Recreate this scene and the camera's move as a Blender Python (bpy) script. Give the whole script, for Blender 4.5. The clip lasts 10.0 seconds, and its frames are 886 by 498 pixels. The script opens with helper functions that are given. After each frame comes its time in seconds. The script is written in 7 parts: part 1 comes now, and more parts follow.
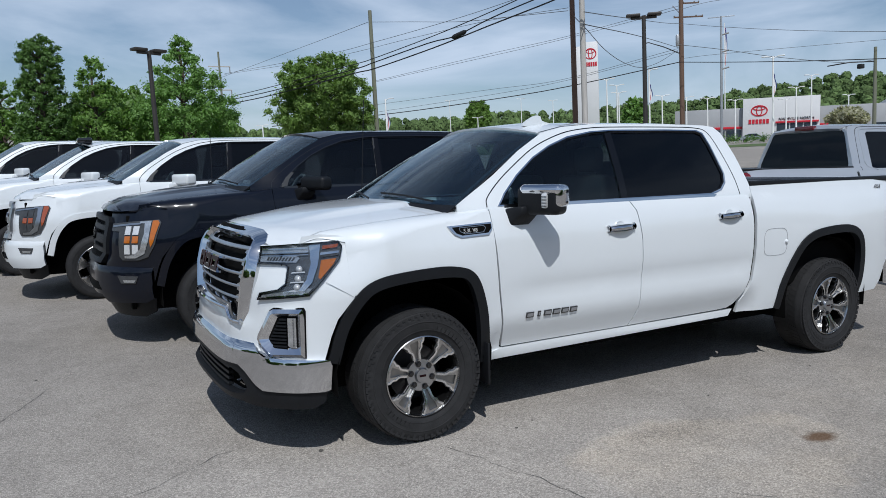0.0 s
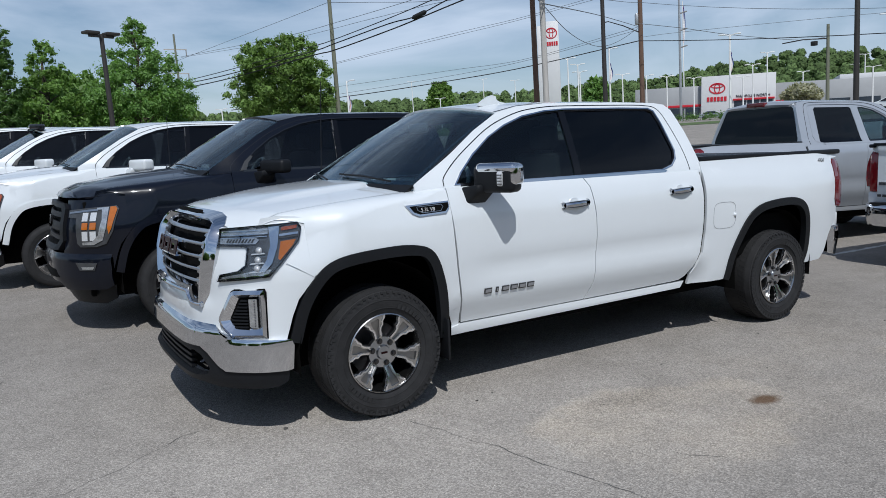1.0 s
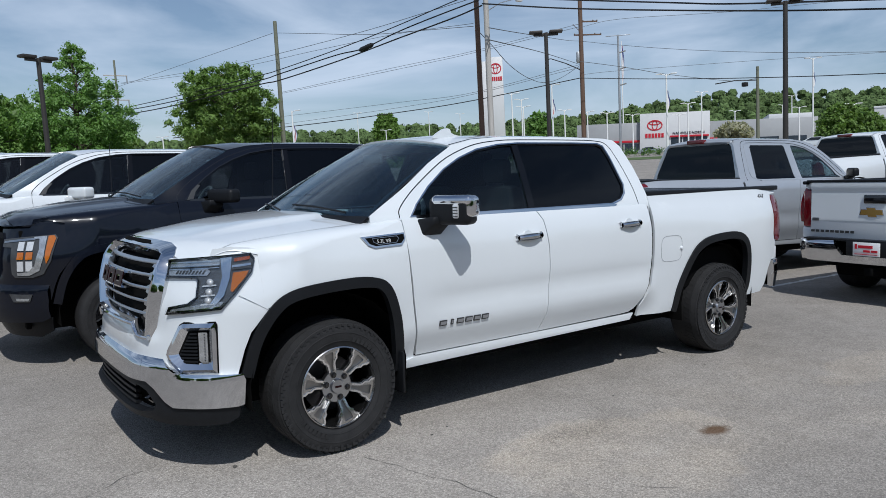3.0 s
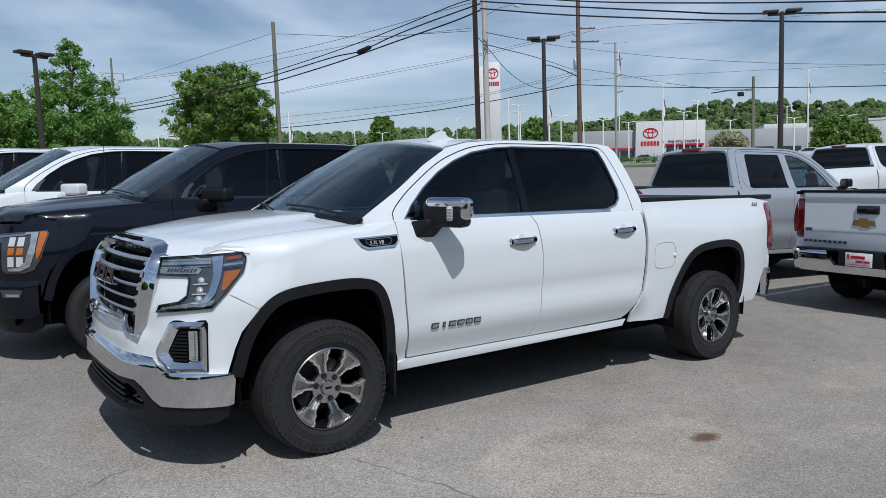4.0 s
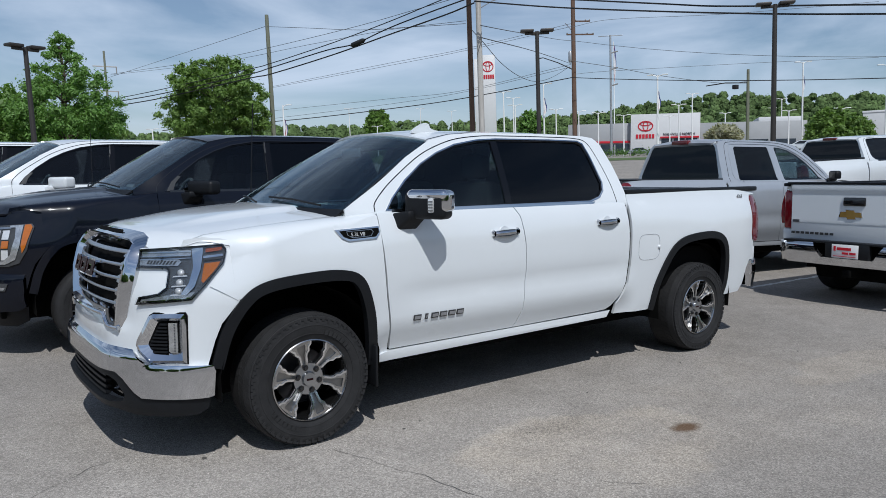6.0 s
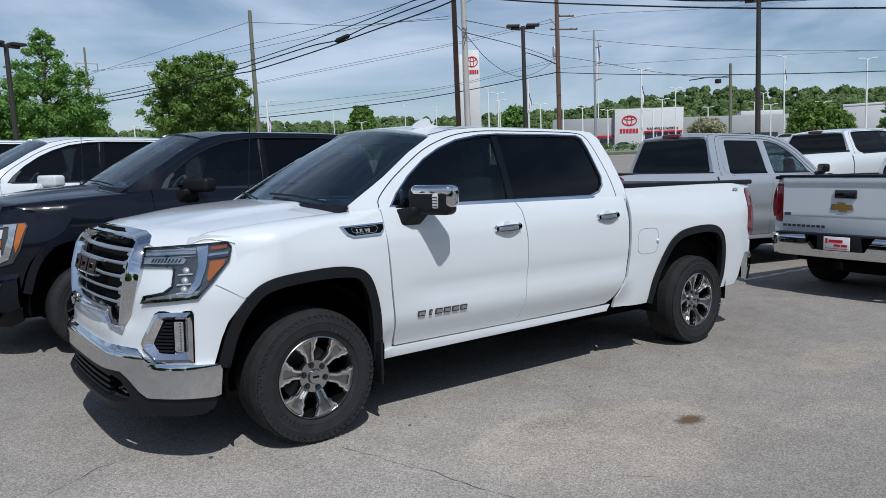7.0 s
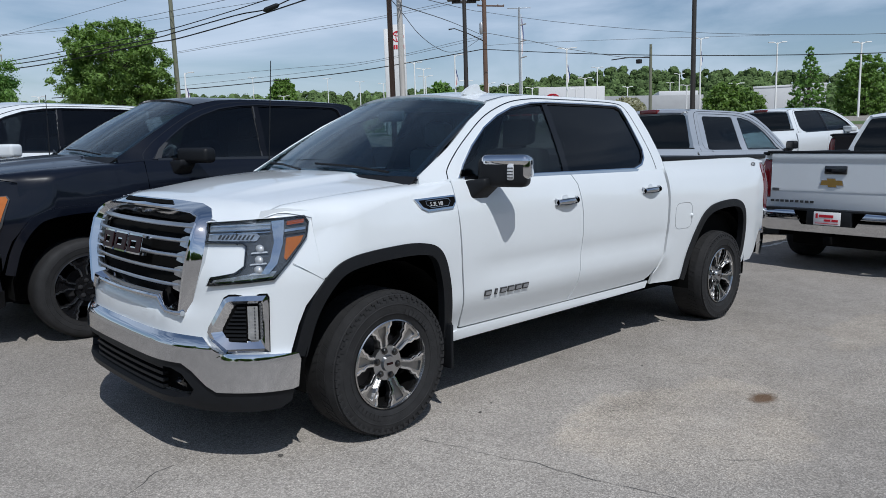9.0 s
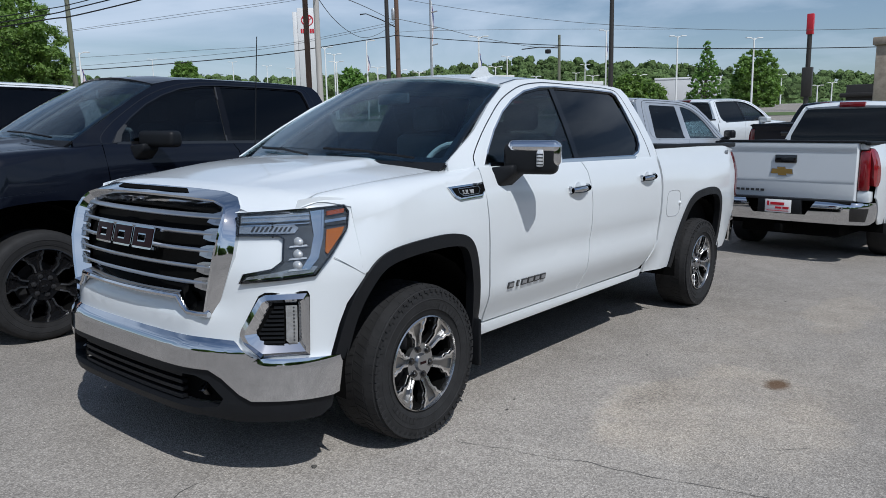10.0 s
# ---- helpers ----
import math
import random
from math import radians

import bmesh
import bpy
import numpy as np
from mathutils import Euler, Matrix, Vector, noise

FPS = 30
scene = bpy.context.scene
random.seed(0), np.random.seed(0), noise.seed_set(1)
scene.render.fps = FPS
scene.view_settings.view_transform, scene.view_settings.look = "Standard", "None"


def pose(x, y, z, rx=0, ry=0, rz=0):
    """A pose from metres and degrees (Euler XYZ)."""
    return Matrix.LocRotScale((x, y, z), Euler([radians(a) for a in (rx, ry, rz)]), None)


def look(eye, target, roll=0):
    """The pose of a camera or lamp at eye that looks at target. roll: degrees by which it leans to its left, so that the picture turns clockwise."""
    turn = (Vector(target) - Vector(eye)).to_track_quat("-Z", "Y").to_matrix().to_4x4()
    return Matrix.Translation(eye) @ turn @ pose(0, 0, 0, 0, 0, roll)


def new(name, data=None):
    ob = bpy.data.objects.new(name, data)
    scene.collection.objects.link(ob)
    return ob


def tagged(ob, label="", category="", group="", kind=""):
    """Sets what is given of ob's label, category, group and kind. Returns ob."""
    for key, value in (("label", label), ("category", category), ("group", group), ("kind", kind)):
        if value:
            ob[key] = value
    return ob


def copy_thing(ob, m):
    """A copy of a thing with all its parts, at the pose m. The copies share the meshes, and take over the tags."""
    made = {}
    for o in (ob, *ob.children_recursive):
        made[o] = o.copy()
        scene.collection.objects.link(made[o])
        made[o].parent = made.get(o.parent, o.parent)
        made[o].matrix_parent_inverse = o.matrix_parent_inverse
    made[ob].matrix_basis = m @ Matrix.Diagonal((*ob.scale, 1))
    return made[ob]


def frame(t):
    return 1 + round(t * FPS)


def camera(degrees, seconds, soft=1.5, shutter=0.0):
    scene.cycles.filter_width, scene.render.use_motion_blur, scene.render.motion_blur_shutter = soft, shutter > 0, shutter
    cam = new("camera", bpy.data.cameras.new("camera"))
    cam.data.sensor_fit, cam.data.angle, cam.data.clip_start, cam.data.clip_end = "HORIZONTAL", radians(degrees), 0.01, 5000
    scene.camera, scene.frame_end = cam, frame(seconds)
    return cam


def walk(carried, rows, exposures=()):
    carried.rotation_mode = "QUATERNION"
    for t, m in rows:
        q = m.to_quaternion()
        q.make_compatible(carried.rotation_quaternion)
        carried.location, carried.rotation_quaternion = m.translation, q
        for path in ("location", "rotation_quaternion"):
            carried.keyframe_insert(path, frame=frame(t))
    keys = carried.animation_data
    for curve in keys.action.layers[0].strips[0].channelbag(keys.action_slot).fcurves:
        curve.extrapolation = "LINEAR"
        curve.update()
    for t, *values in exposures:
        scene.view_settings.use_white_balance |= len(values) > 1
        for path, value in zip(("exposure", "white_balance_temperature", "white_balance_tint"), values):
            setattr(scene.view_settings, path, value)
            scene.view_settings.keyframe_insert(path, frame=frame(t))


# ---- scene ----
cam = camera(62.5, 10.0, soft=0.5)
PATH = [
    (0, (-1.851, -4.654, 1.605), (-0.9, -2.908, 1.387), -1.3),
    (0.5, (-1.85, -4.733, 1.597), (-0.854, -3.017, 1.341), -1.7),
    (1, (-1.858, -4.752, 1.594), (-0.83, -3.058, 1.324), -2.2),
    (1.5, (-1.895, -4.723, 1.6), (-0.821, -3.054, 1.356), -2.3),
    (2, (-1.903, -4.706, 1.598), (-0.787, -3.06, 1.381), -2.2),
    (2.5, (-1.904, -4.702, 1.601), (-0.758, -3.075, 1.402), -2.0),
    (4, (-1.891, -4.694, 1.59), (-0.716, -3.085, 1.41), -0.4),
    (4.5, (-1.881, -4.698, 1.588), (-0.707, -3.089, 1.408), -0.1),
    (5, (-1.847, -4.711, 1.587), (-0.674, -3.102, 1.402), -0.1),
    (5.5, (-1.818, -4.759, 1.581), (-0.643, -3.152, 1.388), -0.3),
    (7, (-1.915, -4.676, 1.58), (-0.701, -3.101, 1.37), -0.9),
    (7.5, (-1.989, -4.572, 1.578), (-0.748, -3.02, 1.356), -1.0),
    (8, (-2.068, -4.437, 1.552), (-0.795, -2.913, 1.314), -0.8),
    (8.5, (-2.17, -4.134, 1.546), (-0.859, -2.647, 1.29), -0.7),
    (9, (-2.37, -3.865, 1.544), (-1.0, -2.434, 1.269), -0.4),
    (9.5, (-2.572, -3.579, 1.555), (-1.126, -2.228, 1.261), -0.1),
    (10, (-2.633, -3.244, 1.53), (-1.1, -1.997, 1.221), 0.1),
]
walk(cam, [(t, look(eye, target, roll)) for t, eye, target, roll in PATH], [(0.0, 0.0, 6030, 9), (10.0, 0.0, 6030, 9)])

# ---- light ----
SUN = Vector((-0.29, -0.66, 1.0)).normalized()
world = bpy.data.worlds.new("sky")
scene.world = world
world.use_nodes = True
wn, wl = world.node_tree.nodes, world.node_tree.links
sky = wn.new("ShaderNodeTexSky")
sky.sky_type = "NISHITA"
sky.sun_disc = False
sky.sun_elevation = math.asin(SUN.z)
sky.sun_rotation = math.atan2(SUN.x, SUN.y)
sky.air_density, sky.dust_density, sky.ozone_density = 1.1, 0.6, 3.0
tc = wn.new("ShaderNodeTexCoord")
mp = wn.new("ShaderNodeMapping")
mp.inputs["Scale"].default_value = (1.0, 1.6, 5.0)
mp.inputs["Rotation"].default_value = (0.25, 0.15, 0.6)
cn = wn.new("ShaderNodeTexNoise")
cn.inputs["Scale"].default_value = 1.7
cn.inputs["Detail"].default_value = 7
cn.inputs["Roughness"].default_value = 0.55
cn.inputs["Distortion"].default_value = 0.6
cr = wn.new("ShaderNodeValToRGB")
cr.color_ramp.elements[0].position = 0.40
cr.color_ramp.elements[1].position = 0.66
cr.color_ramp.elements[0].color = (0.13, 0.13, 0.13, 1)
cm = wn.new("ShaderNodeMath")
cm.operation = "MULTIPLY"
cm.inputs[1].default_value = 0.80
mix = wn.new("ShaderNodeMix")
mix.data_type = "RGBA"
mix.inputs["B"].default_value = (8.5, 9.5, 11.0, 1)
wl.new(tc.outputs["Generated"], mp.inputs["Vector"])
wl.new(mp.outputs["Vector"], cn.inputs["Vector"])
wl.new(cn.outputs["Fac"], cr.inputs["Fac"])
wl.new(cr.outputs["Color"], cm.inputs[0])
sz = wn.new("ShaderNodeSeparateXYZ")
wl.new(tc.outputs["Generated"], sz.inputs[0])
thin = wn.new("ShaderNodeMapRange")
thin.inputs["From Min"].default_value, thin.inputs["From Max"].default_value = 0.35, 0.75
thin.inputs["To Min"].default_value, thin.inputs["To Max"].default_value = 1.0, 0.25
wl.new(sz.outputs["Z"], thin.inputs["Value"])
high = wn.new("ShaderNodeMath")
high.operation = "MULTIPLY"
wl.new(cm.outputs["Value"], high.inputs[0])
wl.new(thin.outputs["Result"], high.inputs[1])
wl.new(high.outputs["Value"], mix.inputs["Factor"])
wl.new(sky.outputs["Color"], mix.inputs["A"])
wl.new(mix.outputs["Result"], wn["Background"].inputs["Color"])
wn["Background"].inputs["Strength"].default_value = 0.075
sun = new("sun", bpy.data.lights.new("sun", "SUN"))
sun.data.energy, sun.data.angle, sun.data.color = 3.5, radians(0.55), (1.0, 0.962, 0.905)
sun.matrix_world = look(SUN * 60, (0, 0, 0))
scene.view_settings.exposure = 0.0


# ---- materials ----
def material(name, color, rough=0.5, metal=0.0, coat=0.0, vary=0.0, scale=8.0, bump=0.0, bump_scale=60.0, island=0.0, spec=0.5, stretch=(1, 1, 1)):
    m = bpy.data.materials.new(name)
    m.use_nodes = True
    n, l = m.node_tree.nodes, m.node_tree.links
    b = n["Principled BSDF"]
    b.inputs["Base Color"].default_value = (*color, 1)
    b.inputs["Roughness"].default_value = rough
    b.inputs["Metallic"].default_value = metal
    b.inputs["Coat Weight"].default_value = coat
    b.inputs["Coat Roughness"].default_value = 0.06
    b.inputs["Specular IOR Level"].default_value = spec
    geo = n.new("ShaderNodeTexCoord")
    mpg = n.new("ShaderNodeMapping")
    mpg.inputs["Scale"].default_value = stretch
    l.new(geo.outputs["Object"], mpg.inputs["Vector"])
    if vary or island:
        t1 = n.new("ShaderNodeTexNoise")
        t1.inputs["Scale"].default_value = scale
        t1.inputs["Detail"].default_value = 6
        t1.inputs["Roughness"].default_value = 0.65
        l.new(mpg.outputs["Vector"], t1.inputs["Vector"])
        mr = n.new("ShaderNodeMapRange")
        mr.inputs["From Min"].default_value, mr.inputs["From Max"].default_value = 0.25, 0.75
        mr.inputs["To Min"].default_value, mr.inputs["To Max"].default_value = 1 - vary, 1 + vary
        l.new(t1.outputs["Fac"], mr.inputs["Value"])
        out = mr.outputs["Result"]
        if island:
            gi = n.new("ShaderNodeNewGeometry")
            m2 = n.new("ShaderNodeMapRange")
            m2.inputs["To Min"].default_value, m2.inputs["To Max"].default_value = 1 - island, 1 + island
            l.new(gi.outputs["Random Per Island"], m2.inputs["Value"])
            mu = n.new("ShaderNodeMath")
            mu.operation = "MULTIPLY"
            l.new(out, mu.inputs[0])
            l.new(m2.outputs["Result"], mu.inputs[1])
            out = mu.outputs["Value"]
        vm = n.new("ShaderNodeVectorMath")
        vm.operation = "SCALE"
        vm.inputs[0].default_value = color
        l.new(out, vm.inputs["Scale"])
        l.new(vm.outputs["Vector"], b.inputs["Base Color"])
    if bump:
        t2 = n.new("ShaderNodeTexNoise")
        t2.inputs["Scale"].default_value = bump_scale
        t2.inputs["Detail"].default_value = 4
        l.new(mpg.outputs["Vector"], t2.inputs["Vector"])
        bp = n.new("ShaderNodeBump")
        bp.inputs["Strength"].default_value = bump
        bp.inputs["Distance"].default_value = 0.01
        l.new(t2.outputs["Fac"], bp.inputs["Height"])
        l.new(bp.outputs["Normal"], b.inputs["Normal"])
    return m


def glass(name, tint, gloss_rough=0.0, ior=1.5):
    m = bpy.data.materials.new(name)
    m.use_nodes = True
    n, l = m.node_tree.nodes, m.node_tree.links
    n.remove(n["Principled BSDF"])
    tr = n.new("ShaderNodeBsdfTransparent")
    tr.inputs["Color"].default_value = (*tint, 1)
    gl = n.new("ShaderNodeBsdfGlossy")
    gl.inputs["Roughness"].default_value = gloss_rough
    lw = n.new("ShaderNodeLayerWeight")
    lw.inputs["Blend"].default_value = 0.5
    pw = n.new("ShaderNodeMath")
    pw.operation = "POWER"
    pw.inputs[1].default_value = 4.5
    l.new(lw.outputs["Facing"], pw.inputs[0])
    fr = n.new("ShaderNodeMapRange")
    fr.inputs["To Min"].default_value = ((ior - 1) / (ior + 1)) ** 2
    fr.inputs["To Max"].default_value = 0.9
    l.new(pw.outputs["Value"], fr.inputs["Value"])
    ms = n.new("ShaderNodeMixShader")
    l.new(fr.outputs["Result"], ms.inputs["Fac"])
    l.new(tr.outputs["BSDF"], ms.inputs[1])
    l.new(gl.outputs["BSDF"], ms.inputs[2])
    l.new(ms.outputs["Shader"], n["Material Output"].inputs["Surface"])
    return m


WHITE = material("white_paint", (0.675, 0.707, 0.727), 0.35, coat=1.0, vary=0.015, scale=2.5)
BLACK = material("black_paint", (0.0040, 0.0055, 0.0110), 0.3, coat=0.58, spec=0.08, vary=0.2, scale=3)
SILVER = material("silver_paint", (0.47, 0.49, 0.515), 0.34, metal=0.5, coat=0.9, vary=0.03, scale=4)
GREY_PAINT = material("grey_paint", (0.30, 0.31, 0.33), 0.32, metal=0.5, coat=0.9, vary=0.03, scale=4)
CHROME = material("chrome", (0.66, 0.67, 0.69), 0.05, metal=1.0, vary=0.02, scale=5)
HANDLE = material("handle_chrome", (0.55, 0.56, 0.58), 0.04, metal=1.0)
BAR = material("grille_bar_chrome", (0.52, 0.525, 0.54), 0.30, metal=1.0, vary=0.08, scale=14)
SATIN = material("satin_chrome", (0.42, 0.43, 0.45), 0.28, metal=1.0, vary=0.05, scale=12)
ALLOY_MID = material("grey_alloy_pocket", (0.25, 0.25, 0.252), 0.3, metal=1.0, vary=0.1, scale=25)
ALLOY = material("machined_alloy", (0.45, 0.447, 0.444), 0.24, metal=1.0, vary=0.08, scale=25)
ALLOY_BRIGHT = material("bright_machined_edge", (0.80, 0.81, 0.83), 0.17, metal=1.0)
ALLOY_DARK = material("dark_alloy", (0.075, 0.075, 0.08), 0.4, metal=0.7, vary=0.15, scale=20)
PLASTIC = material("black_plastic", (0.0075, 0.0085, 0.0105), 0.5, spec=0.25, vary=0.15, scale=15, bump=0.12, bump_scale=400)
TRIM = material("gloss_black_trim", (0.008, 0.008, 0.009), 0.12, coat=0.6)
# near-black liner and inset; its colour also carries deep shade in wells, gaps, underbody
LINER_SHADE = material("wheel_liner", (0.003, 0.003, 0.003), 0.9, spec=0.1, vary=0.3)
RUBBER = material("tyre_rubber", (0.024, 0.024, 0.025), 0.7, spec=0.2, vary=0.25, scale=14, bump=0.25, bump_scale=120)
SEAT = material("dark_seat_cloth", (0.10, 0.105, 0.11), 0.8, vary=0.2, scale=20)
DASH = material("dash_plastic", (0.05, 0.056, 0.062), 0.6, vary=0.15)
DASH_LIGHT = material("light_grey_interior", (0.5, 0.5, 0.5), 0.7, vary=0.1)
AMBER = material("amber_lens", (0.42, 0.12, 0.014), 0.12, coat=0.5, vary=0.12, scale=40)
AMBER_DARK = material("dark_amber_lens", (0.30, 0.065, 0.02), 0.15, coat=1.0, vary=0.12, scale=40)
RED_BRIGHT = material("bright_red_lens", (0.22, 0.007, 0.012), 0.12, coat=0.7, vary=0.15, scale=30)
RED_LENS = material("red_lens", (0.13, 0.005, 0.008), 0.12, coat=0.7, vary=0.15, scale=30)
LAMP_DARK = material("headlamp_housing", (0.045, 0.047, 0.05), 0.3, metal=0.0, coat=0.2, vary=0.3, scale=18)
LAMP_GREY = material("headlamp_reflector", (0.50, 0.51, 0.52), 0.22, metal=0.75, vary=0.35, scale=26)
LAMP_SHELL = material("headlamp_shell", (0.105, 0.11, 0.115), 0.2, metal=0.4, coat=0.3, vary=0.35, scale=22)
QUARTER = material("dark_window_trim", (0.035, 0.036, 0.038), 0.4, vary=0.1)
LAMP_CLEAR = material("headlamp_clear", (0.66, 0.67, 0.68), 0.25, metal=0.3, coat=0.4, vary=0.08, scale=45)
RED_BADGE = material("red_enamel", (0.013, 0.0022, 0.0032), 0.35, spec=0.15)
GOLD_BADGE = material("gold_enamel", (0.36, 0.22, 0.05), 0.3, metal=0.5, coat=0.6)
PILLAR = material("gloss_black_pillar", (0.004, 0.004, 0.005), 0.1, spec=0.35)
GLASS_WS = glass("windscreen_glass", (0.78, 0.89, 0.92), 0.0, 1.55)
GLASS_MID = glass("smoked_glass", (0.36, 0.38, 0.39))
GLASS_CLEAR = glass("clear_lens", (0.92, 0.93, 0.94), 0.0, 1.3)
GLASS_FR = glass("tinted_glass", (0.50, 0.55, 0.56), 0.0, 1.5)
GLASS_DK = glass("dark_tinted_glass", (0.09, 0.095, 0.10))
WHITE_FLAT = material("white_panel", (0.75, 0.75, 0.75), 0.5, vary=0.05)
RED_SIGN = material("red_sign_paint", (0.50, 0.015, 0.03), 0.4, vary=0.05)
NAVY = material("dark_lettering", (0.012, 0.015, 0.025), 0.5)


# ---- mesh tools ----
def smooth(a, b, t):
    t = min(max((t - a) / (b - a), 0.0), 1.0)
    return t * t * (3 - 2 * t)


def raw(name, verts, faces, mat, parent=None, label="", normals=None, flat=False, sharp=40):
    me = bpy.data.meshes.new(name)
    me.from_pydata([tuple(v) for v in verts], [], faces)
    me.materials.append(mat)
    me.polygons.foreach_set("use_smooth", [not flat] * len(me.polygons))
    if normals is not None:
        me.normals_split_custom_set_from_vertices([tuple(v) for v in normals])
    elif not flat:
        me.set_sharp_from_angle(angle=radians(sharp))
    ob = new(name, me)
    if parent:
        ob.parent = parent
    if label:
        ob["label"] = label
    return ob


def part(name, bm, mat, parent=None, label="", sharp=40):
    me = bpy.data.meshes.new(name)
    bm.to_mesh(me)
    bm.free()
    me.materials.append(mat)
    me.polygons.foreach_set("use_smooth", [True] * len(me.polygons))
    me.set_sharp_from_angle(angle=radians(sharp))
    ob = new(name, me)
    if parent:
        ob.parent = parent
    if label:
        ob["label"] = label
    return ob


def thing(name, label, category, m=None, group=""):
    ob = new(name)
    ob.empty_display_size = 0.2
    if m is not None:
        ob.matrix_world = m
    return tagged(ob, label, category, group)


def sheet(name, loops, fn, parent, mat, cut=0.06, thick=0.015, off=0.0, label="", centre=(1.9, 0, 0.85)):
    """A curved panel: flat outlines (a, b), holes after the first, cut fine and laid on the surface fn(a, b)."""
    bm = bmesh.new()
    es = []
    for lp in loops:
        vs = [bm.verts.new((a, b, 0)) for a, b in lp]
        es += [bm.edges.new((vs[i - 1], vs[i])) for i in range(len(vs))]
    bmesh.ops.triangle_fill(bm, use_beauty=True, use_dissolve=False, edges=es)
    if cut:
        for ax in (0, 1):
            c = [v.co[ax] for v in bm.verts]
            k = math.floor(min(c) / cut) + 1
            while k * cut < max(c) - 1e-4:
                co, no = [0, 0, 0], [0, 0, 0]
                co[ax], no[ax] = k * cut, 1
                bmesh.ops.bisect_plane(bm, geom=bm.verts[:] + bm.edges[:] + bm.faces[:], plane_co=co, plane_no=no, dist=1e-5)
                k += 1
    bm.verts.index_update()
    ab = [(v.co.x, v.co.y) for v in bm.verts]
    faces = [[v.index for v in f.verts] for f in bm.faces]
    rim = [tuple(v.index for v in e.verts) for e in bm.edges if len(e.link_faces) == 1]
    bm.free()
    e = 0.008
    pts, nrm = [], []
    for a, b in ab:
        p = Vector(fn(a, b))
        da = Vector(fn(a + e, b)) - Vector(fn(a - e, b))
        db = Vector(fn(a, b + e)) - Vector(fn(a, b - e))
        nrm.append(da.cross(db).normalized())
        pts.append(p)
    c = Vector(centre)
    if sum(n.dot(p - c) for n, p in zip(nrm, pts)) < 0:
        nrm = [-n for n in nrm]
    n0 = len(pts)
    outer = [p + n * off for p, n in zip(pts, nrm)]
    inner = [p + n * (off - thick) for p, n in zip(pts, nrm)]
    verts, normals = outer + inner, nrm + [-n for n in nrm]
    fo = []
    for f in faces:
        nf = sum((outer[f[i - 1]].cross(outer[f[i]]) for i in range(len(f))), Vector())
        g = f if nf.dot(sum((nrm[i] for i in f), Vector())) > 0 else f[::-1]
        fo.append(g)
        fo.append([i + n0 for i in g[::-1]])
    for i, j in rim:
        k = len(verts)
        q = [outer[i], outer[j], inner[j], inner[i]]
        nn = (q[1] - q[0]).cross(q[3] - q[0]).normalized()
        verts += q
        normals += [nn] * 4
        fo.append([k, k + 1, k + 2, k + 3])
    return raw(name, verts, fo, mat, parent, label, normals)


def loft(name, rings, fn, parent, mat, label="", centre=(1.9, 0, 0.85), sharp=25):
    """Closed outlines of equal count, each with its height over the surface fn, joined by strips."""
    e, verts, faces = 0.008, [], []
    for lp, off in rings:
        for a, b in lp:
            p = Vector(fn(a, b))
            n = (Vector(fn(a + e, b)) - Vector(fn(a - e, b))).cross(Vector(fn(a, b + e)) - Vector(fn(a, b - e))).normalized()
            verts.append(p + (n if n.dot(p - Vector(centre)) > 0 else -n) * off)
    q = len(rings[0][0])
    for r in range(len(rings) - 1):
        for i in range(q):
            j = (i + 1) % q
            faces.append([r * q + i, r * q + j, r * q + q + j, r * q + q + i])
    return raw(name, verts, faces, mat, parent, label, sharp=sharp)


def box(name, x0, x1, y0, y1, z0, z1, mat, parent=None, bevel=0.01, label="", m=None, seg=2):
    bm = bmesh.new()
    bmesh.ops.create_cube(bm, size=1)
    for v in bm.verts:
        v.co = Vector(((x0 + x1) / 2 + v.co.x * (x1 - x0), (y0 + y1) / 2 + v.co.y * (y1 - y0), (z0 + z1) / 2 + v.co.z * (z1 - z0)))
    if bevel:
        bmesh.ops.bevel(bm, geom=bm.edges[:], offset=bevel, segments=seg, profile=0.5, affect="EDGES")
    if m is not None:
        bm.transform(m)
    return part(name, bm, mat, parent, label)


def tube(name, pts, rad, mat, parent=None, seg=8, label="", caps=True):
    """A round bar along a line of points; rad: one radius or one for each point."""
    rs = rad if isinstance(rad, (list, tuple)) else [rad] * len(pts)
    verts, faces = [], []
    ps = [Vector(p) for p in pts]
    for i, p in enumerate(ps):
        d = (ps[min(i + 1, len(ps) - 1)] - ps[max(i - 1, 0)]).normalized()
        u = d.orthogonal().normalized() if i == 0 else (u - d * u.dot(d)).normalized()
        w = d.cross(u)
        for k in range(seg):
            a = 2 * math.pi * k / seg
            verts.append(p + (u * math.cos(a) + w * math.sin(a)) * rs[i])
    for i in range(len(ps) - 1):
        for k in range(seg):
            k2 = (k + 1) % seg
            faces.append([i * seg + k, i * seg + k2, (i + 1) * seg + k2, (i + 1) * seg + k])
    if caps:
        faces.append(list(range(seg))[::-1])
        faces.append([(len(ps) - 1) * seg + k for k in range(seg)])
    return raw(name, verts, faces, mat, parent, label)


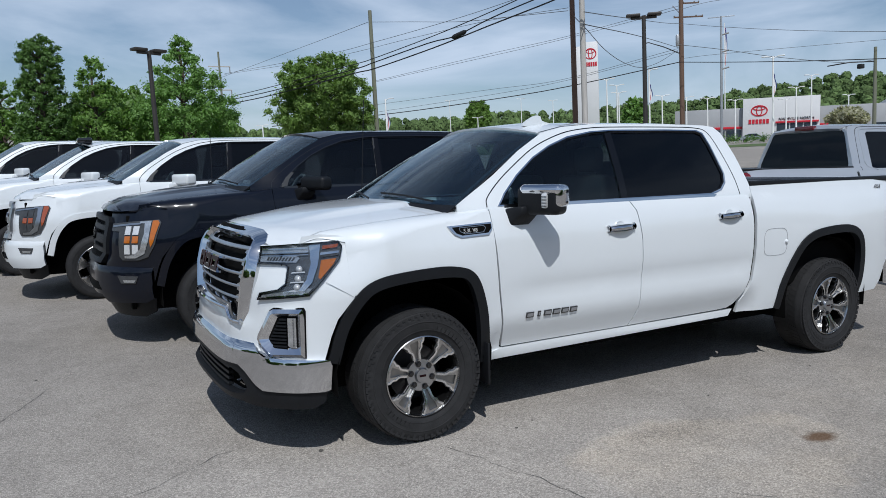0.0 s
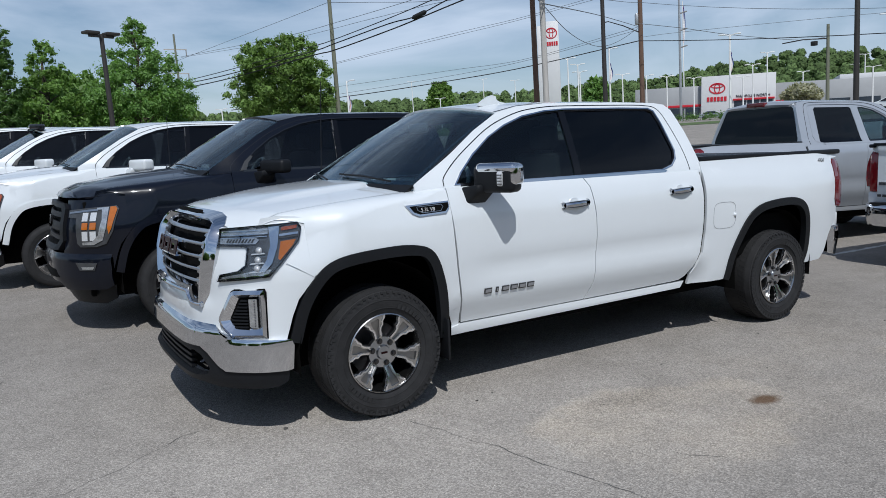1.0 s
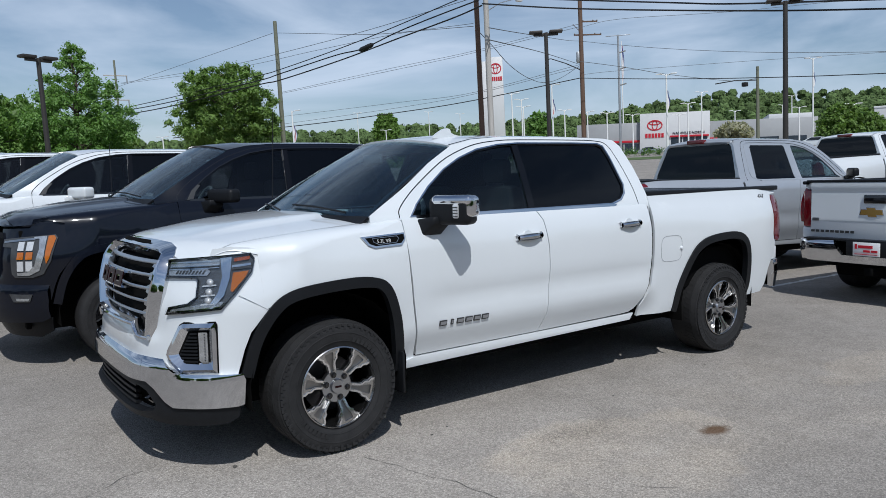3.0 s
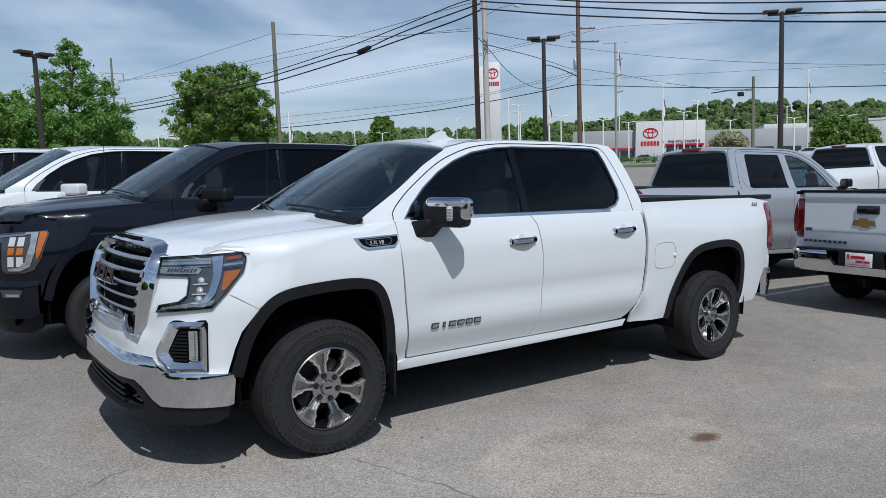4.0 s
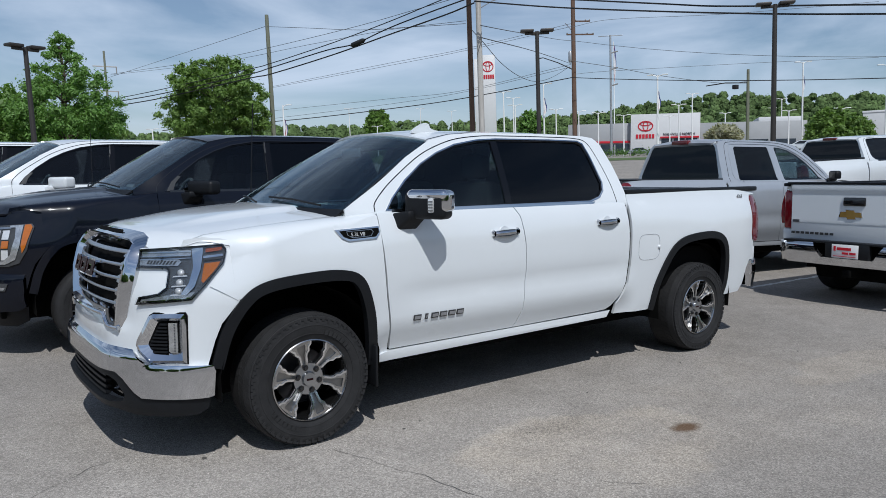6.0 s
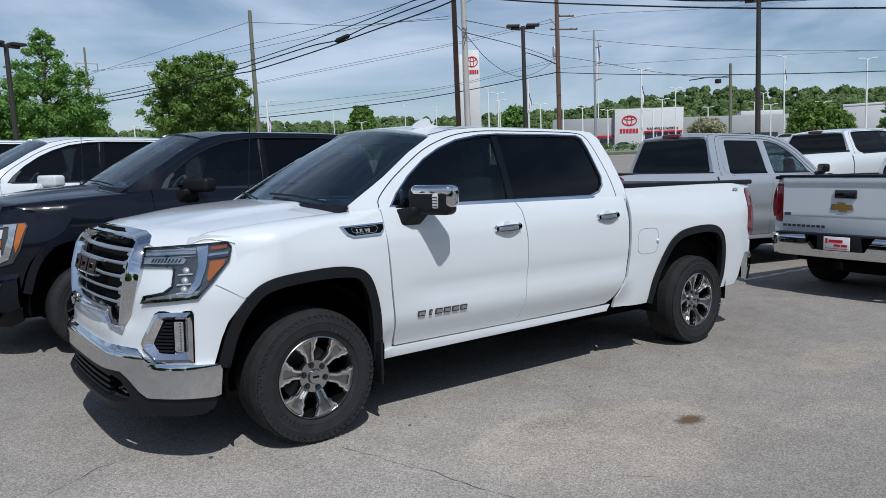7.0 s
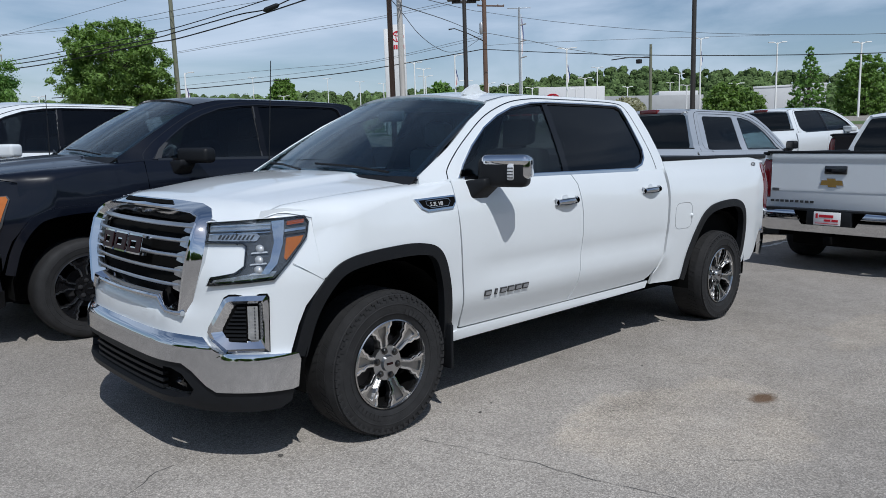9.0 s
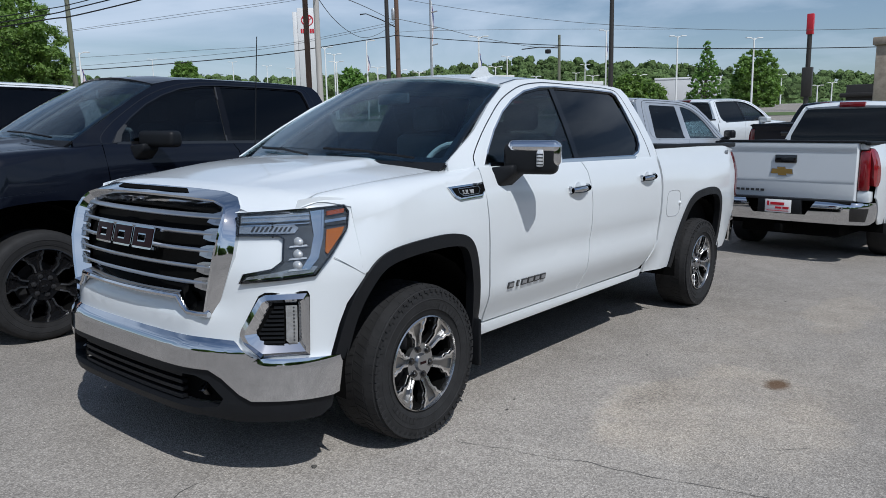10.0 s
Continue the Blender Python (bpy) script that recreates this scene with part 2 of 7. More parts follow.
def lathe(name, prof, n, mat, parent=None, label="", centre=(0, 0, 0), side=-1, sharp=35):
    """Turned about the y axis; prof: (radius, y towards the outside)."""
    verts, faces = [], []
    for k in range(n):
        a = 2 * math.pi * k / n
        for r, y in prof:
            verts.append((centre[0] + r * math.cos(a), centre[1] + side * y, centre[2] + r * math.sin(a)))
    q = len(prof)
    for k in range(n):
        k2 = (k + 1) % n
        for i in range(q - 1):
            f = [k * q + i, k * q + i + 1, k2 * q + i + 1, k2 * q + i]
            faces.append(f if side > 0 else f[::-1])
    return raw(name, verts, faces, mat, parent, label, sharp=sharp)


def words(name, body, size, mat, m, parent=None, depth=0.004, label=""):
    cu = bpy.data.curves.new(name, "FONT")
    cu.body, cu.size, cu.extrude, cu.align_x, cu.align_y = body, size, depth, "CENTER", "CENTER"
    tmp = new(name + "_curve", cu)
    dg = bpy.context.evaluated_depsgraph_get()
    me = bpy.data.meshes.new_from_object(tmp.evaluated_get(dg))
    bpy.data.objects.remove(tmp)
    me.transform(m)
    me.materials.clear()
    me.materials.append(mat)
    me.name = name
    ob = new(name, me)
    if parent:
        ob.parent = parent
    if label:
        ob["label"] = label
    return ob


# ---- pickup trucks ----
GROUND = 0.034


def rise(x, y):
    """The lot is level; past it the land climbs to the road and beyond."""
    return GROUND + 0.052 * max(0.0, x - 12) * smooth(12, 20, x) + 0.075 * max(0.0, y - 24) * smooth(24, 40, y) * smooth(60, 20, x) + 0.012 * min(max(0.0, y - 3), 20) * smooth(9, 4, x)


def catmull(pts, n=16):
    out = []
    P = [np.array(p, float) for p in pts]
    P = [2 * P[0] - P[1]] + P + [2 * P[-1] - P[-2]]
    for i in range(1, len(P) - 2):
        for k in range(n):
            t = k / n
            out.append(0.5 * (2 * P[i] + (P[i + 1] - P[i - 1]) * t + (2 * P[i - 1] - 5 * P[i] + 4 * P[i + 1] - P[i + 2]) * t * t + (3 * P[i] - P[i - 1] - 3 * P[i + 1] + P[i + 2]) * t ** 3))
    out.append(P[-2])
    return np.array(out)


# the plan line of the nose, from the middle round the corner to the flank
PLAN = catmull([(-0.940, 0), (-0.938, 0.2), (-0.927, 0.42), (-0.899, 0.60), (-0.842, 0.745), (-0.73, 0.872), (-0.585, 0.952), (-0.42, 0.985), (-0.25, 0.995)], 64)
PLEN = np.concatenate([[0], np.cumsum(np.hypot(*np.diff(PLAN, axis=0).T))])
ZB = catmull([(0.36, 0.930), (0.45, 0.950), (0.55, 0.968), (0.70, 0.984), (0.85, 0.995), (1.0, 1.002), (1.12, 1.003), (1.20, 0.997), (1.28, 0.978), (1.34, 0.956), (1.38, 0.938), (1.46, 0.915)], 64)


def lean_in(z):
    return smooth(0.90, 1.26, z)


def front(a, z):
    """The nose's skin: a along the plan line (negative on the left), z up."""
    s = abs(a)
    x, y = np.interp(s, PLEN, PLAN[:, 0]), np.interp(s, PLEN, PLAN[:, 1])
    t = lean_in(z)
    if s > 0.95:
        k = smooth(0.95, 1.25, s)
        y = y * (1 + k * (np.interp(z, ZB[:, 0], ZB[:, 1]) / 0.995 - 1)) + k * 0.022 * math.exp(-((x + 0.02) / 0.52) ** 2) * math.exp(-((z - 0.98) / 0.22) ** 2)
    return (x + 0.06 * t - 0.015 * (1 - smooth(0.35, 0.75, z)) - 0.045 * smooth(0.86, 0.74, z) * smooth(0.80, 0.45, y), math.copysign(y * (1 - 0.052 * t), a) if s > 1e-9 else 0.0, z)


def a_of_y(y):
    return float(np.interp(y, PLAN[:, 1], PLEN))


def half(x, z):
    """Half the body's width."""
    w = np.interp(z, ZB[:, 0], ZB[:, 1])
    if x < -0.2:
        t = lean_in(z)
        xx = x - 0.06 * t
        py = np.interp(xx, PLAN[:, 0], PLAN[:, 1]) / 0.995
        w = w * py * (1 - 0.052 * t * smooth(-0.14, -0.42, x))
    for xc in (-0.02, 3.745):
        w += 0.022 * math.exp(-((x - xc) / 0.52) ** 2) * math.exp(-((z - 0.98) / 0.22) ** 2)
    w -= 0.012 * math.exp(-((z - 0.845) / 0.075) ** 2) * smooth(0.5, 0.9, x) * smooth(3.0, 2.6, x) if 0.5 < x < 3 else 0
    w -= 0.035 * smooth(4.35, 4.8, x)
    w -= 0.050 * smooth(0.70, 0.48, z) * smooth(0.42, 0.52, x) * smooth(2.95, 2.75, x)
    return float(w)


def upper(z):
    """Half the cab's width above the belt."""
    return 0.938 - 0.25 * (max(z - 1.36, 0) / 0.49) ** 1.15


def hood_z(x, y):
    zc = 1.298 + 0.108 * (x + 0.8) / 1.13 + 0.012 * math.sin(math.pi * min(max((x + 0.8) / 1.13, 0), 1))
    u = abs(y) / 0.85
    xe = -0.825 + 0.14 * u ** 3.6
    fall = smooth(xe + 0.16, xe - 0.02, x) ** 1.5 * (0.035 + 0.035 * smooth(0.48, 0.72, abs(y)))
    dome = 0.020 * smooth(0.56, 0.44, abs(y)) * smooth(-0.75, -0.2, x)
    return zc - 0.052 * u ** 2.6 - fall + dome


def fender(x, v):
    """The left wing: v is the height up to 1.05, then bends over to the bonnet's edge at 1.40."""
    if v <= 1.05:
        return (x, -half(x, v), v)
    zs = 1.155 + 0.135 * smooth(-0.5, 0.2, x) + 0.055 * smooth(0.25, 0.47, x)
    if v <= 1.2:
        z = 1.05 + (v - 1.05) / 0.15 * (zs - 1.05)
        return (x, -half(x, z), z)
    ys = half(x, zs)
    yh = min(0.848 + 0.025 * smooth(0.25, 0.47, x), ys - 0.012)
    zh = max(hood_z(x, yh), zs + 0.02)
    th = min((v - 1.2) / 0.2, 1.0) * math.pi / 2
    return (x, -(yh + (ys - yh) * math.cos(th)), zs + (zh - zs) * math.sin(th))


ARCH_F = [(-0.555, 0.575), (-0.50, 0.775), (-0.40, 0.935), (-0.27, 1.015), (-0.05, 1.045), (0.20, 1.045), (0.345, 0.985), (0.425, 0.80), (0.455, 0.60), (0.462, 0.44)]
ARCH_R = [(-0.66, 0.47), (-0.61, 0.68), (-0.47, 0.92), (-0.335, 1.03), (-0.14, 1.075), (0.16, 1.08), (0.335, 1.01), (0.415, 0.84), (0.435, 0.62), (0.40, 0.48)]


def curve(pts, n=6):
    return [tuple(p) for p in catmull(pts, n)]


def grow(pts, d):
    """The same line moved towards the wheel."""
    out = []
    for i, p in enumerate(pts):
        a, b = pts[max(i - 1, 0)], pts[min(i + 1, len(pts) - 1)]
        t = Vector((b[0] - a[0], b[1] - a[1])).normalized()
        out.append((p[0] + t.y * d, p[1] - t.x * d))
    return out


def mirrored(fn):
    return lambda a, b: (lambda p: (p[0], -p[1], p[2]))(fn(a, b))


def both(name, loops, fn, parent, mat, **kw):
    return [sheet(name, loops, fn, parent, mat, **kw), sheet(name, loops, mirrored(fn), parent, mat, **kw)]


def tyre(parent, c, r, side, detailed, ratio):
    w = 0.145
    rim_r = r * (ratio - 0.010)
    prof = [(rim_r, -w * 0.8), (r * 0.80, -w), (r * 0.95, -w * 0.93), (r * 0.995, -w * 0.72), (r, -w * 0.45), (r, 0), (r, w * 0.45), (r * 0.995, w * 0.70), (r * 0.965, w * 0.90), (r * 0.93, w * 0.965), (r * 0.86, w), (r * 0.838, w * 1.002), (r * 0.834, w * 1.016), (r * 0.822, w * 1.016), (r * 0.818, w), (r * 0.75, w * 0.985), (r * 0.70, w * 0.962), (r * 0.697, w * 0.977), (r * 0.687, w * 0.973), (r * 0.684, w * 0.95), (r * 0.66, w * 0.93), (rim_r * 1.02, w * 0.84), (rim_r, w * 0.74)]
    low = 0.86 * r
    prof = [(low - (low - q) * (0.87 - ratio) / 0.285 if rim_r * 1.03 < q < low else q, y) for q, y in prof]
    n0 = 96 if detailed else 48
    verts, faces = [], []
    for k in range(n0):
        a = 2 * math.pi * k / n0
        verts += [(c[0] + q * math.cos(a), c[1] + side * y, c[2] + q * math.sin(a)) for q, y in prof]
    m = len(prof)
    for k in range(n0):
        k2 = (k + 1) % n0
        for i in range(m - 1):
            f = [k * m + i, k * m + i + 1, k2 * m + i + 1, k2 * m + i]
            faces.append(f if side > 0 else f[::-1])
    if detailed:
        def lug(a0, a1, y0, y1, r0, r1, skew=0.0, r2=None):
            k = len(verts)
            for rr in (r0, r1):
                for yy, s in ((y0, 0), (y1, skew)):
                    q = r2 if r2 and rr == r1 and yy == y1 else rr
                    for a in (a0 + s, a1 + s):
                        verts.append((c[0] + q * math.cos(a), c[1] + side * yy, c[2] + q * math.sin(a)))
            faces.extend([k + i for i in f] for f in ((4, 5, 7, 6), (0, 2, 3, 1), (0, 1, 5, 4), (2, 6, 7, 3), (0, 4, 6, 2), (1, 3, 7, 5)))

        n = 58
        d = 2 * math.pi / n
        for i in range(n):
            a = d * i
            lug(a, a + d * 0.86, w * 0.60, w * 0.90, r * 0.96, r * 1.003, 0.25 * d, r * 0.975)
            lug(a + d * 0.15, a + d * 0.98, w * 0.14, w * 0.55, r * 0.985, r * 1.006, 0.5 * d)
            lug(a + d * 0.05, a + d * 0.88, -w * 0.30, w * 0.09, r * 0.985, r * 1.006, -0.5 * d)
            lug(a + d * 0.2, a + d * 1.05, -w * 0.80, -w * 0.35, r * 0.975, r * 1.004, 0.4 * d, r * 0.994)
            # raised zigzag on the shoulder
            low_r = r * 0.872 if i % 2 else r * 0.895
            lug(a + 0.08 * d, a + 0.50 * d, w * 0.90, w * 1.010, low_r, r * 0.955, 0.10 * d)
            lug(a + 0.46 * d, a + 0.90 * d, w * 0.90, w * 1.008, r * 0.925, r * 0.957, 0.10 * d)
        for a0 in (0.55, 3.7):
            for i in range(7):
                aa = a0 + i * 0.105
                lug(aa, aa + 0.075, w * 0.93, w * 1.010, r * 0.70, r * 0.775)
    return raw("tyre", verts, faces, RUBBER, parent, sharp=35)


def split_tread(parent, ob, count):
    """The blocks of the tread as a part of their own."""
    me = ob.data
    vs = [v.co.copy() for v in me.vertices]
    fs = [list(p.vertices) for p in me.polygons]
    keep = [f for f in fs if max(f) < count]
    rest = [[i - count for i in f] for f in fs if min(f) >= count]
    bpy.data.objects.remove(ob)
    t = raw("tyre", vs[:count], keep, RUBBER, parent, sharp=35)
    if rest:
        tagged(raw("tread", vs[count:], rest, RUBBER, parent, sharp=35), kind="stuff")
    return t


def rim(parent, c, r, side, style, ratio):
    """A wheel of six forked spokes."""
    R = r * ratio
    body = ALLOY if style != "black" else TRIM
    # barrel near-black: the shade behind the spokes is in its colour
    lathe("barrel", [(R * 1.0, 0.085), (R * 0.93, 0.075), (R * 0.91, -0.10), (R * 0.3, -0.11), (0.001, -0.11)], 48, LINER_SHADE, parent, centre=c, side=side)
    lathe("lip", [(R * 0.962, 0.070), (R * 0.972, 0.098), (R * 0.995, 0.110), (R * 1.02, 0.106), (R * 1.025, 0.09), (R * 0.985, 0.07)], 64, body, parent, centre=c, side=side)
    lathe("brake_disc", [(0.165, -0.03), (0.165, -0.05), (0.04, -0.05)], 32, ALLOY_DARK, parent, centre=c, side=side)
    n = 6

    def face(k):
        th = 2 * math.pi * k / n + 0.80

        def f(a, b):
            dish = 0.062 + 0.03 * smooth(0.05, 0.22, a) - 0.012 * smooth(0.11, 0.0, a)
            ca, sa = math.cos(th), math.sin(th)
            return (c[0] + a * ca - b * sa, c[1] + side * dish, c[2] + a * sa + b * ca)
        return f

    far = (c[0], c[1] - side * 5, c[2])
    s = R / 0.237
    side_line = [(0.045, 0.026), (0.100, 0.024), (0.142, 0.026), (0.157, 0.031), (0.170, 0.046), (0.192, 0.050), (0.205, 0.066), (0.229, 0.076)]
    outline = lambda k: [(a * s, -b * k * s) for a, b in side_line] + [(a * s, b * k * s) for a, b in side_line[::-1]]
    fork, web = outline(1.0), outline(1.10)
    groove = [(0.096 * s, -0.009 * s), (0.150 * s, -0.012 * s), (0.172 * s, -0.022 * s), (0.206 * s, -0.028 * s), (0.216 * s, -0.026 * s), (0.216 * s, 0.026 * s), (0.206 * s, 0.028 * s), (0.172 * s, 0.022 * s), (0.150 * s, 0.012 * s), (0.096 * s, 0.009 * s)]
    ridge_line = side_line[1:] + [(0.229, 0.064), (0.209, 0.055), (0.196, 0.040), (0.175, 0.037), (0.162, 0.023), (0.143, 0.016), (0.100, 0.014)]
    for k in range(n):
        f = face(k)
        sheet("spoke", [fork, groove], f, parent, body, cut=0.05, thick=0.012, off=0.006, centre=far)
        for q in (-1, 1):
            sheet("spoke_edge", [[(a * s, q * b * s) for a, b in ridge_line]], f, parent, ALLOY_BRIGHT if style != "black" else SATIN, cut=0.05, thick=0.01, off=0.010, centre=far)
        sheet("spoke_web", [web], f, parent, ALLOY_MID if style != "black" else TRIM, cut=0.05, thick=0.035, off=-0.006, centre=far)
    lathe("hub", [(0.100 * s, 0.045), (0.094 * s, 0.068), (0.046 * s, 0.071), (0.039 * s, 0.086), (0.0, 0.089)], 32, SATIN if style != "black" else body, parent, centre=c, side=side)
    box("hub_badge", c[0] - 0.02, c[0] + 0.02, c[1] + side * 0.088, c[1] + side * 0.091, c[2] - 0.006, c[2] + 0.006, RED_BADGE if style != "black" else SATIN, parent, bevel=0)
    for k in range(n):
        a = 2 * math.pi * k / n + 0.80
        p = (c[0] + 0.070 * math.cos(a), c[1], c[2] + 0.070 * math.sin(a))
        lathe("lug_nut", [(0.019, 0.05), (0.019, 0.0725), (0.012, 0.0728), (0.011, 0.084), (0.0, 0.085)], 12, TRIM if style != "black" else ALLOY_DARK, parent, centre=p, side=side)


def wheel(truck, x, y, r, side, style, detailed, ratio):
    w = new("wheel")
    w.parent = truck
    w["label"] = "black alloy wheel with tyre" if style == "black" else "bright six-spoke alloy wheel with tyre"
    split_tread(w, tyre(w, (x, y, r), r, side, detailed, ratio), (96 if detailed else 48) * 23)
    rim(w, (x, y + side * 0.028, r), r, side, style, ratio)
    return w


def build_body(truck, paint, rear_glass=GLASS_DK, cover=True, flare=PLASTIC, chrome_trim=True, detailed=True, pillar=PILLAR, lens=RED_LENS):
    k = 0.06 if detailed else 0.12
    trim = CHROME if chrome_trim else (TRIM if pillar is PILLAR else pillar)
    flank = lambda x, z: (x, -half(x, z), z)
    af, ar = curve(ARCH_F), [(3.745 + x, z) for x, z in curve(ARCH_R)]
    # front wings
    cut_f = [p for p in af if p[1] > 0.93 or p[0] > 0]
    wing = [(-0.425, 0.93)] + [p for p in cut_f if p[0] > -0.41] + [(0.462, 0.43), (0.572, 0.43), (0.555, 0.62), (0.517, 0.87), (0.490, 1.13), (0.478, 1.24), (0.478, 1.399), (0.30, 1.399), (-0.10, 1.399), (-0.40, 1.399), (-0.60, 1.399), (-0.655, 1.399), (-0.60, 1.33), (-0.43, 1.262), (-0.428, 1.10)]
    both("front_wing", [wing], fender, truck, paint, cut=k, thick=0.012)
    # doors
    d1 = [(0.584, 0.50), (0.567, 0.62), (0.529, 0.87), (0.502, 1.13), (0.490, 1.24), (0.488, 1.362), (1.60, 1.362), (1.640, 1.30), (1.668, 1.10), (1.678, 0.90), (1.665, 0.62), (1.640, 0.54), (1.62, 0.505)]
    d2 = [(1.627, 0.505), (1.647, 0.54), (1.672, 0.62), (1.685, 0.90), (1.675, 1.10), (1.647, 1.30), (1.607, 1.362), (2.78, 1.362), (2.785, 1.10), (2.785, 0.86), (2.765, 0.73), (2.72, 0.62), (2.655, 0.545), (2.60, 0.52), (2.5, 0.515)]
    both("front_door", [d1], flank, truck, paint, cut=k, thick=0.02)
    both("rear_door", [d2], flank, truck, paint, cut=k, thick=0.02)
    both("sill", [[(0.50, 0.425), (2.62, 0.455), (2.66, 0.505), (0.585, 0.492), (0.50, 0.475)]], lambda x, z: (x, -half(x, 0.50) - 0.006 + 0.35 * max(0.455 - z, 0), z), truck, paint, cut=0.2, thick=0.03)
    # load bed
    arch = [p for p in ar]
    bed = [(2.822, 1.425), (2.818, 1.10), (2.818, 0.86), (2.797, 0.72), (2.748, 0.605), (2.715, 0.555), (2.715, 0.47)] + [p for p in arch] + [(4.40, 0.49), (4.46, 0.56), (4.50, 0.70), (4.555, 0.79), (4.60, 0.82), (4.60, 0.945), (4.575, 0.97), (4.56, 1.02), (4.575, 1.345), (4.61, 1.385), (4.70, 1.39), (4.71, 1.445)]
    both("bed_side", [bed], flank, truck, paint, cut=k, thick=0.02)
    # wheel arch flares
    for pts, x0 in ((ARCH_F, 0.0), (ARCH_R, 3.745)):
        o = [(x0 + x, z) for x, z in curve(pts)]
        i = [(x0 + x, z) for x, z in curve(grow(pts, 0.062))]
        both("wheel_arch_flare", [o + i[::-1]], lambda x, z: (x, -half(x, z) if x > 0.6 or x > -0.42 else -max(half(x, z), half(-0.42, z) - 0.35 * (-0.42 - x)), z), truck, flare, cut=0.08, thick=0.05, off=0.014)
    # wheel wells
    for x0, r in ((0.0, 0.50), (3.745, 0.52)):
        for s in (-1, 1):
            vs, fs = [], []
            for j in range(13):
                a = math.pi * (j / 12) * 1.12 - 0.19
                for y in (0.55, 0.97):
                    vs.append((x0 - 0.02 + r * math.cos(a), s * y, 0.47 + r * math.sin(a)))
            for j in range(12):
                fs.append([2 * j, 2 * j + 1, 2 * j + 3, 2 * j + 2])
            raw("wheel_well", vs, fs, LINER_SHADE, truck)
    box("chassis", -0.75, 4.55, -0.60, 0.60, 0.31, 0.72, LINER_SHADE, truck, bevel=0.03)
    box("inner_body", 0.48, 2.80, -0.86, 0.86, 0.44, 1.06, LINER_SHADE, truck, bevel=0.03)
    box("engine_bay", -0.76, 0.46, -0.58, 0.58, 0.35, 1.17, LINER_SHADE, truck, bevel=0.03)
    box("radiator_support", -0.75, -0.71, -0.80, 0.80, 0.36, 1.17, LINER_SHADE, truck, bevel=0.01)
    box("bed_floor", 2.83, 4.68, -0.88, 0.88, 0.62, 0.95, LINER_SHADE, truck, bevel=0.02)
    # mud flaps
    for s in (-1, 1):
        box("mud_flap", 0.425, 0.445, s * 0.92 - 0.09, s * 0.92 + 0.085, 0.30, 0.56, PLASTIC, truck, bevel=0.01)
    # bonnet
    hl = [(-0.80, 0), (-0.797, 0.2), (-0.80, 0.42), (-0.795, 0.56), (-0.775, 0.67), (-0.735, 0.76), (-0.672, 0.838), (-0.3, 0.843), (0.1, 0.843), (0.32, 0.843), (0.235, 0.62), (0.16, 0.36), (0.13, 0.0)]
    loop = hl + [(x, -y) for x, y in hl[-2:0:-1]]
    sheet("bonnet", [loop], lambda x, y: (x, y, hood_z(x, y)), truck, paint, cut=0.06, thick=0.03)

    # cab
    def ws(u, h):
        b = Vector((0.10 + 0.20 * u * u, 0.885 * u, 1.400 - 0.012 * u * u))
        t = Vector((0.935 + 0.105 * u * u, 0.70 * u, 1.886 - 0.064 * u * u))
        p = b.lerp(t, h)
        p.z += 0.035 * 4 * h * (1 - h) * 0.5
        return p

    sheet("windscreen", [[(-0.985, 0.0), (0.985, 0.0), (0.975, 1.0), (-0.975, 1.0)]], ws, truck, GLASS_WS, cut=0.12, thick=0.006, off=-0.004)
    sheet("windscreen_edge", [[(-1.0, -0.03), (1.0, -0.03), (1.0, 1.0), (-1.0, 1.0)], [(-0.945, 0.06), (-0.955, 0.965), (0.955, 0.965), (0.945, 0.06)]], ws, truck, TRIM, cut=0.12, thick=0.004, off=-0.011)
    sheet("cowl", [[(-0.97, -0.13), (0.97, -0.13), (0.99, 0.005), (-0.99, 0.005)]], ws, truck, PLASTIC, cut=0.12, thick=0.02, off=-0.004)
    for u0, u1 in ((-0.82, -0.12), (-0.05, 0.62)):
        tube("wiper", [ws(u0, 0.0) + Vector((-0.01, 0, 0.02)), ws((u0 + u1) / 2, 0.045) + Vector((0, 0, 0.022)), ws(u1, 0.07) + Vector((0, 0, 0.016))], 0.007, PLASTIC, truck, seg=6)
    edge = lambda x: float(np.interp(x, [0.9, 1.05, 1.25, 1.5, 2.2, 2.6, 2.72, 2.79], [1.785, 1.822, 1.866, 1.887, 1.893, 1.887, 1.872, 1.83]))

    def roof(x, y):
        e = edge(x)
        w = upper(e) + 0.004
        c = 0.040 + 0.062 * min(max((1.5 - x) / 0.57, 0), 1) ** 1.3
        u = min(abs(y) / w, 1)
        return (x, y, e + c * (1 - u ** 2.4))

    rl = [(0.935, 0), (0.945, 0.2), (0.975, 0.42), (1.045, 0.693), (1.25, 0.668), (1.5, 0.657), (2.2, 0.653), (2.6, 0.657), (2.72, 0.665), (2.775, 0.60), (2.79, 0.3), (2.795, 0)]
    sheet("roof", [rl + [(x, -y) for x, y in rl[-2:0:-1]]], roof, truck, paint, cut=0.07, thick=0.025)
    cabside = lambda x, z: (x, -upper(z) + 0.042 * smooth(0.62, 0.30, x), z)
    outer = [(0.56, 1.29), (0.33, 1.29), (0.297, 1.350), (0.300, 1.390), (0.47, 1.492), (0.82, 1.708), (1.05, 1.824), (1.25, 1.868), (1.5, 1.890), (2.2, 1.896), (2.6, 1.890), (2.70, 1.878), (2.755, 1.83), (2.80, 1.66), (2.83, 1.45), (2.835, 1.345), (2.60, 1.33), (0.62, 1.33)]
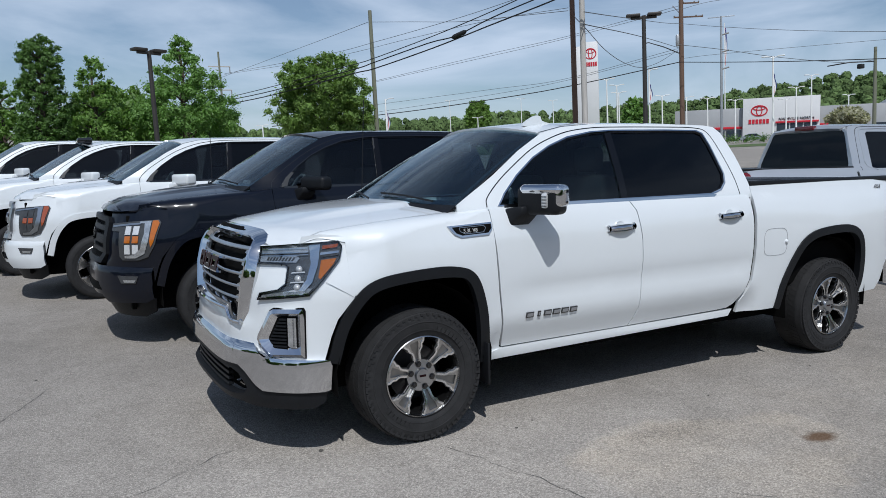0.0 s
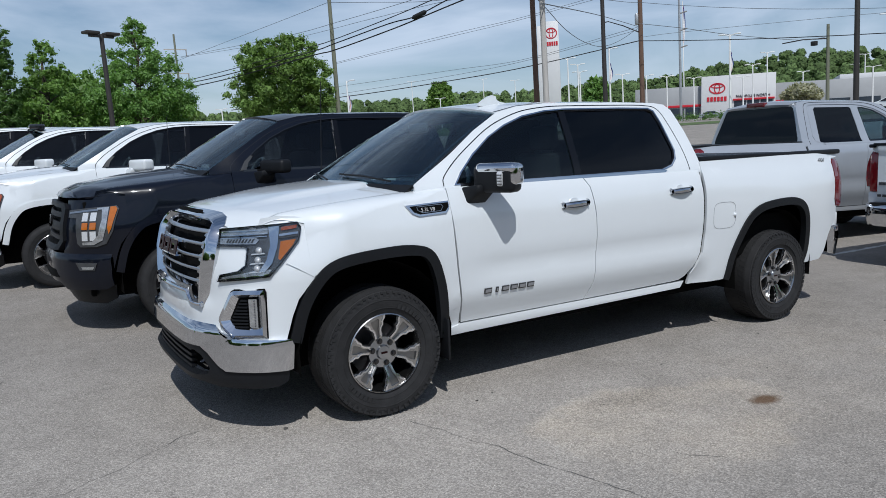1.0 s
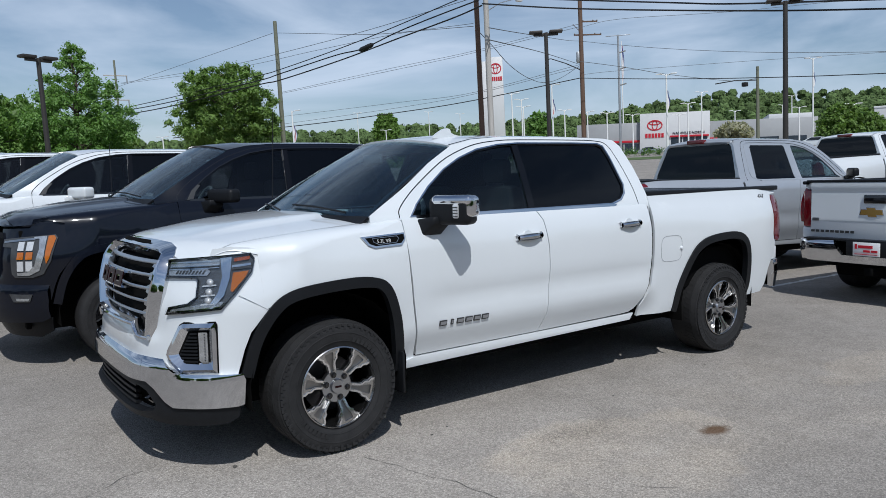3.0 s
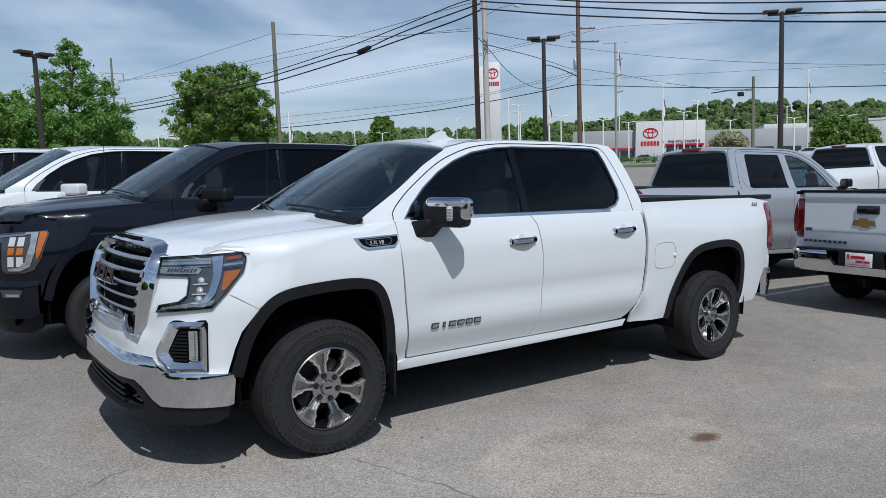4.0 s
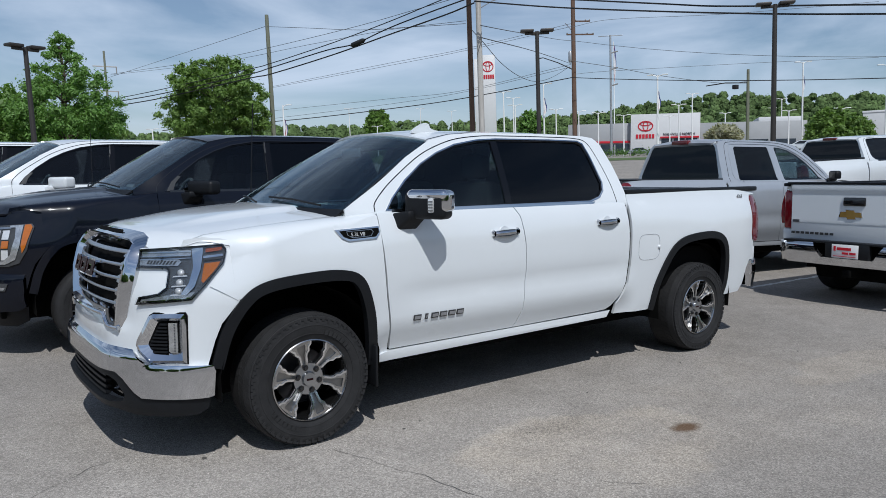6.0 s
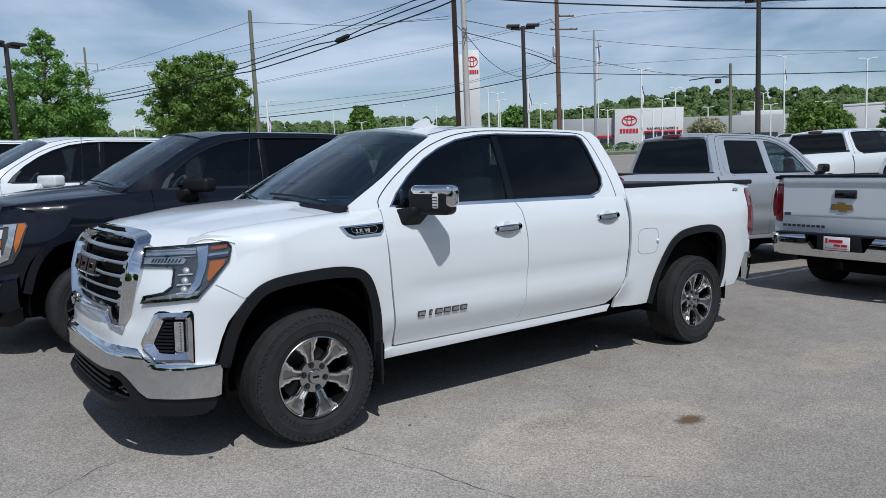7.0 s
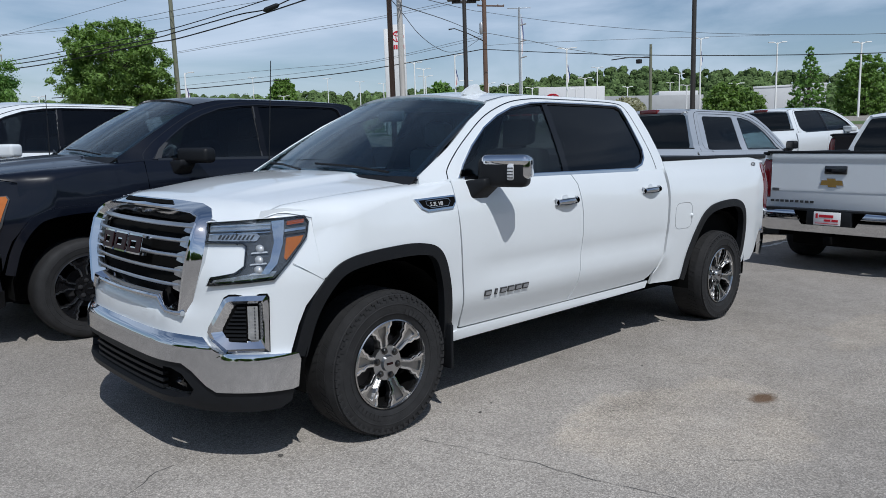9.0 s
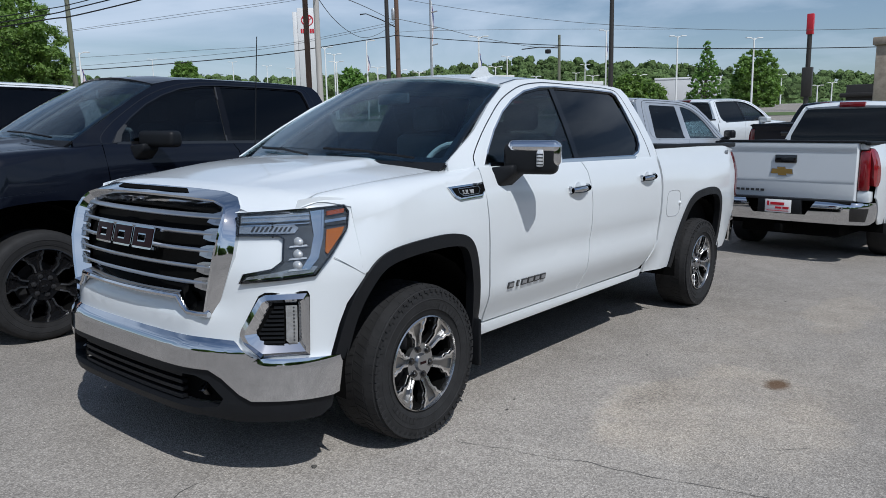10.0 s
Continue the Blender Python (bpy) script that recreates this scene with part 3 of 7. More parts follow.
    wf = [(0.585, 1.385), (0.64, 1.445), (0.76, 1.545), (0.92, 1.650), (1.08, 1.725), (1.26, 1.785), (1.47, 1.820), (1.60, 1.830), (1.55, 1.378)]
    wr = [(1.61, 1.378), (1.66, 1.832), (2.2, 1.838), (2.485, 1.836), (2.535, 1.817), (2.556, 1.74), (2.584, 1.52), (2.565, 1.470), (2.51, 1.425), (2.40, 1.395)]
    opening = [(0.56, 1.372), (0.62, 1.447), (0.75, 1.558), (0.915, 1.666), (1.075, 1.742), (1.255, 1.802), (1.47, 1.838), (1.66, 1.850), (2.2, 1.855), (2.505, 1.852), (2.556, 1.830), (2.578, 1.745), (2.606, 1.522), (2.582, 1.455), (2.52, 1.405), (2.40, 1.372)]
    if pillar is not PILLAR:
        wf = [(0.66, 1.395), (0.70, 1.45), (0.80, 1.548), (0.95, 1.652), (1.10, 1.728), (1.27, 1.785), (1.45, 1.812), (1.545, 1.816), (1.56, 1.80), (1.53, 1.395)]
        wr = [(1.685, 1.398), (1.675, 1.41), (1.70, 1.80), (1.72, 1.818), (2.40, 1.820), (2.435, 1.80), (2.49, 1.45), (2.485, 1.415), (2.46, 1.398)]
    both("cab_frame", [outer, opening], cabside, truck, paint, cut=k, thick=0.03)
    both("front_side_window", [wf], cabside, truck, GLASS_FR if chrome_trim or pillar is not PILLAR else GLASS_MID, cut=0.12, thick=0.005, off=-0.012)
    both("rear_side_window", [wr], cabside, truck, GLASS_DK, cut=0.12, thick=0.005, off=-0.012)
    both("window_trim", [opening, wf, wr], cabside, truck, pillar, cut=0.12, thick=0.02, off=-0.006)
    inner = [(0.575, 1.379), (0.632, 1.446), (0.757, 1.551), (0.918, 1.658), (1.078, 1.733), (1.258, 1.793), (1.47, 1.829), (1.66, 1.841), (2.2, 1.846), (2.495, 1.843), (2.545, 1.822), (2.566, 1.743), (2.592, 1.522), (2.568, 1.462), (2.512, 1.416), (2.40, 1.386)]
    both("window_moulding", [opening, inner], cabside, truck, trim, cut=0.12, thick=0.015, off=0.004)
    if not chrome_trim and pillar is PILLAR:
        both("window_edge", [[(1.600, 1.832), (1.612, 1.832), (1.562, 1.378), (1.550, 1.378)]], cabside, truck, QUARTER, cut=0, thick=0.008, off=-0.001)
        both("mirror_mount", [[(0.575, 1.372), (0.63, 1.372), (0.66, 1.44), (0.715, 1.50), (0.69, 1.505), (0.625, 1.452)]], cabside, truck, QUARTER, cut=0, thick=0.012, off=0.006)
    both("belt_moulding", [[(0.60, 1.360), (2.42, 1.360), (2.45, 1.378), (0.60, 1.378)]], lambda x, z: (x, -0.940 + 0.2 * (z - 1.36), z), truck, trim, cut=0.25, thick=0.02, off=0.006)

    seam = curve([(0.488, 1.37), (0.500, 1.425), (0.60, 1.52), (0.76, 1.625), (0.93, 1.722), (1.09, 1.787), (1.27, 1.838), (1.47, 1.864), (1.67, 1.873), (2.2, 1.877), (2.48, 1.873), (2.60, 1.845), (2.65, 1.74), (2.695, 1.52), (2.705, 1.37)], 4)
    both("door_frame_seam", [seam + grow(seam, 0.006)[::-1]], cabside, truck, TRIM, cut=0.15, thick=0.004, off=0.0015)
    ditch = [(1.05, 0.688), (1.25, 0.664), (1.5, 0.653), (2.2, 0.649), (2.6, 0.653), (2.72, 0.661)]
    both("roof_ditch", [[(x, -y) for x, y in ditch] + [(x, -y + 0.012) for x, y in ditch[::-1]]], roof, truck, TRIM, cut=0.2, thick=0.004, off=0.002)

    # rear of the cab
    def cab_rear(u, h):
        z = 0.95 + h
        w = upper(z) if z > 1.36 else 0.938
        return (2.835 - 0.09 * smooth(1.4, 1.9, z), u * w, z)

    back = [(-1, 0.0), (1, 0.0), (1, 0.42), (0.985, 0.60), (0.97, 0.90), (-0.97, 0.90), (-0.985, 0.60), (-1, 0.42)]
    pane = [(-0.90, 0.485), (0.90, 0.485), (0.93, 0.55), (0.925, 0.86), (0.89, 0.885), (-0.89, 0.885), (-0.925, 0.86), (-0.93, 0.55)]
    sheet("cab_back", [back, pane], cab_rear, truck, paint, cut=0.1, thick=0.02)
    sheet("rear_window", [pane], cab_rear, truck, rear_glass, cut=0.15, thick=0.005, off=-0.006)
    box("high_brake_light", 2.74, 2.812, -0.17, 0.17, 1.852, 1.912, lens, truck, bevel=0.008)
    # bed rim and cover
    for s in (-1, 1):
        box("bed_rail", 2.84, 4.74, *sorted((s * 0.855, s * 0.922)), 1.42, 1.462, PLASTIC, truck, bevel=0.012)
    if cover:
        box("bed_cover", 2.85, 4.70, -0.86, 0.86, 1.425, 1.448, PLASTIC, truck, bevel=0.01)
        for x in (3.3, 3.76, 4.22):
            box("cover_seam", x - 0.02, x + 0.02, -0.855, 0.855, 1.446, 1.452, TRIM, truck, bevel=0.003)
    # tail
    both("tail_light", [[(4.565, 1.02), (4.59, 0.965), (4.63, 0.95), (4.68, 0.96), (4.705, 1.05), (4.705, 1.34), (4.69, 1.375), (4.61, 1.375), (4.58, 1.34)]], lambda x, z: (x, -half(x, z) + 0.30 * max(x - 4.66, 0), z), truck, lens, cut=0.06, thick=0.06, off=0.006)
    box("tailgate", 4.66, 4.745, -0.80, 0.80, 0.765, 1.45, paint, truck, bevel=0.018, seg=3)
    for s in (-1, 1):
        box("tail_light_rear", 4.66, 4.715, *sorted((s * 0.80, s * 0.925)), 0.90, 1.36, lens, truck, bevel=0.025, seg=3)
        box("bed_corner", 4.58, 4.705, *sorted((s * 0.80, s * 0.940)), 0.765, 0.90, paint, truck, bevel=0.02)
    for s in (-1, 1):
        box("bed_post", 4.60, 4.70, *sorted((s * 0.80, s * 0.882)), 1.37, 1.444, paint, truck, bevel=0.006)
    # rear bumper
    bp = curve([(4.42, -0.965), (4.60, -0.968), (4.74, -0.93), (4.83, -0.82), (4.86, -0.6), (4.87, 0.0), (4.86, 0.6), (4.83, 0.82), (4.74, 0.93), (4.60, 0.968), (4.42, 0.965)], 8)
    bl = np.linspace(0, 1, len(bp))

    def bumper(u, z):
        x = float(np.interp(u, bl, [p[0] for p in bp]))
        y = float(np.interp(u, bl, [p[1] for p in bp]))
        q = 0.02 * smooth(0.72, 0.77, z) + 0.04 * smooth(0.66, 0.50, z)
        return (x - q * (1 if abs(y) < 0.9 else 0.3), y * (1 - 0.3 * q), z)

    sheet("rear_bumper", [[(0.06, 0.54), (0.14, 0.51), (0.86, 0.51), (0.94, 0.54), (0.97, 0.755), (0.86, 0.765), (0.565, 0.765), (0.548, 0.60), (0.452, 0.60), (0.435, 0.765), (0.14, 0.765), (0.03, 0.755)]], bumper, truck, CHROME, cut=0.03, thick=0.04)
    sheet("corner_pad", [[(0.68, 0.555), (0.80, 0.55), (0.82, 0.70), (0.68, 0.705)]], bumper, truck, TRIM, cut=0.03, thick=0.02, off=0.006)
    box("bumper_step", 4.72, 4.85, -0.80, 0.80, 0.762, 0.788, PLASTIC, truck, bevel=0.01)
    box("plate_recess", 4.80, 4.852, -0.26, 0.26, 0.58, 0.775, PLASTIC, truck, bevel=0.01)
    box("hitch", 4.55, 4.84, -0.05, 0.05, 0.38, 0.47, LINER_SHADE, truck, bevel=0.01)
    # cabin
    box("dashboard", 0.25, 0.62, -0.84, 0.84, 1.02, 1.335, DASH, truck, bevel=0.05)
    for s in (-1, 1):
        box("front_seat", 1.15, 1.65, s * 0.42 - 0.26, s * 0.42 + 0.26, 0.9, 1.02, SEAT, truck, bevel=0.05)
        box("seat_back", 1.58, 1.75, s * 0.42 - 0.26, s * 0.42 + 0.26, 0.98, 1.54, SEAT, truck, bevel=0.06, m=None)
        box("headrest", 1.64, 1.74, s * 0.42 - 0.13, s * 0.42 + 0.13, 1.56, 1.74, SEAT, truck, bevel=0.04)
        box("rear_headrest", 2.58, 2.66, s * 0.42 - 0.12, s * 0.42 + 0.12, 1.50, 1.64, SEAT, truck, bevel=0.03)
    box("rear_seat", 2.50, 2.68, -0.75, 0.75, 0.98, 1.48, SEAT, truck, bevel=0.05)
    sw = [(0.86 + 0.085 * math.sin(a), -0.42 + 0.185 * math.cos(a), 1.31 + 0.165 * math.sin(a)) for a in np.linspace(0, 2 * math.pi, 25)]
    tube("steering_wheel", sw, 0.017, DASH_LIGHT, truck, seg=8, caps=False)
    box("steering_hub", 0.80, 0.87, -0.50, -0.34, 1.25, 1.36, DASH_LIGHT, truck, bevel=0.025)
    box("inside_mirror", 0.84, 0.87, -0.13, 0.13, 1.72, 1.79, DASH, truck, bevel=0.015)


def chrome_handle(truck, x, z, mat=HANDLE):
    for s in (-1, 1):
        y = s * half(x, z)
        lathe("handle_cup", [(0.050, 0.0005), (0.047, 0.0035), (0.043, 0.0015), (0, 0.001)], 32, WHITE, truck, centre=(x - 0.01, y, z - 0.004), side=s)
        bm = bmesh.new()
        bmesh.ops.create_cube(bm, size=1)
        bmesh.ops.subdivide_edges(bm, edges=bm.edges[:], cuts=5, use_grid_fill=True)
        for v in bm.verts:
            u = v.co.x * 2
            v.co = Vector((x + 0.108 * u, y + s * (0.036 - 0.022 * u * u - 0.070 * v.co.z ** 2 + v.co.y * 0.022), z + 0.004 * u + v.co.z * (0.044 - 0.012 * u * u)))
        bmesh.ops.bevel(bm, geom=[e for e in bm.edges if e.calc_face_angle(0) > 0.8], offset=0.010, segments=3, profile=0.5, affect="EDGES")
        part("door_handle", bm, mat, truck)


def door_mirror(truck, body=PLASTIC, cap=CHROME, x=0.77, z=1.405, big=1.0, tall=1.0, wide=1.0):
    for s in (-1, 1):
        mm = pose(x, s * 1.095, z, 0, 0, -s * 24)
        sh = box("mirror", -0.065 * big, 0.065 * big, -0.145 * wide, 0.145 * wide, -0.085 * big * tall, 0.085 * big * tall, body, truck, bevel=0.035, m=mm, seg=4)
        if cap:
            box("mirror_cap", -0.072 * big, 0.060 * big, -0.158 if s < 0 else -0.125, 0.125 if s < 0 else 0.158, 0.030, 0.098 * big, cap, sh, bevel=0.034, m=mm, seg=5)
            box("mirror_cap_end", -0.060 * big, 0.060 * big, -0.163 if s < 0 else 0.060, -0.060 if s < 0 else 0.163, -0.040 * big, 0.092 * big, cap, sh, bevel=0.030, m=mm, seg=5)
            box("turn_signal", -0.078 * big, -0.05, -0.075 if s < 0 else 0.035, -0.035 if s < 0 else 0.075, -0.045, 0.045, LAMP_CLEAR, sh, bevel=0.012, m=mm)
            for q in range(4):
                box("signal_slot", -0.0795 * big, -0.06, -0.072 if s < 0 else 0.038, -0.038 if s < 0 else 0.072, -0.033 + 0.018 * q, -0.027 + 0.018 * q, LAMP_DARK, sh, bevel=0, m=mm)
        bm = bmesh.new()
        bmesh.ops.create_cube(bm, size=1)
        for v in bm.verts:
            out = v.co.y * s > 0
            v.co = Vector((x - 0.10 + (0.045 if out else 0.0) + v.co.x * (0.13 if out else 0.16), s * (1.06 if out else 0.93), (z - 0.055 if out else z - 0.125) + v.co.z * (0.05 if out else 0.15)))
        bmesh.ops.bevel(bm, geom=bm.edges[:], offset=0.015, segments=2, profile=0.5, affect="EDGES")
        part("mirror_arm", bm, body, truck)


def fascia_panel(truck, paint, grille_half, top=1.20, low=0.56, chin=0.79, start=0, notch=[]):
    """The painted skin round the nose, open where the grille sits."""
    right = [(0.0, low), (1.11, low), (1.115, 0.60), (1.146, 0.72), (1.182, 0.81), (1.274, 0.925), (1.268, 1.10), (1.218, 1.225), (0.97, 1.225), (0.93, 1.188), (grille_half, 1.185), (grille_half, chin)] + notch
    loop = right + [(0.0, notch[-1][1] if notch else chin)] + [(-a, z) for a, z in right[:0:-1]]
    up = [(x, y, hood_z(x, y) - 0.005) for x, y in ((-0.80, 0.0), (-0.797, 0.2), (-0.80, 0.42), (-0.795, 0.56), (-0.775, 0.67), (-0.735, 0.76), (-0.672, 0.838))]
    up += [(lambda p: (p[0] + 0.003, -p[1] - 0.005, p[2] - 0.004))(fender(x, v)) for x, v in ((-0.655, 1.395), (-0.60, 1.33), (-0.515, 1.296), (-0.43, 1.262))]
    for s in (1, -1):
        vs, fs = [], []
        for k, (x, y, z) in list(enumerate(up))[start:]:
            a = a_of_y(y) if k < 7 else (1.02, 1.08, 1.16, 1.235)[k - 7]
            lo = front(a, 1.205)
            vs += [(x, s * y, z), ((x + lo[0]) / 2 - 0.006, s * (y + lo[1]) / 2, (z + lo[2]) / 2 + 0.008), (lo[0] + 0.004, s * lo[1], lo[2])]
        for k in range(len(up) - 1 - start):
            for q in (0, 1):
                fs.append([3 * k + q, 3 * k + q + 1, 3 * k + q + 4, 3 * k + q + 3][::s])
        raw("nose_top", vs, fs, paint, truck)
    for s in (1, -1):
        sheet("lamp_top_panel", [[(s * a, z) for a, z in ((0.94, 1.205), (0.96, 1.258), (1.06, 1.270), (1.15, 1.262), (1.215, 1.248), (1.225, 1.205))]], front, truck, paint, cut=0.05, thick=0.012, off=-0.002)
    return sheet("front_panel", [loop], front, truck, paint, cut=0.05, thick=0.015)


def front_chrome_bars(truck, paint):
    """Nose with a tall chrome-framed grille, C-shaped headlights and a chrome bumper."""
    fascia_panel(truck, paint, a_of_y(0.60), start=4, chin=0.785, notch=[(0.455, 0.785), (0.425, 0.838), (0.39, 0.842)])
    bulge = lambda y, z: (-0.972 + 0.078 * (abs(y) / 0.68) ** 2.4 + 0.14 * smooth(1.14, 1.34, z) + 0.055 * smooth(0.95, 1.25, z), y, z)
    rim_a = [(0.0, 1.300), (0.30, 1.298), (0.49, 1.291), (0.575, 1.272), (0.628, 1.236), (0.660, 1.190), (0.688, 1.11), (0.690, 1.03), (0.652, 0.90), (0.602, 0.772), (0.475, 0.772), (0.445, 0.80), (0.418, 0.838), (0.30, 0.834), (0.0, 0.830)]
    rim_b = [(0.0, 1.243), (0.32, 1.240), (0.52, 1.232), (0.598, 1.214), (0.626, 1.185), (0.636, 1.145), (0.634, 1.09), (0.626, 1.01), (0.600, 0.885), (0.578, 0.792), (0.492, 0.79), (0.464, 0.814), (0.434, 0.857), (0.30, 0.854), (0.0, 0.850)]
    shrink = lambda h, ky, kz: [(y * ky, 1.02 + (z - 1.02) * kz) for y, z in h]
    full = lambda h: h + [(-y, z) for y, z in h[-2:0:-1]]
    g = new("grille")
    g.parent = truck
    loft("grille_frame", [(full(rim_a), -0.060), (full(rim_a), -0.012), (full([(y * 0.3 + q * 0.7, z * 0.3 + w * 0.7) for (y, z), (q, w) in zip(rim_a, rim_b)]), 0.020), (full(rim_b), 0.026)], bulge, g, CHROME, "polished chrome grille surround")
    loft("frame_lip", [(full(rim_b), 0.026), (full(shrink(rim_b, 0.993, 0.99)), 0.032), (full(shrink(rim_b, 0.985, 0.978)), 0.022)], bulge, g, CHROME)
    loft("grille_inner_frame", [(full(shrink(rim_b, 0.985, 0.978)), 0.022), (full([(y, z + 0.016 * smooth(0.90, 0.86, z)) for y, z in shrink(rim_b, 0.94, 0.945)]), -0.045)], bulge, g, CHROME)
    # dark strip laid on the frame, painting the slot's shade
    sheet("grille_slot", [[(-0.31, 1.262), (0.31, 1.262), (0.28, 1.279), (-0.28, 1.279)]], bulge, g, LINER_SHADE, cut=0.1, thick=0.006, off=0.021)
    sheet("grille_mesh", [full([(0.0, 1.235), (0.54, 1.222), (0.615, 1.16), (0.56, 0.80), (0.49, 0.80), (0.45, 0.85), (0.0, 0.85)])], bulge, g, LINER_SHADE, cut=0.1, thick=0.02, off=-0.06)
    for z in (1.188, 1.117, 1.046, 0.975, 0.906):
        w = float(np.interp(z, [0.86, 0.97, 1.09, 1.17], [0.560, 0.588, 0.605, 0.602]))
        bar = lambda y, v, z=z: (lambda p: (p[0] + 45 * (v - z) ** 2, p[1], p[2]))(bulge(y, v))
        sheet("grille_bar", [[(-w, z - 0.018), (w, z - 0.018), (w, z + 0.012), (-w, z + 0.012)]], bar, g, BAR, cut=0.012, thick=0.016, off=-0.006)
        for s in (-1, 1):
            q = [(s * (w - 0.085), z - 0.021), (s * (w - 0.045), z - 0.030), (s * w, z - 0.033), (s * w, z + 0.026), (s * (w - 0.05), z + 0.024), (s * (w - 0.085), z + 0.013)]
            e = sheet("bar_end", [q], bulge, g, BAR, cut=0, thick=0.014, off=-0.010)
            sheet("bar_end_recess", [[(s * (w - 0.040), z - 0.021), (s * (w - 0.012), z - 0.022), (s * (w - 0.012), z + 0.015), (s * (w - 0.036), z + 0.014)]], bulge, e, SATIN, cut=0, thick=0.004, off=-0.0075)
    lower = [(0.60, 0.782), (0.545, 0.779), (0.480, 0.782), (0.450, 0.808), (0.424, 0.842), (0.30, 0.842), (0.15, 0.840)]
    lower = lower + [(0.0, 0.839)] + [(-y, z) for y, z in lower[::-1]]
    tube("lower_lip", [(bulge(y, z)[0] - 0.024, y, z) for y, z in lower], 0.013, CHROME, g, seg=8)
    # emblem: three metal blocks with bright rims on the middle bar
    for y0, y1 in ((-0.245, -0.100), (-0.072, 0.072), (0.100, 0.245)):
        mid = (y0 + y1) / 2
        rim_l = [(y0 + 0.004, 1.022), (y1 - 0.004, 1.022), (y1 + 0.008, 1.034), (y1 + 0.008, 1.106), (y1 - 0.004, 1.118), (y0 + 0.004, 1.118), (y0 - 0.008, 1.106), (y0 - 0.008, 1.034)]
        hole = [(mid - 0.018, 1.056), (mid + 0.038, 1.056), (mid + 0.038, 1.080), (mid - 0.018, 1.080)]
        sheet("emblem_rim", [rim_l, hole], bulge, g, CHROME, cut=0, thick=0.05, off=0.030)
        sheet("emblem_block", [[(y0, 1.030), (y1, 1.030), (y1, 1.110), (y0, 1.110)], [(mid - 0.024, 1.050), (mid + 0.044, 1.050), (mid + 0.044, 1.086), (mid - 0.024, 1.086)]], bulge, g, RED_BADGE, cut=0, thick=0.02, off=0.033, label="dark red emblem block with a bright rim")
    # headlights
    for s in (1, -1):
        S = lambda pts: [(s * a, z) for a, z in pts]
        h = new("headlight")
        h.parent = truck
        h["label"] = "C-shaped headlight with amber corner"
        S = lambda pts: [(s * (a if a < 0.95 else 0.95 + (a - 0.95) * 0.78), z) for a, z in pts]
        cshape = [(0.705, 1.205), (0.95, 1.222), (1.218, 1.230), (1.245, 1.20), (1.232, 1.13), (1.14, 1.02), (1.06, 0.945), (0.725, 0.918), (0.745, 0.958), (0.86, 0.980), (0.900, 1.01), (0.900, 1.095), (0.885, 1.108), (0.705, 1.108)]
        sheet("housing", [S(cshape)], front, h, LAMP_SHELL, cut=0.04, thick=0.05, off=0.004)
        rimc = [(0.713, 1.198), (0.95, 1.215), (1.212, 1.223), (1.238, 1.198), (1.225, 1.133), (1.135, 1.027), (1.056, 0.952), (0.738, 0.925), (0.752, 0.951), (0.865, 0.974), (0.907, 1.007), (0.907, 1.098), (0.888, 1.114), (0.713, 1.114)]
        sheet("housing_rim", [S(cshape), S(rimc)], front, h, TRIM, cut=0.05, thick=0.01, off=0.016)
        sheet("upper_reflector", [S([(0.72, 1.190), (1.02, 1.206), (1.02, 1.172), (0.72, 1.160)])], front, h, LAMP_GREY, cut=0.05, thick=0.01, off=0.010)
        for z in (1.198, 1.178, 1.163):
            sheet("reflector_edge", [S([(0.725, z - 0.011), (1.02, z), (1.02, z - 0.004), (0.725, z - 0.015)])], front, h, CHROME, cut=0.05, thick=0.006, off=0.015)
        sheet("led_bar", [S([(0.715, 1.152), (0.935, 1.161), (0.965, 1.142), (0.945, 1.120), (0.715, 1.120)])], front, h, LAMP_GREY, cut=0.05, thick=0.01, off=0.012)
        for i in range(9):
            a = 0.765 + 0.019 * i
            sheet("led", [S([(a, 1.128), (a + 0.009, 1.128), (a + 0.020, 1.147), (a + 0.011, 1.147)])], front, h, LAMP_DARK, cut=0, thick=0.006, off=0.015)
        sheet("lower_reflector", [S([(0.752, 0.935), (1.050, 0.960), (1.075, 0.985), (0.985, 0.985), (0.88, 0.966), (0.758, 0.946)])], front, h, LAMP_GREY, cut=0.05, thick=0.01, off=0.010)
        sheet("lower_edge", [S([(0.745, 0.930), (1.052, 0.956), (1.052, 0.961), (0.745, 0.935)])], front, h, CHROME, cut=0.05, thick=0.006, off=0.015)
        sheet("chrome_column", [S([(1.022, 1.210), (1.090, 1.214), (1.088, 1.10), (1.066, 1.015), (1.020, 0.972), (0.985, 0.975), (1.030, 1.03), (1.045, 1.11)])], front, h, CHROME, cut=0.04, thick=0.012, off=0.014)
        sheet("column_edge", [S([(1.084, 1.213), (1.096, 1.214), (1.094, 1.10), (1.072, 1.015), (1.026, 0.972), (1.018, 0.972), (1.062, 1.017), (1.083, 1.10)])], front, h, CHROME, cut=0.05, thick=0.008, off=0.018)
        for z in (1.086, 1.036, 0.992):
            c = Vector(front(s * (0.95 + 0.02), z))
            bm = bmesh.new()
            bmesh.ops.create_icosphere(bm, subdivisions=2, radius=0.026)
            bm.transform(Matrix.Translation(c + Vector((-0.006, -0.006 * s if s < 0 else 0.006, 0))) @ Matrix.Diagonal((0.7, 1.15, 0.8, 1)))
            part("projector", bm, LAMP_CLEAR, h)
            sheet("projector_ledge", [S([(0.925, z - 0.024), (1.015, z - 0.020), (1.010, z - 0.013), (0.93, z - 0.017)])], front, h, LAMP_CLEAR, cut=0, thick=0.012, off=0.014)
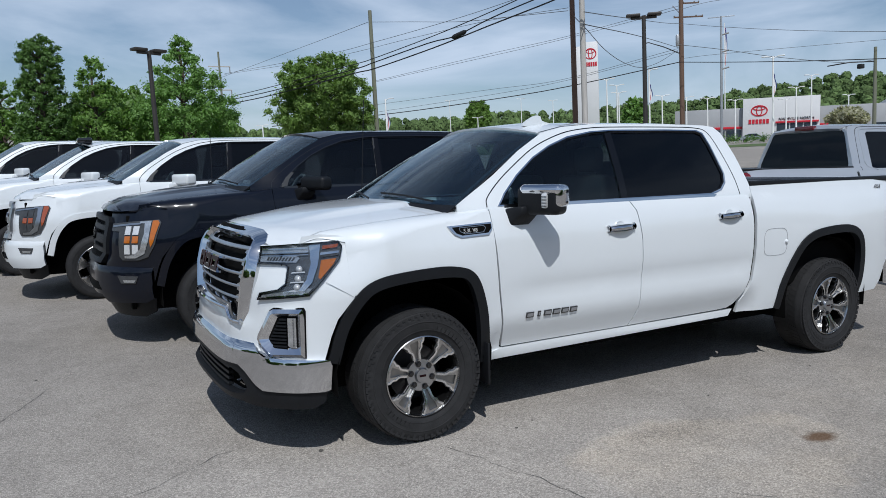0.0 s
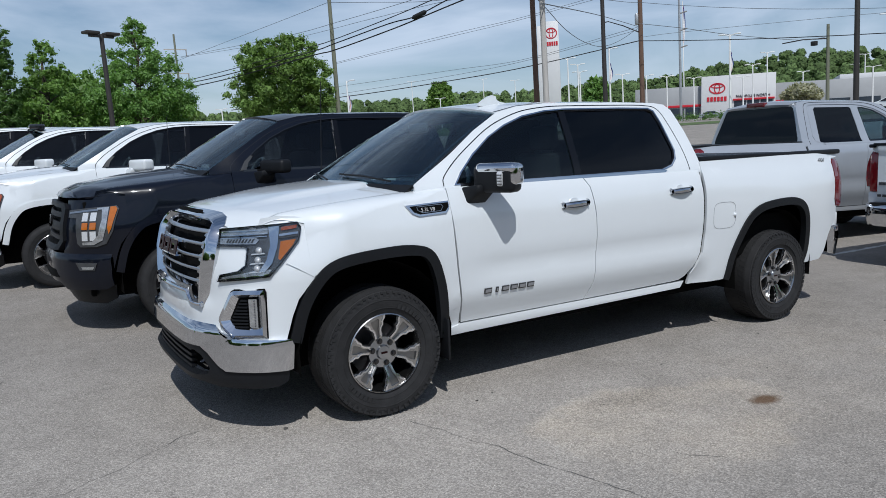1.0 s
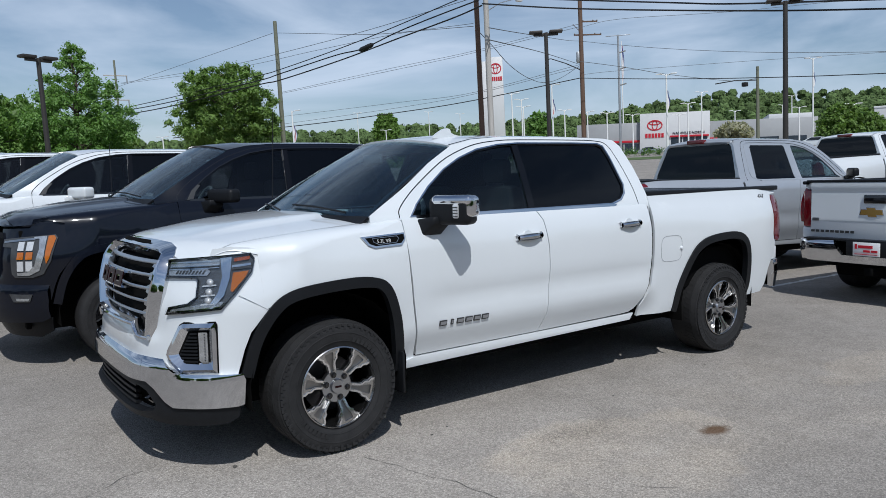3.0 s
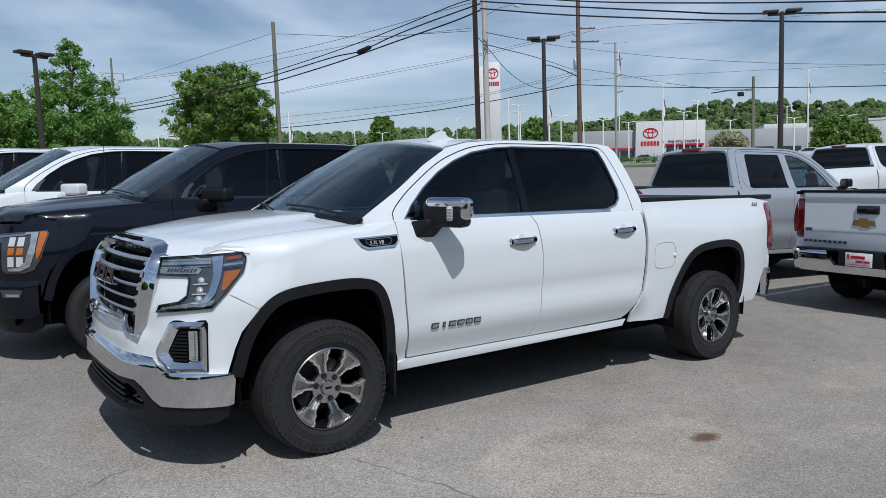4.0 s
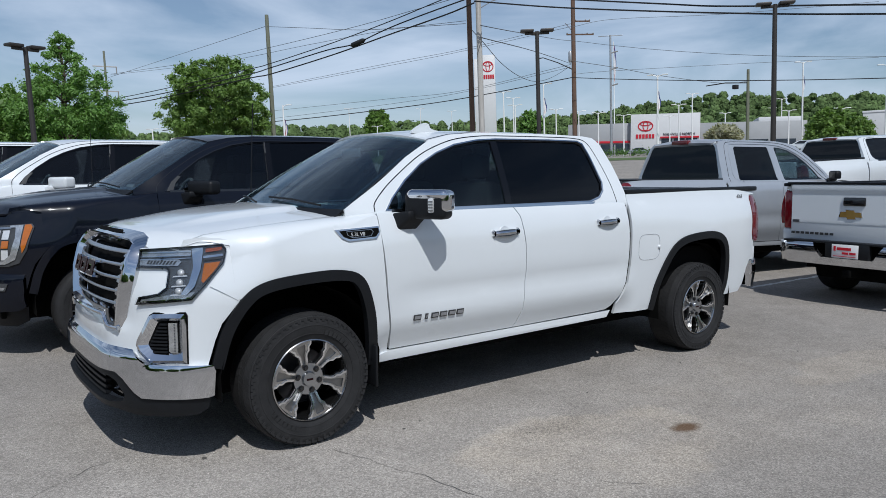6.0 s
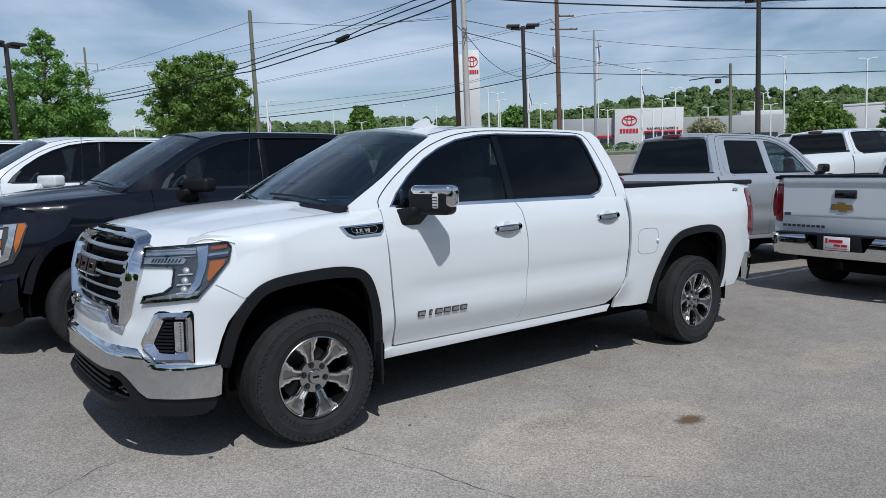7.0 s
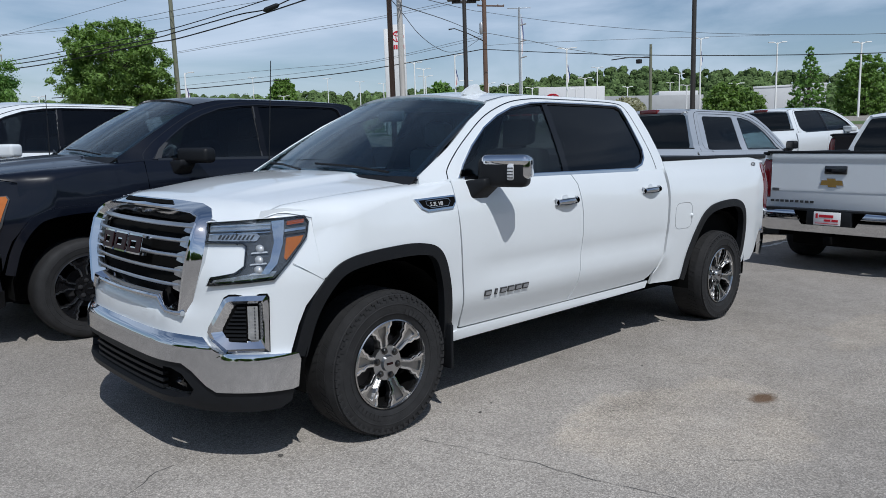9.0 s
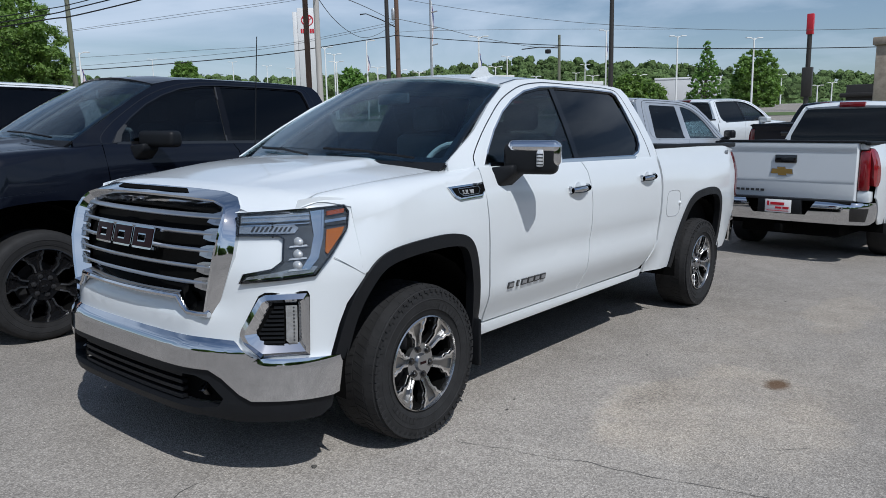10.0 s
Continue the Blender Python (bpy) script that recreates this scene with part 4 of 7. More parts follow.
        sheet("upper_amber", [S([(1.112, 1.188), (1.211, 1.196), (1.216, 1.214), (1.112, 1.207)])], front, h, AMBER_DARK, cut=0.05, thick=0.01, off=0.015)
        sheet("marker_bar", [S([(1.100, 1.157), (1.222, 1.165), (1.222, 1.177), (1.100, 1.169)])], front, h, CHROME, cut=0.05, thick=0.01, off=0.017)
        sheet("marker_gap", [S([(1.100, 1.145), (1.222, 1.153), (1.222, 1.163), (1.100, 1.155)])], front, h, LAMP_DARK, cut=0.05, thick=0.01, off=0.015)
        sheet("lower_amber", [S([(1.112, 1.130), (1.211, 1.138), (1.196, 1.108), (1.122, 1.030), (1.108, 1.040)])], front, h, AMBER, cut=0.05, thick=0.01, off=0.015)
        sheet("clear_lens", [S(cshape)], front, h, GLASS_CLEAR, cut=0.04, thick=0.004, off=0.026)
        S = lambda pts: [(s * a, z) for a, z in pts]
        # fog lamp bezel
        b = new("fog_lamp")
        b.parent = truck
        b["label"] = "fog lamp in an angular chrome bezel"
        K = lambda pts: [(0.728 + (a - 0.745) * 0.93, z) for a, z in pts]
        ob = [(0.745, 0.705), (0.752, 0.730), (0.832, 0.862), (0.860, 0.876), (1.035, 0.878), (1.045, 0.860), (1.045, 0.612), (0.835, 0.607), (0.765, 0.665)]
        rg = [(0.768, 0.706), (0.774, 0.728), (0.848, 0.846), (0.868, 0.856), (1.018, 0.857), (1.024, 0.845), (1.024, 0.632), (0.845, 0.628), (0.785, 0.674)]
        ib = [(0.812, 0.708), (0.817, 0.724), (0.876, 0.826), (0.890, 0.834), (0.996, 0.835), (1.000, 0.828), (1.000, 0.668), (0.862, 0.662), (0.826, 0.688)]
        loft("bezel_gap", [(S(K([(a + (0.006 if a > 0.9 else -0.006), z + (0.006 if z > 0.74 else -0.006)) for a, z in ob])), 0.004), (S(K(ob)), 0.006)], front, b, LINER_SHADE)
        loft("bezel", [(S(K(ob)), -0.01), (S(K(ob)), 0.022), (S(K(rg)), 0.032), (S(K(ib)), 0.004)], front, b, CHROME)
        sheet("recess", [S(K(ib))], front, b, LINER_SHADE, cut=0.05, thick=0.02, off=0.004)
        for i in range(9):
            z = 0.668 + 0.0185 * i
            a0 = float(np.interp(z, [0.655, 0.70, 0.83], [0.85, 0.815, 0.895])) + 0.008
            sheet("fin", [S(K([(a0, z), (0.935, z), (0.935, z + 0.009), (a0, z + 0.009)]))], front, b, PLASTIC, cut=0, thick=0.012, off=0.015)
        sheet("fog_light", [S(K([(0.944, 0.678), (0.956, 0.668), (0.993, 0.668), (0.993, 0.828), (0.944, 0.828)]))], front, b, LAMP_GREY, cut=0.04, thick=0.02, off=0.012)
        for i in range(10):
            z = 0.680 + 0.0155 * i
            disc = [(0.978 + 0.0042 * math.cos(q), z + 0.0042 * math.sin(q)) for q in np.linspace(0, 2 * math.pi, 8, endpoint=False)]
            sheet("fog_led", [S(K(disc))], front, b, LAMP_DARK, cut=0, thick=0.008, off=0.015)
    # bumper
    bfun = lambda a, z: (lambda p, q: (p[0] + q * 0.6, p[1] * (1 - q * 0.25), p[2]))(front(a, z), 0.045 * smooth(0.630, 0.662, z) * smooth(0.86, 0.74, abs(a)) + 0.016 * smooth(0.578, 0.605, z) * smooth(0.74, 0.86, abs(a)))
    bt = [(0.0, 0.652), (0.55, 0.650), (0.70, 0.645), (0.76, 0.625), (0.80, 0.600), (0.86, 0.590), (1.13, 0.590), (1.145, 0.57), (1.14, 0.436), (1.11, 0.428), (0.78, 0.428), (0.735, 0.455), (0.665, 0.52), (0.61, 0.552), (0.0, 0.556)]
    sheet("front_bumper", [bt + [(-a, z) for a, z in bt[-2:0:-1]]], bfun, truck, CHROME, cut=0.02, thick=0.06, off=0.045, label="chrome front bumper")
    tuck = lambda a, z: (lambda p, q: (p[0] + q, p[1] * (1 - 0.5 * q), p[2]))(front(a, z), 0.28 * max(0.385 - z, 0))
    lo = [(0.0, 0.561), (0.615, 0.557), (0.675, 0.523), (0.745, 0.455), (0.785, 0.422), (1.125, 0.422), (1.11, 0.365), (1.05, 0.338), (0.72, 0.335), (0.60, 0.352), (0.0, 0.356)]
    li = [(0.0, 0.522), (0.54, 0.518), (0.60, 0.497), (0.665, 0.43), (0.645, 0.395), (0.56, 0.384), (0.0, 0.384)]
    sheet("lower_valance", [lo + [(-a, z) for a, z in lo[-2:0:-1]], li + [(-a, z) for a, z in li[-2:0:-1]]], tuck, truck, PLASTIC, cut=0.06, thick=0.05, off=0.030)
    sheet("intake_mesh", [li + [(-a, z) for a, z in li[-2:0:-1]]], front, truck, LINER_SHADE, cut=0.1, thick=0.01, off=-0.05)
    for z in (0.392, 0.425, 0.458, 0.491):
        sheet("intake_slat", [[(-0.44, z), (0.44, z), (0.44, z + 0.016), (-0.44, z + 0.016)]], front, truck, PLASTIC, cut=0.1, thick=0.03, off=0.0)
    for s in (-1, 1):
        tube("tow_hook", [(-0.80, s * 0.53, 0.405), (-0.90, s * 0.53, 0.41), (-0.94, s * 0.53, 0.44), (-0.90, s * 0.53, 0.47), (-0.80, s * 0.53, 0.475)], 0.020, TRIM, truck, seg=8)


def front_block_lamps(truck, paint, grille_mat, bar_mat, bumper_mat, plate=False, cells=(LAMP_CLEAR, AMBER, LAMP_CLEAR), edge=AMBER, bracket=LAMP_GREY):
    """Nose with upright block headlights, a wide barred grille and a painted bumper."""
    fascia_panel(truck, paint, a_of_y(0.62), low=0.70, chin=0.74)
    g = new("grille")
    g.parent = truck
    gl = [(0.0, 1.165), (0.62, 1.155), (0.66, 1.11), (0.64, 0.84), (0.58, 0.76), (0.0, 0.745)]
    full = lambda h: h + [(-a, z) for a, z in h[-2:0:-1]]
    sheet("grille_back", [full(gl)], front, g, LINER_SHADE, cut=0.1, thick=0.03, off=-0.01)
    gi = [(0.0, 1.125), (0.56, 1.115), (0.59, 1.08), (0.575, 0.86), (0.53, 0.80), (0.0, 0.79)]
    sheet("grille_frame", [full(gl), full(gi)], front, g, grille_mat, cut=0.07, thick=0.05, off=0.03)
    for z, t in ((1.060, 0.022), (0.965, 0.035), (0.870, 0.022)):
        sheet("grille_bar", [[(-0.59, z - t), (0.59, z - t), (0.59, z + t), (-0.59, z + t)]], front, g, bar_mat, cut=0.07, thick=0.04, off=0.022)
    sheet("emblem", [[(0.13 * math.cos(q), 0.985 + 0.052 * math.sin(q)) for q in np.linspace(0, 2 * math.pi, 24, endpoint=False)]], front, g, TRIM if grille_mat is PLASTIC else SATIN, cut=0, thick=0.02, off=0.038, label="oval emblem plate")
    for s in (1, -1):
        S = lambda pts: [(s * a, z) for a, z in pts]
        h = new("headlight")
        h.parent = truck
        h["label"] = "block headlight with a pale bracket and amber edge"
        S = lambda pts: [(s * a, z - 0.065) for a, z in pts]
        shape = [(0.70, 1.165), (0.92, 1.183), (1.14, 1.195), (1.160, 1.17), (1.13, 0.99), (1.07, 0.885), (0.99, 0.86), (0.84, 0.86), (0.81, 0.89), (0.80, 1.10), (0.70, 1.105)]
        sheet("housing", [S(shape)], front, h, LAMP_DARK, cut=0.05, thick=0.05, off=0.012)
        sheet("upper_strip", [S([(0.72, 1.150), (0.92, 1.168), (1.00, 1.172), (1.00, 1.158), (0.72, 1.135)])], front, h, SATIN, cut=0.05, thick=0.01, off=0.018)
        sheet("bracket", [S([(0.99, 1.180), (0.99, 1.165), (1.032, 1.165), (1.040, 1.08), (1.01, 0.955), (0.955, 0.905), (0.87, 0.900), (0.87, 0.878), (0.97, 0.878), (1.045, 0.915), (1.078, 1.02), (1.085, 1.185)])], front, h, bracket, cut=0.05, thick=0.012, off=0.020)
        sheet("amber", [S([(1.095, 1.186), (1.135, 1.188), (1.15, 1.165), (1.118, 1.01), (1.095, 0.965), (1.086, 1.02)])], front, h, edge, cut=0.05, thick=0.012, off=0.020)
        for (z0, z1), mt in zip(((1.072, 1.142), (1.004, 1.060), (0.912, 0.990)), cells):
            for a0 in (0.868, 0.940):
                sheet("lamp_cell", [S([(a0, z0), (a0 + 0.052, z0), (a0 + 0.055, z1), (a0 + 0.004, z1)])], front, h, mt, cut=0, thick=0.015, off=0.020)
    tuck = lambda a, z: (lambda p, q: (p[0] + q, p[1] * (1 - 0.35 * q), p[2]))(front(a, z), 0.9 * max(0.56 - z, 0) ** 1.5 + 0.03 * smooth(0.68, 0.735, z))
    bt = [(0.0, 0.735), (0.60, 0.74), (0.74, 0.725), (1.09, 0.715), (1.10, 0.60), (1.09, 0.47), (1.02, 0.44), (0.62, 0.435), (0.56, 0.50), (0.0, 0.51)]
    sheet("front_bumper", [full(bt)], tuck, truck, bumper_mat, cut=0.04, thick=0.06, off=0.030)
    for s in (1, -1):
        S = lambda pts: [(s * a, z) for a, z in pts]
        sheet("fog_lamp", [S([(0.80, 0.665), (0.99, 0.660), (0.97, 0.60), (0.84, 0.600)])], front, truck, LAMP_DARK, cut=0.05, thick=0.02, off=0.040)
        sheet("fog_lens", [S([(0.86, 0.630), (0.97, 0.628), (0.96, 0.608), (0.87, 0.608)])], front, truck, LAMP_GREY, cut=0.05, thick=0.02, off=0.043)
    dam = lambda a, z: (lambda p, q: (p[0] + q, p[1] * (1 - 0.4 * q), p[2]))(front(a, z), 0.09 + 0.5 * max(0.45 - z, 0))
    sheet("air_dam", [full([(0.0, 0.53), (0.57, 0.52), (0.63, 0.45), (1.04, 0.455), (0.99, 0.34), (0.86, 0.29), (0.0, 0.29)])], dam, truck, PLASTIC, cut=0.08, thick=0.04, off=0.015)
    sheet("intake_slot", [full([(0.0, 0.60), (0.52, 0.60), (0.58, 0.53), (0.0, 0.53)])], front, truck, LINER_SHADE, cut=0.08, thick=0.02, off=0.032)
    if plate:
        box("front_plate", -1.0, -0.985, -0.16, 0.16, 0.58, 0.71, WHITE_FLAT, truck, bevel=0.004)


def wheels(truck, r, style, detailed=False, ratio=0.605):
    """Four round wheels that stand on the ground, whatever the truck's own stretch."""
    k, place = truck.scale, truck.matrix_world
    for x in (0.0, 3.745):
        for s in (-1, 1):
            w = wheel(truck, x, s * 0.862, r, s, style, detailed and s < 0, ratio)
            at = place @ Vector((x, s * 0.862, 0))
            zc = (rise(at.x, at.y) + r - place.translation.z) / k.z
            w.matrix_basis = pose(x, 0, zc) @ Matrix.Diagonal((1 / k.x, 1, 1 / k.z, 1)) @ pose(-x, 0, -r)


# the white truck in the middle
hero = thing("pickup_truck", "white crew-cab pickup truck with chrome grille, bumper and mirrors", "pickup truck", pose(0, 0, 0), "parked pickups")
build_body(hero, WHITE, GLASS_FR)
front_chrome_bars(hero, WHITE)
wheels(hero, 0.386, "alloy", True)
chrome_handle(hero, 1.48, 1.195)
chrome_handle(hero, 2.53, 1.222)
door_mirror(hero)
# roof fin
sheet("roof_fin", [[(1.075, 1.885), (1.315, 1.885), (1.31, 1.905), (1.26, 1.915), (1.235, 1.925), (1.225, 1.952), (1.195, 1.960), (1.165, 1.952), (1.115, 1.925), (1.08, 1.90)]], lambda x, z: (x, -0.456, z), hero, WHITE, cut=0, thick=0.024, off=0.012, centre=(1.2, 3, 1.9))
for s in (-1, 1):
    fy = lambda x, z: (x, s * (half(x, z) + 0.004), z)
    v = sheet("wing_badge", [[(0.175, 1.275), (0.476, 1.285), (0.478, 1.245), (0.45, 1.213), (0.26, 1.205), (0.215, 1.225)]], fy, hero, CHROME, cut=0.04, thick=0.012, off=0.004, label="chrome wing badge with dark inset")
    sheet("badge_inset", [[(0.205, 1.266), (0.470, 1.275), (0.470, 1.248), (0.445, 1.224), (0.27, 1.217), (0.23, 1.232)]], fy, v, LINER_SHADE, cut=0.04, thick=0.01, off=0.007)
    line = [(0.248, 1.262), (0.420, 1.268), (0.432, 1.252), (0.412, 1.228), (0.285, 1.223), (0.252, 1.240)]
    sheet("badge_outline", [line, [(0.335 + (x - 0.335) * 0.965, 1.246 + (z - 1.246) * 0.86) for x, z in line]], fy, v, SATIN, cut=0, thick=0.004, off=0.0085)
    # name on the front door: six dark bright-edged bars
    for i in range(6):
        x0 = 0.722 + 0.0685 * i + (0.020 if i == 1 else 0) if s < 0 else 1.122 - 0.0685 * i - 0.055
        w = 0.055 if i != 1 else 0.020
        sheet("name_letter_bar", [[(x0, 0.675), (x0 + w, 0.675), (x0 + w + 0.004, 0.709), (x0 + 0.004, 0.709)]], fy, hero, QUARTER, cut=0, thick=0.008, off=0.004)
        sheet("name_letter_inset", [[(x0 + 0.006, 0.682), (x0 + w - 0.005, 0.682), (x0 + w - 0.002, 0.702), (x0 + 0.009, 0.702)]], fy, hero, GREY_PAINT, cut=0, thick=0.008, off=0.0055)
    if s < 0:
        ring = [(3.03 + 0.13 * math.copysign(abs(math.cos(q)) ** 0.5, math.cos(q)), 0.995 + 0.105 * math.copysign(abs(math.sin(q)) ** 0.5, math.sin(q))) for q in np.linspace(0, 2 * math.pi, 28, endpoint=False)]
        ring2 = [(3.03 + (x - 3.03) * 0.987, 0.995 + (z - 0.995) * 0.984) for x, z in ring]
        sheet("fuel_door_gap", [ring, ring2], fy, hero, GREY_PAINT, cut=0.06, thick=0.004, off=-0.002)
        lathe("fuel_door_pull", [(0.016, 0.0), (0.015, 0.008), (0.010, 0.014), (0.0, 0.016)], 16, WHITE, hero, centre=(3.150, -half(3.15, 0.99), 0.992), side=-1)
words("engine_badge_text", "5.3L V8", 0.031, LAMP_CLEAR, pose(0.322, -half(0.34, 1.244) - 0.014, 1.244, 90 - 4, 0, 0), hero, 0.002)
both("wing_seam", [[(-0.555, 1.0155), (-0.5545, 1.0167), (-0.40, 0.9190), (-0.4005, 0.9178)]], lambda x, z: (x, -half(x, z), z), hero, GREY_PAINT, cut=0.03, thick=0.004, off=0.0015)
words("drive_badge_text", "4X4", 0.052, SATIN, pose(4.40, -half(4.40, 1.37) - 0.006, 1.372, 90, 0, 0), hero, 0.002)


def tailgate_kit(truck, paint, emblem, bowtie=False):
    sheet("gate_skin", [[(-0.785, 0.785), (0.785, 0.785), (0.785, 1.435), (-0.785, 1.435)]], lambda y, z: (4.749 - 0.011 * smooth(0.99, 0.955, z) + 0.012 * smooth(1.33, 1.39, z), y, z), truck, paint, cut=0.03, thick=0.006)
    box("tailgate_handle", 4.74, 4.765, -0.13, 0.13, 1.20, 1.30, TRIM, truck, bevel=0.012)
    box("tailgate_cap", 4.68, 4.755, -0.86, 0.86, 1.445, 1.475, PLASTIC, truck, bevel=0.012)
    if bowtie:
        out = [(-0.13, -0.028), (-0.045, -0.028), (-0.035, -0.05), (0.06, -0.05), (0.05, -0.028), (0.13, -0.028), (0.115, 0.028), (0.045, 0.028), (0.035, 0.05), (-0.06, 0.05), (-0.05, 0.028), (-0.115, 0.028)]
        fy = lambda y, z: (4.747, y - 0.04, 1.10 + z)
        sheet("emblem_rim", [[(y * 1.08, z * 1.14) for y, z in out]], fy, truck, CHROME, cut=0, thick=0.01, off=0.006)
        sheet("emblem", [out], fy, truck, GOLD_BADGE, cut=0, thick=0.01, off=0.010, label="gold emblem")
    for i in range(9):
        y = -0.78 + 0.062 * i
        box("name_letter_bar", 4.744, 4.752, y, y + 0.042, 0.848, 0.876, QUARTER, truck, bevel=0)
    box("dealer_sticker", 4.748, 4.7525, -0.765, -0.68, 0.985, 1.02, SATIN, truck, bevel=0)
    box("dealer_plate", 4.872, 4.880, -0.155, 0.155, 0.610, 0.765, WHITE_FLAT, truck, bevel=0.003, label="white dealer plate with red marks")
    for y0, y1, z0, z1 in ((-0.130, -0.105, 0.690, 0.745), (-0.090, 0.075, 0.700, 0.732), (-0.030, 0.045, 0.655, 0.680), (0.058, 0.130, 0.655, 0.680), (-0.13, 0.13, 0.628, 0.634)):
        box("plate_mark", 4.879, 4.883, y0, y1, z0, z1, RED_SIGN, truck, bevel=0)



tube("antenna", [(0.42, 0.885, 1.30), (0.44, 0.875, 1.75), (0.46, 0.865, 2.17)], [0.005, 0.004, 0.003], PLASTIC, hero, seg=6)

# black truck beside it
ford = thing("pickup_truck", "black crew-cab pickup truck with black wheels and amber-edged headlights", "pickup truck", pose(-0.42, 3.27, 0.01) @ Matrix.Diagonal((1.05, 1, 1.06, 1)), "parked pickups")
build_body(ford, BLACK, flare=BLACK, chrome_trim=False, detailed=True)
front_block_lamps(ford, BLACK, PLASTIC, PLASTIC, BLACK, plate=True)
wheels(ford, 0.405, "black", ratio=0.67)
door_mirror(ford, PLASTIC, None, x=0.86, z=1.40, tall=0.72, wide=1.1)
tailgate_kit(ford, BLACK, None)
tube("antenna", [(0.33, 1.05, 1.28), (0.335, 1.055, 1.6), (0.34, 1.06, 1.97)], [0.005, 0.004, 0.003], PLASTIC, ford, seg=6)

# white truck beyond
ford_white = thing("pickup_truck", "white crew-cab pickup truck with dark block headlights", "pickup truck", pose(-1.26, 6.45, 0.04) @ Matrix.Diagonal((1.06, 1, 1.085, 1)), "parked pickups")
build_body(ford_white, WHITE, flare=WHITE, chrome_trim=False, detailed=False)
front_block_lamps(ford_white, WHITE, SATIN, SATIN, WHITE, cells=(LAMP_DARK, AMBER_DARK, LAMP_DARK), edge=AMBER_DARK, bracket=SATIN)
wheels(ford_white, 0.405, "alloy", ratio=0.67)
door_mirror(ford_white, WHITE, None, x=0.98, z=1.385, big=1.1, tall=0.72, wide=1.2)

# older white truck with a roof light bar, then a silver one
ford_bar = copy_thing(ford_white, pose(-2.2, 9.4, 0.075) @ Matrix.Diagonal((1, 1, 1.02, 1)))
ford_bar["label"] = "white crew-cab pickup truck with a black light bar on the roof"
lb = box("light_bar", 0.86, 1.07, -0.58, 0.58, 1.885, 1.965, TRIM, ford_bar, bevel=0.02, label="black LED light bar")
far_silver = copy_thing(ford_white, pose(-3.2, 12.5, 0.115) @ Matrix.Diagonal((1, 1, 1.07, 1)))

# back row, tail towards the first row
silver = thing("pickup_truck", "silver crew-cab pickup truck with a black bed cover", "pickup truck", pose(10.75, 1.80, 0.0, 0, 0, 170) @ Matrix.Diagonal((1, 1, 1.10, 1)), "back row pickups")
build_body(silver, SILVER, flare=SILVER, chrome_trim=False, detailed=True, pillar=SILVER)
front_block_lamps(silver, SILVER, CHROME, CHROME, SILVER)
wheels(silver, 0.405, "alloy")
door_mirror(silver, PLASTIC, None, x=0.62, z=1.475, big=0.8, wide=0.75)
tailgate_kit(silver, SILVER, None)

chevy = thing("pickup_truck", "white pickup truck with a chrome rear bumper and gold tailgate emblem", "pickup truck", pose(12.106, -1.338, 0, 0, 0, 174.5) @ Matrix.Diagonal((1, 0.985, 1.0, 1)), "back row pickups")
build_body(chevy, WHITE, flare=WHITE, chrome_trim=False, detailed=True, pillar=WHITE, lens=RED_BRIGHT)
front_block_lamps(chevy, WHITE, CHROME, CHROME, WHITE)
wheels(chevy, 0.405, "alloy")
door_mirror(chevy, WHITE, None)
tailgate_kit(chevy, WHITE, None, True)


def longer_bed(truck, k, x0=2.86):
    """Stretches the load bed behind the cab; wheels keep their shape."""
    for ob in truck.children_recursive:
        if ob.type != "MESH" or ob.parent.name.startswith("wheel"):
            continue
        for v in ob.data.vertices:
            if v.co.x > x0:
                v.co.x = x0 + (v.co.x - x0) * k
            elif v.co.z > 1.39:
                v.co.z = 1.39 + (v.co.z - 1.39) * 1.18
    for ob in truck.children:
        if ob.name.startswith("wheel") and ob.type == "EMPTY" and ob.children[0].data.vertices[0].co.x > x0:
            ob.matrix_basis = pose((3.745 - x0) * (k - 1), 0, 0) @ ob.matrix_basis


longer_bed(chevy, 1.24)
for ob in silver.children_recursive:
    # lower waist and bed than the first row's trucks
    if ob.type == "MESH" and not ob.parent.name.startswith("wheel"):
        for v in ob.data.vertices:
            v.co.z = float(np.interp(v.co.z, [0, 1.2, 1.39, 1.475, 1.85, 2.1], [0, 1.2, 1.345, 1.385, 1.85, 2.1]))


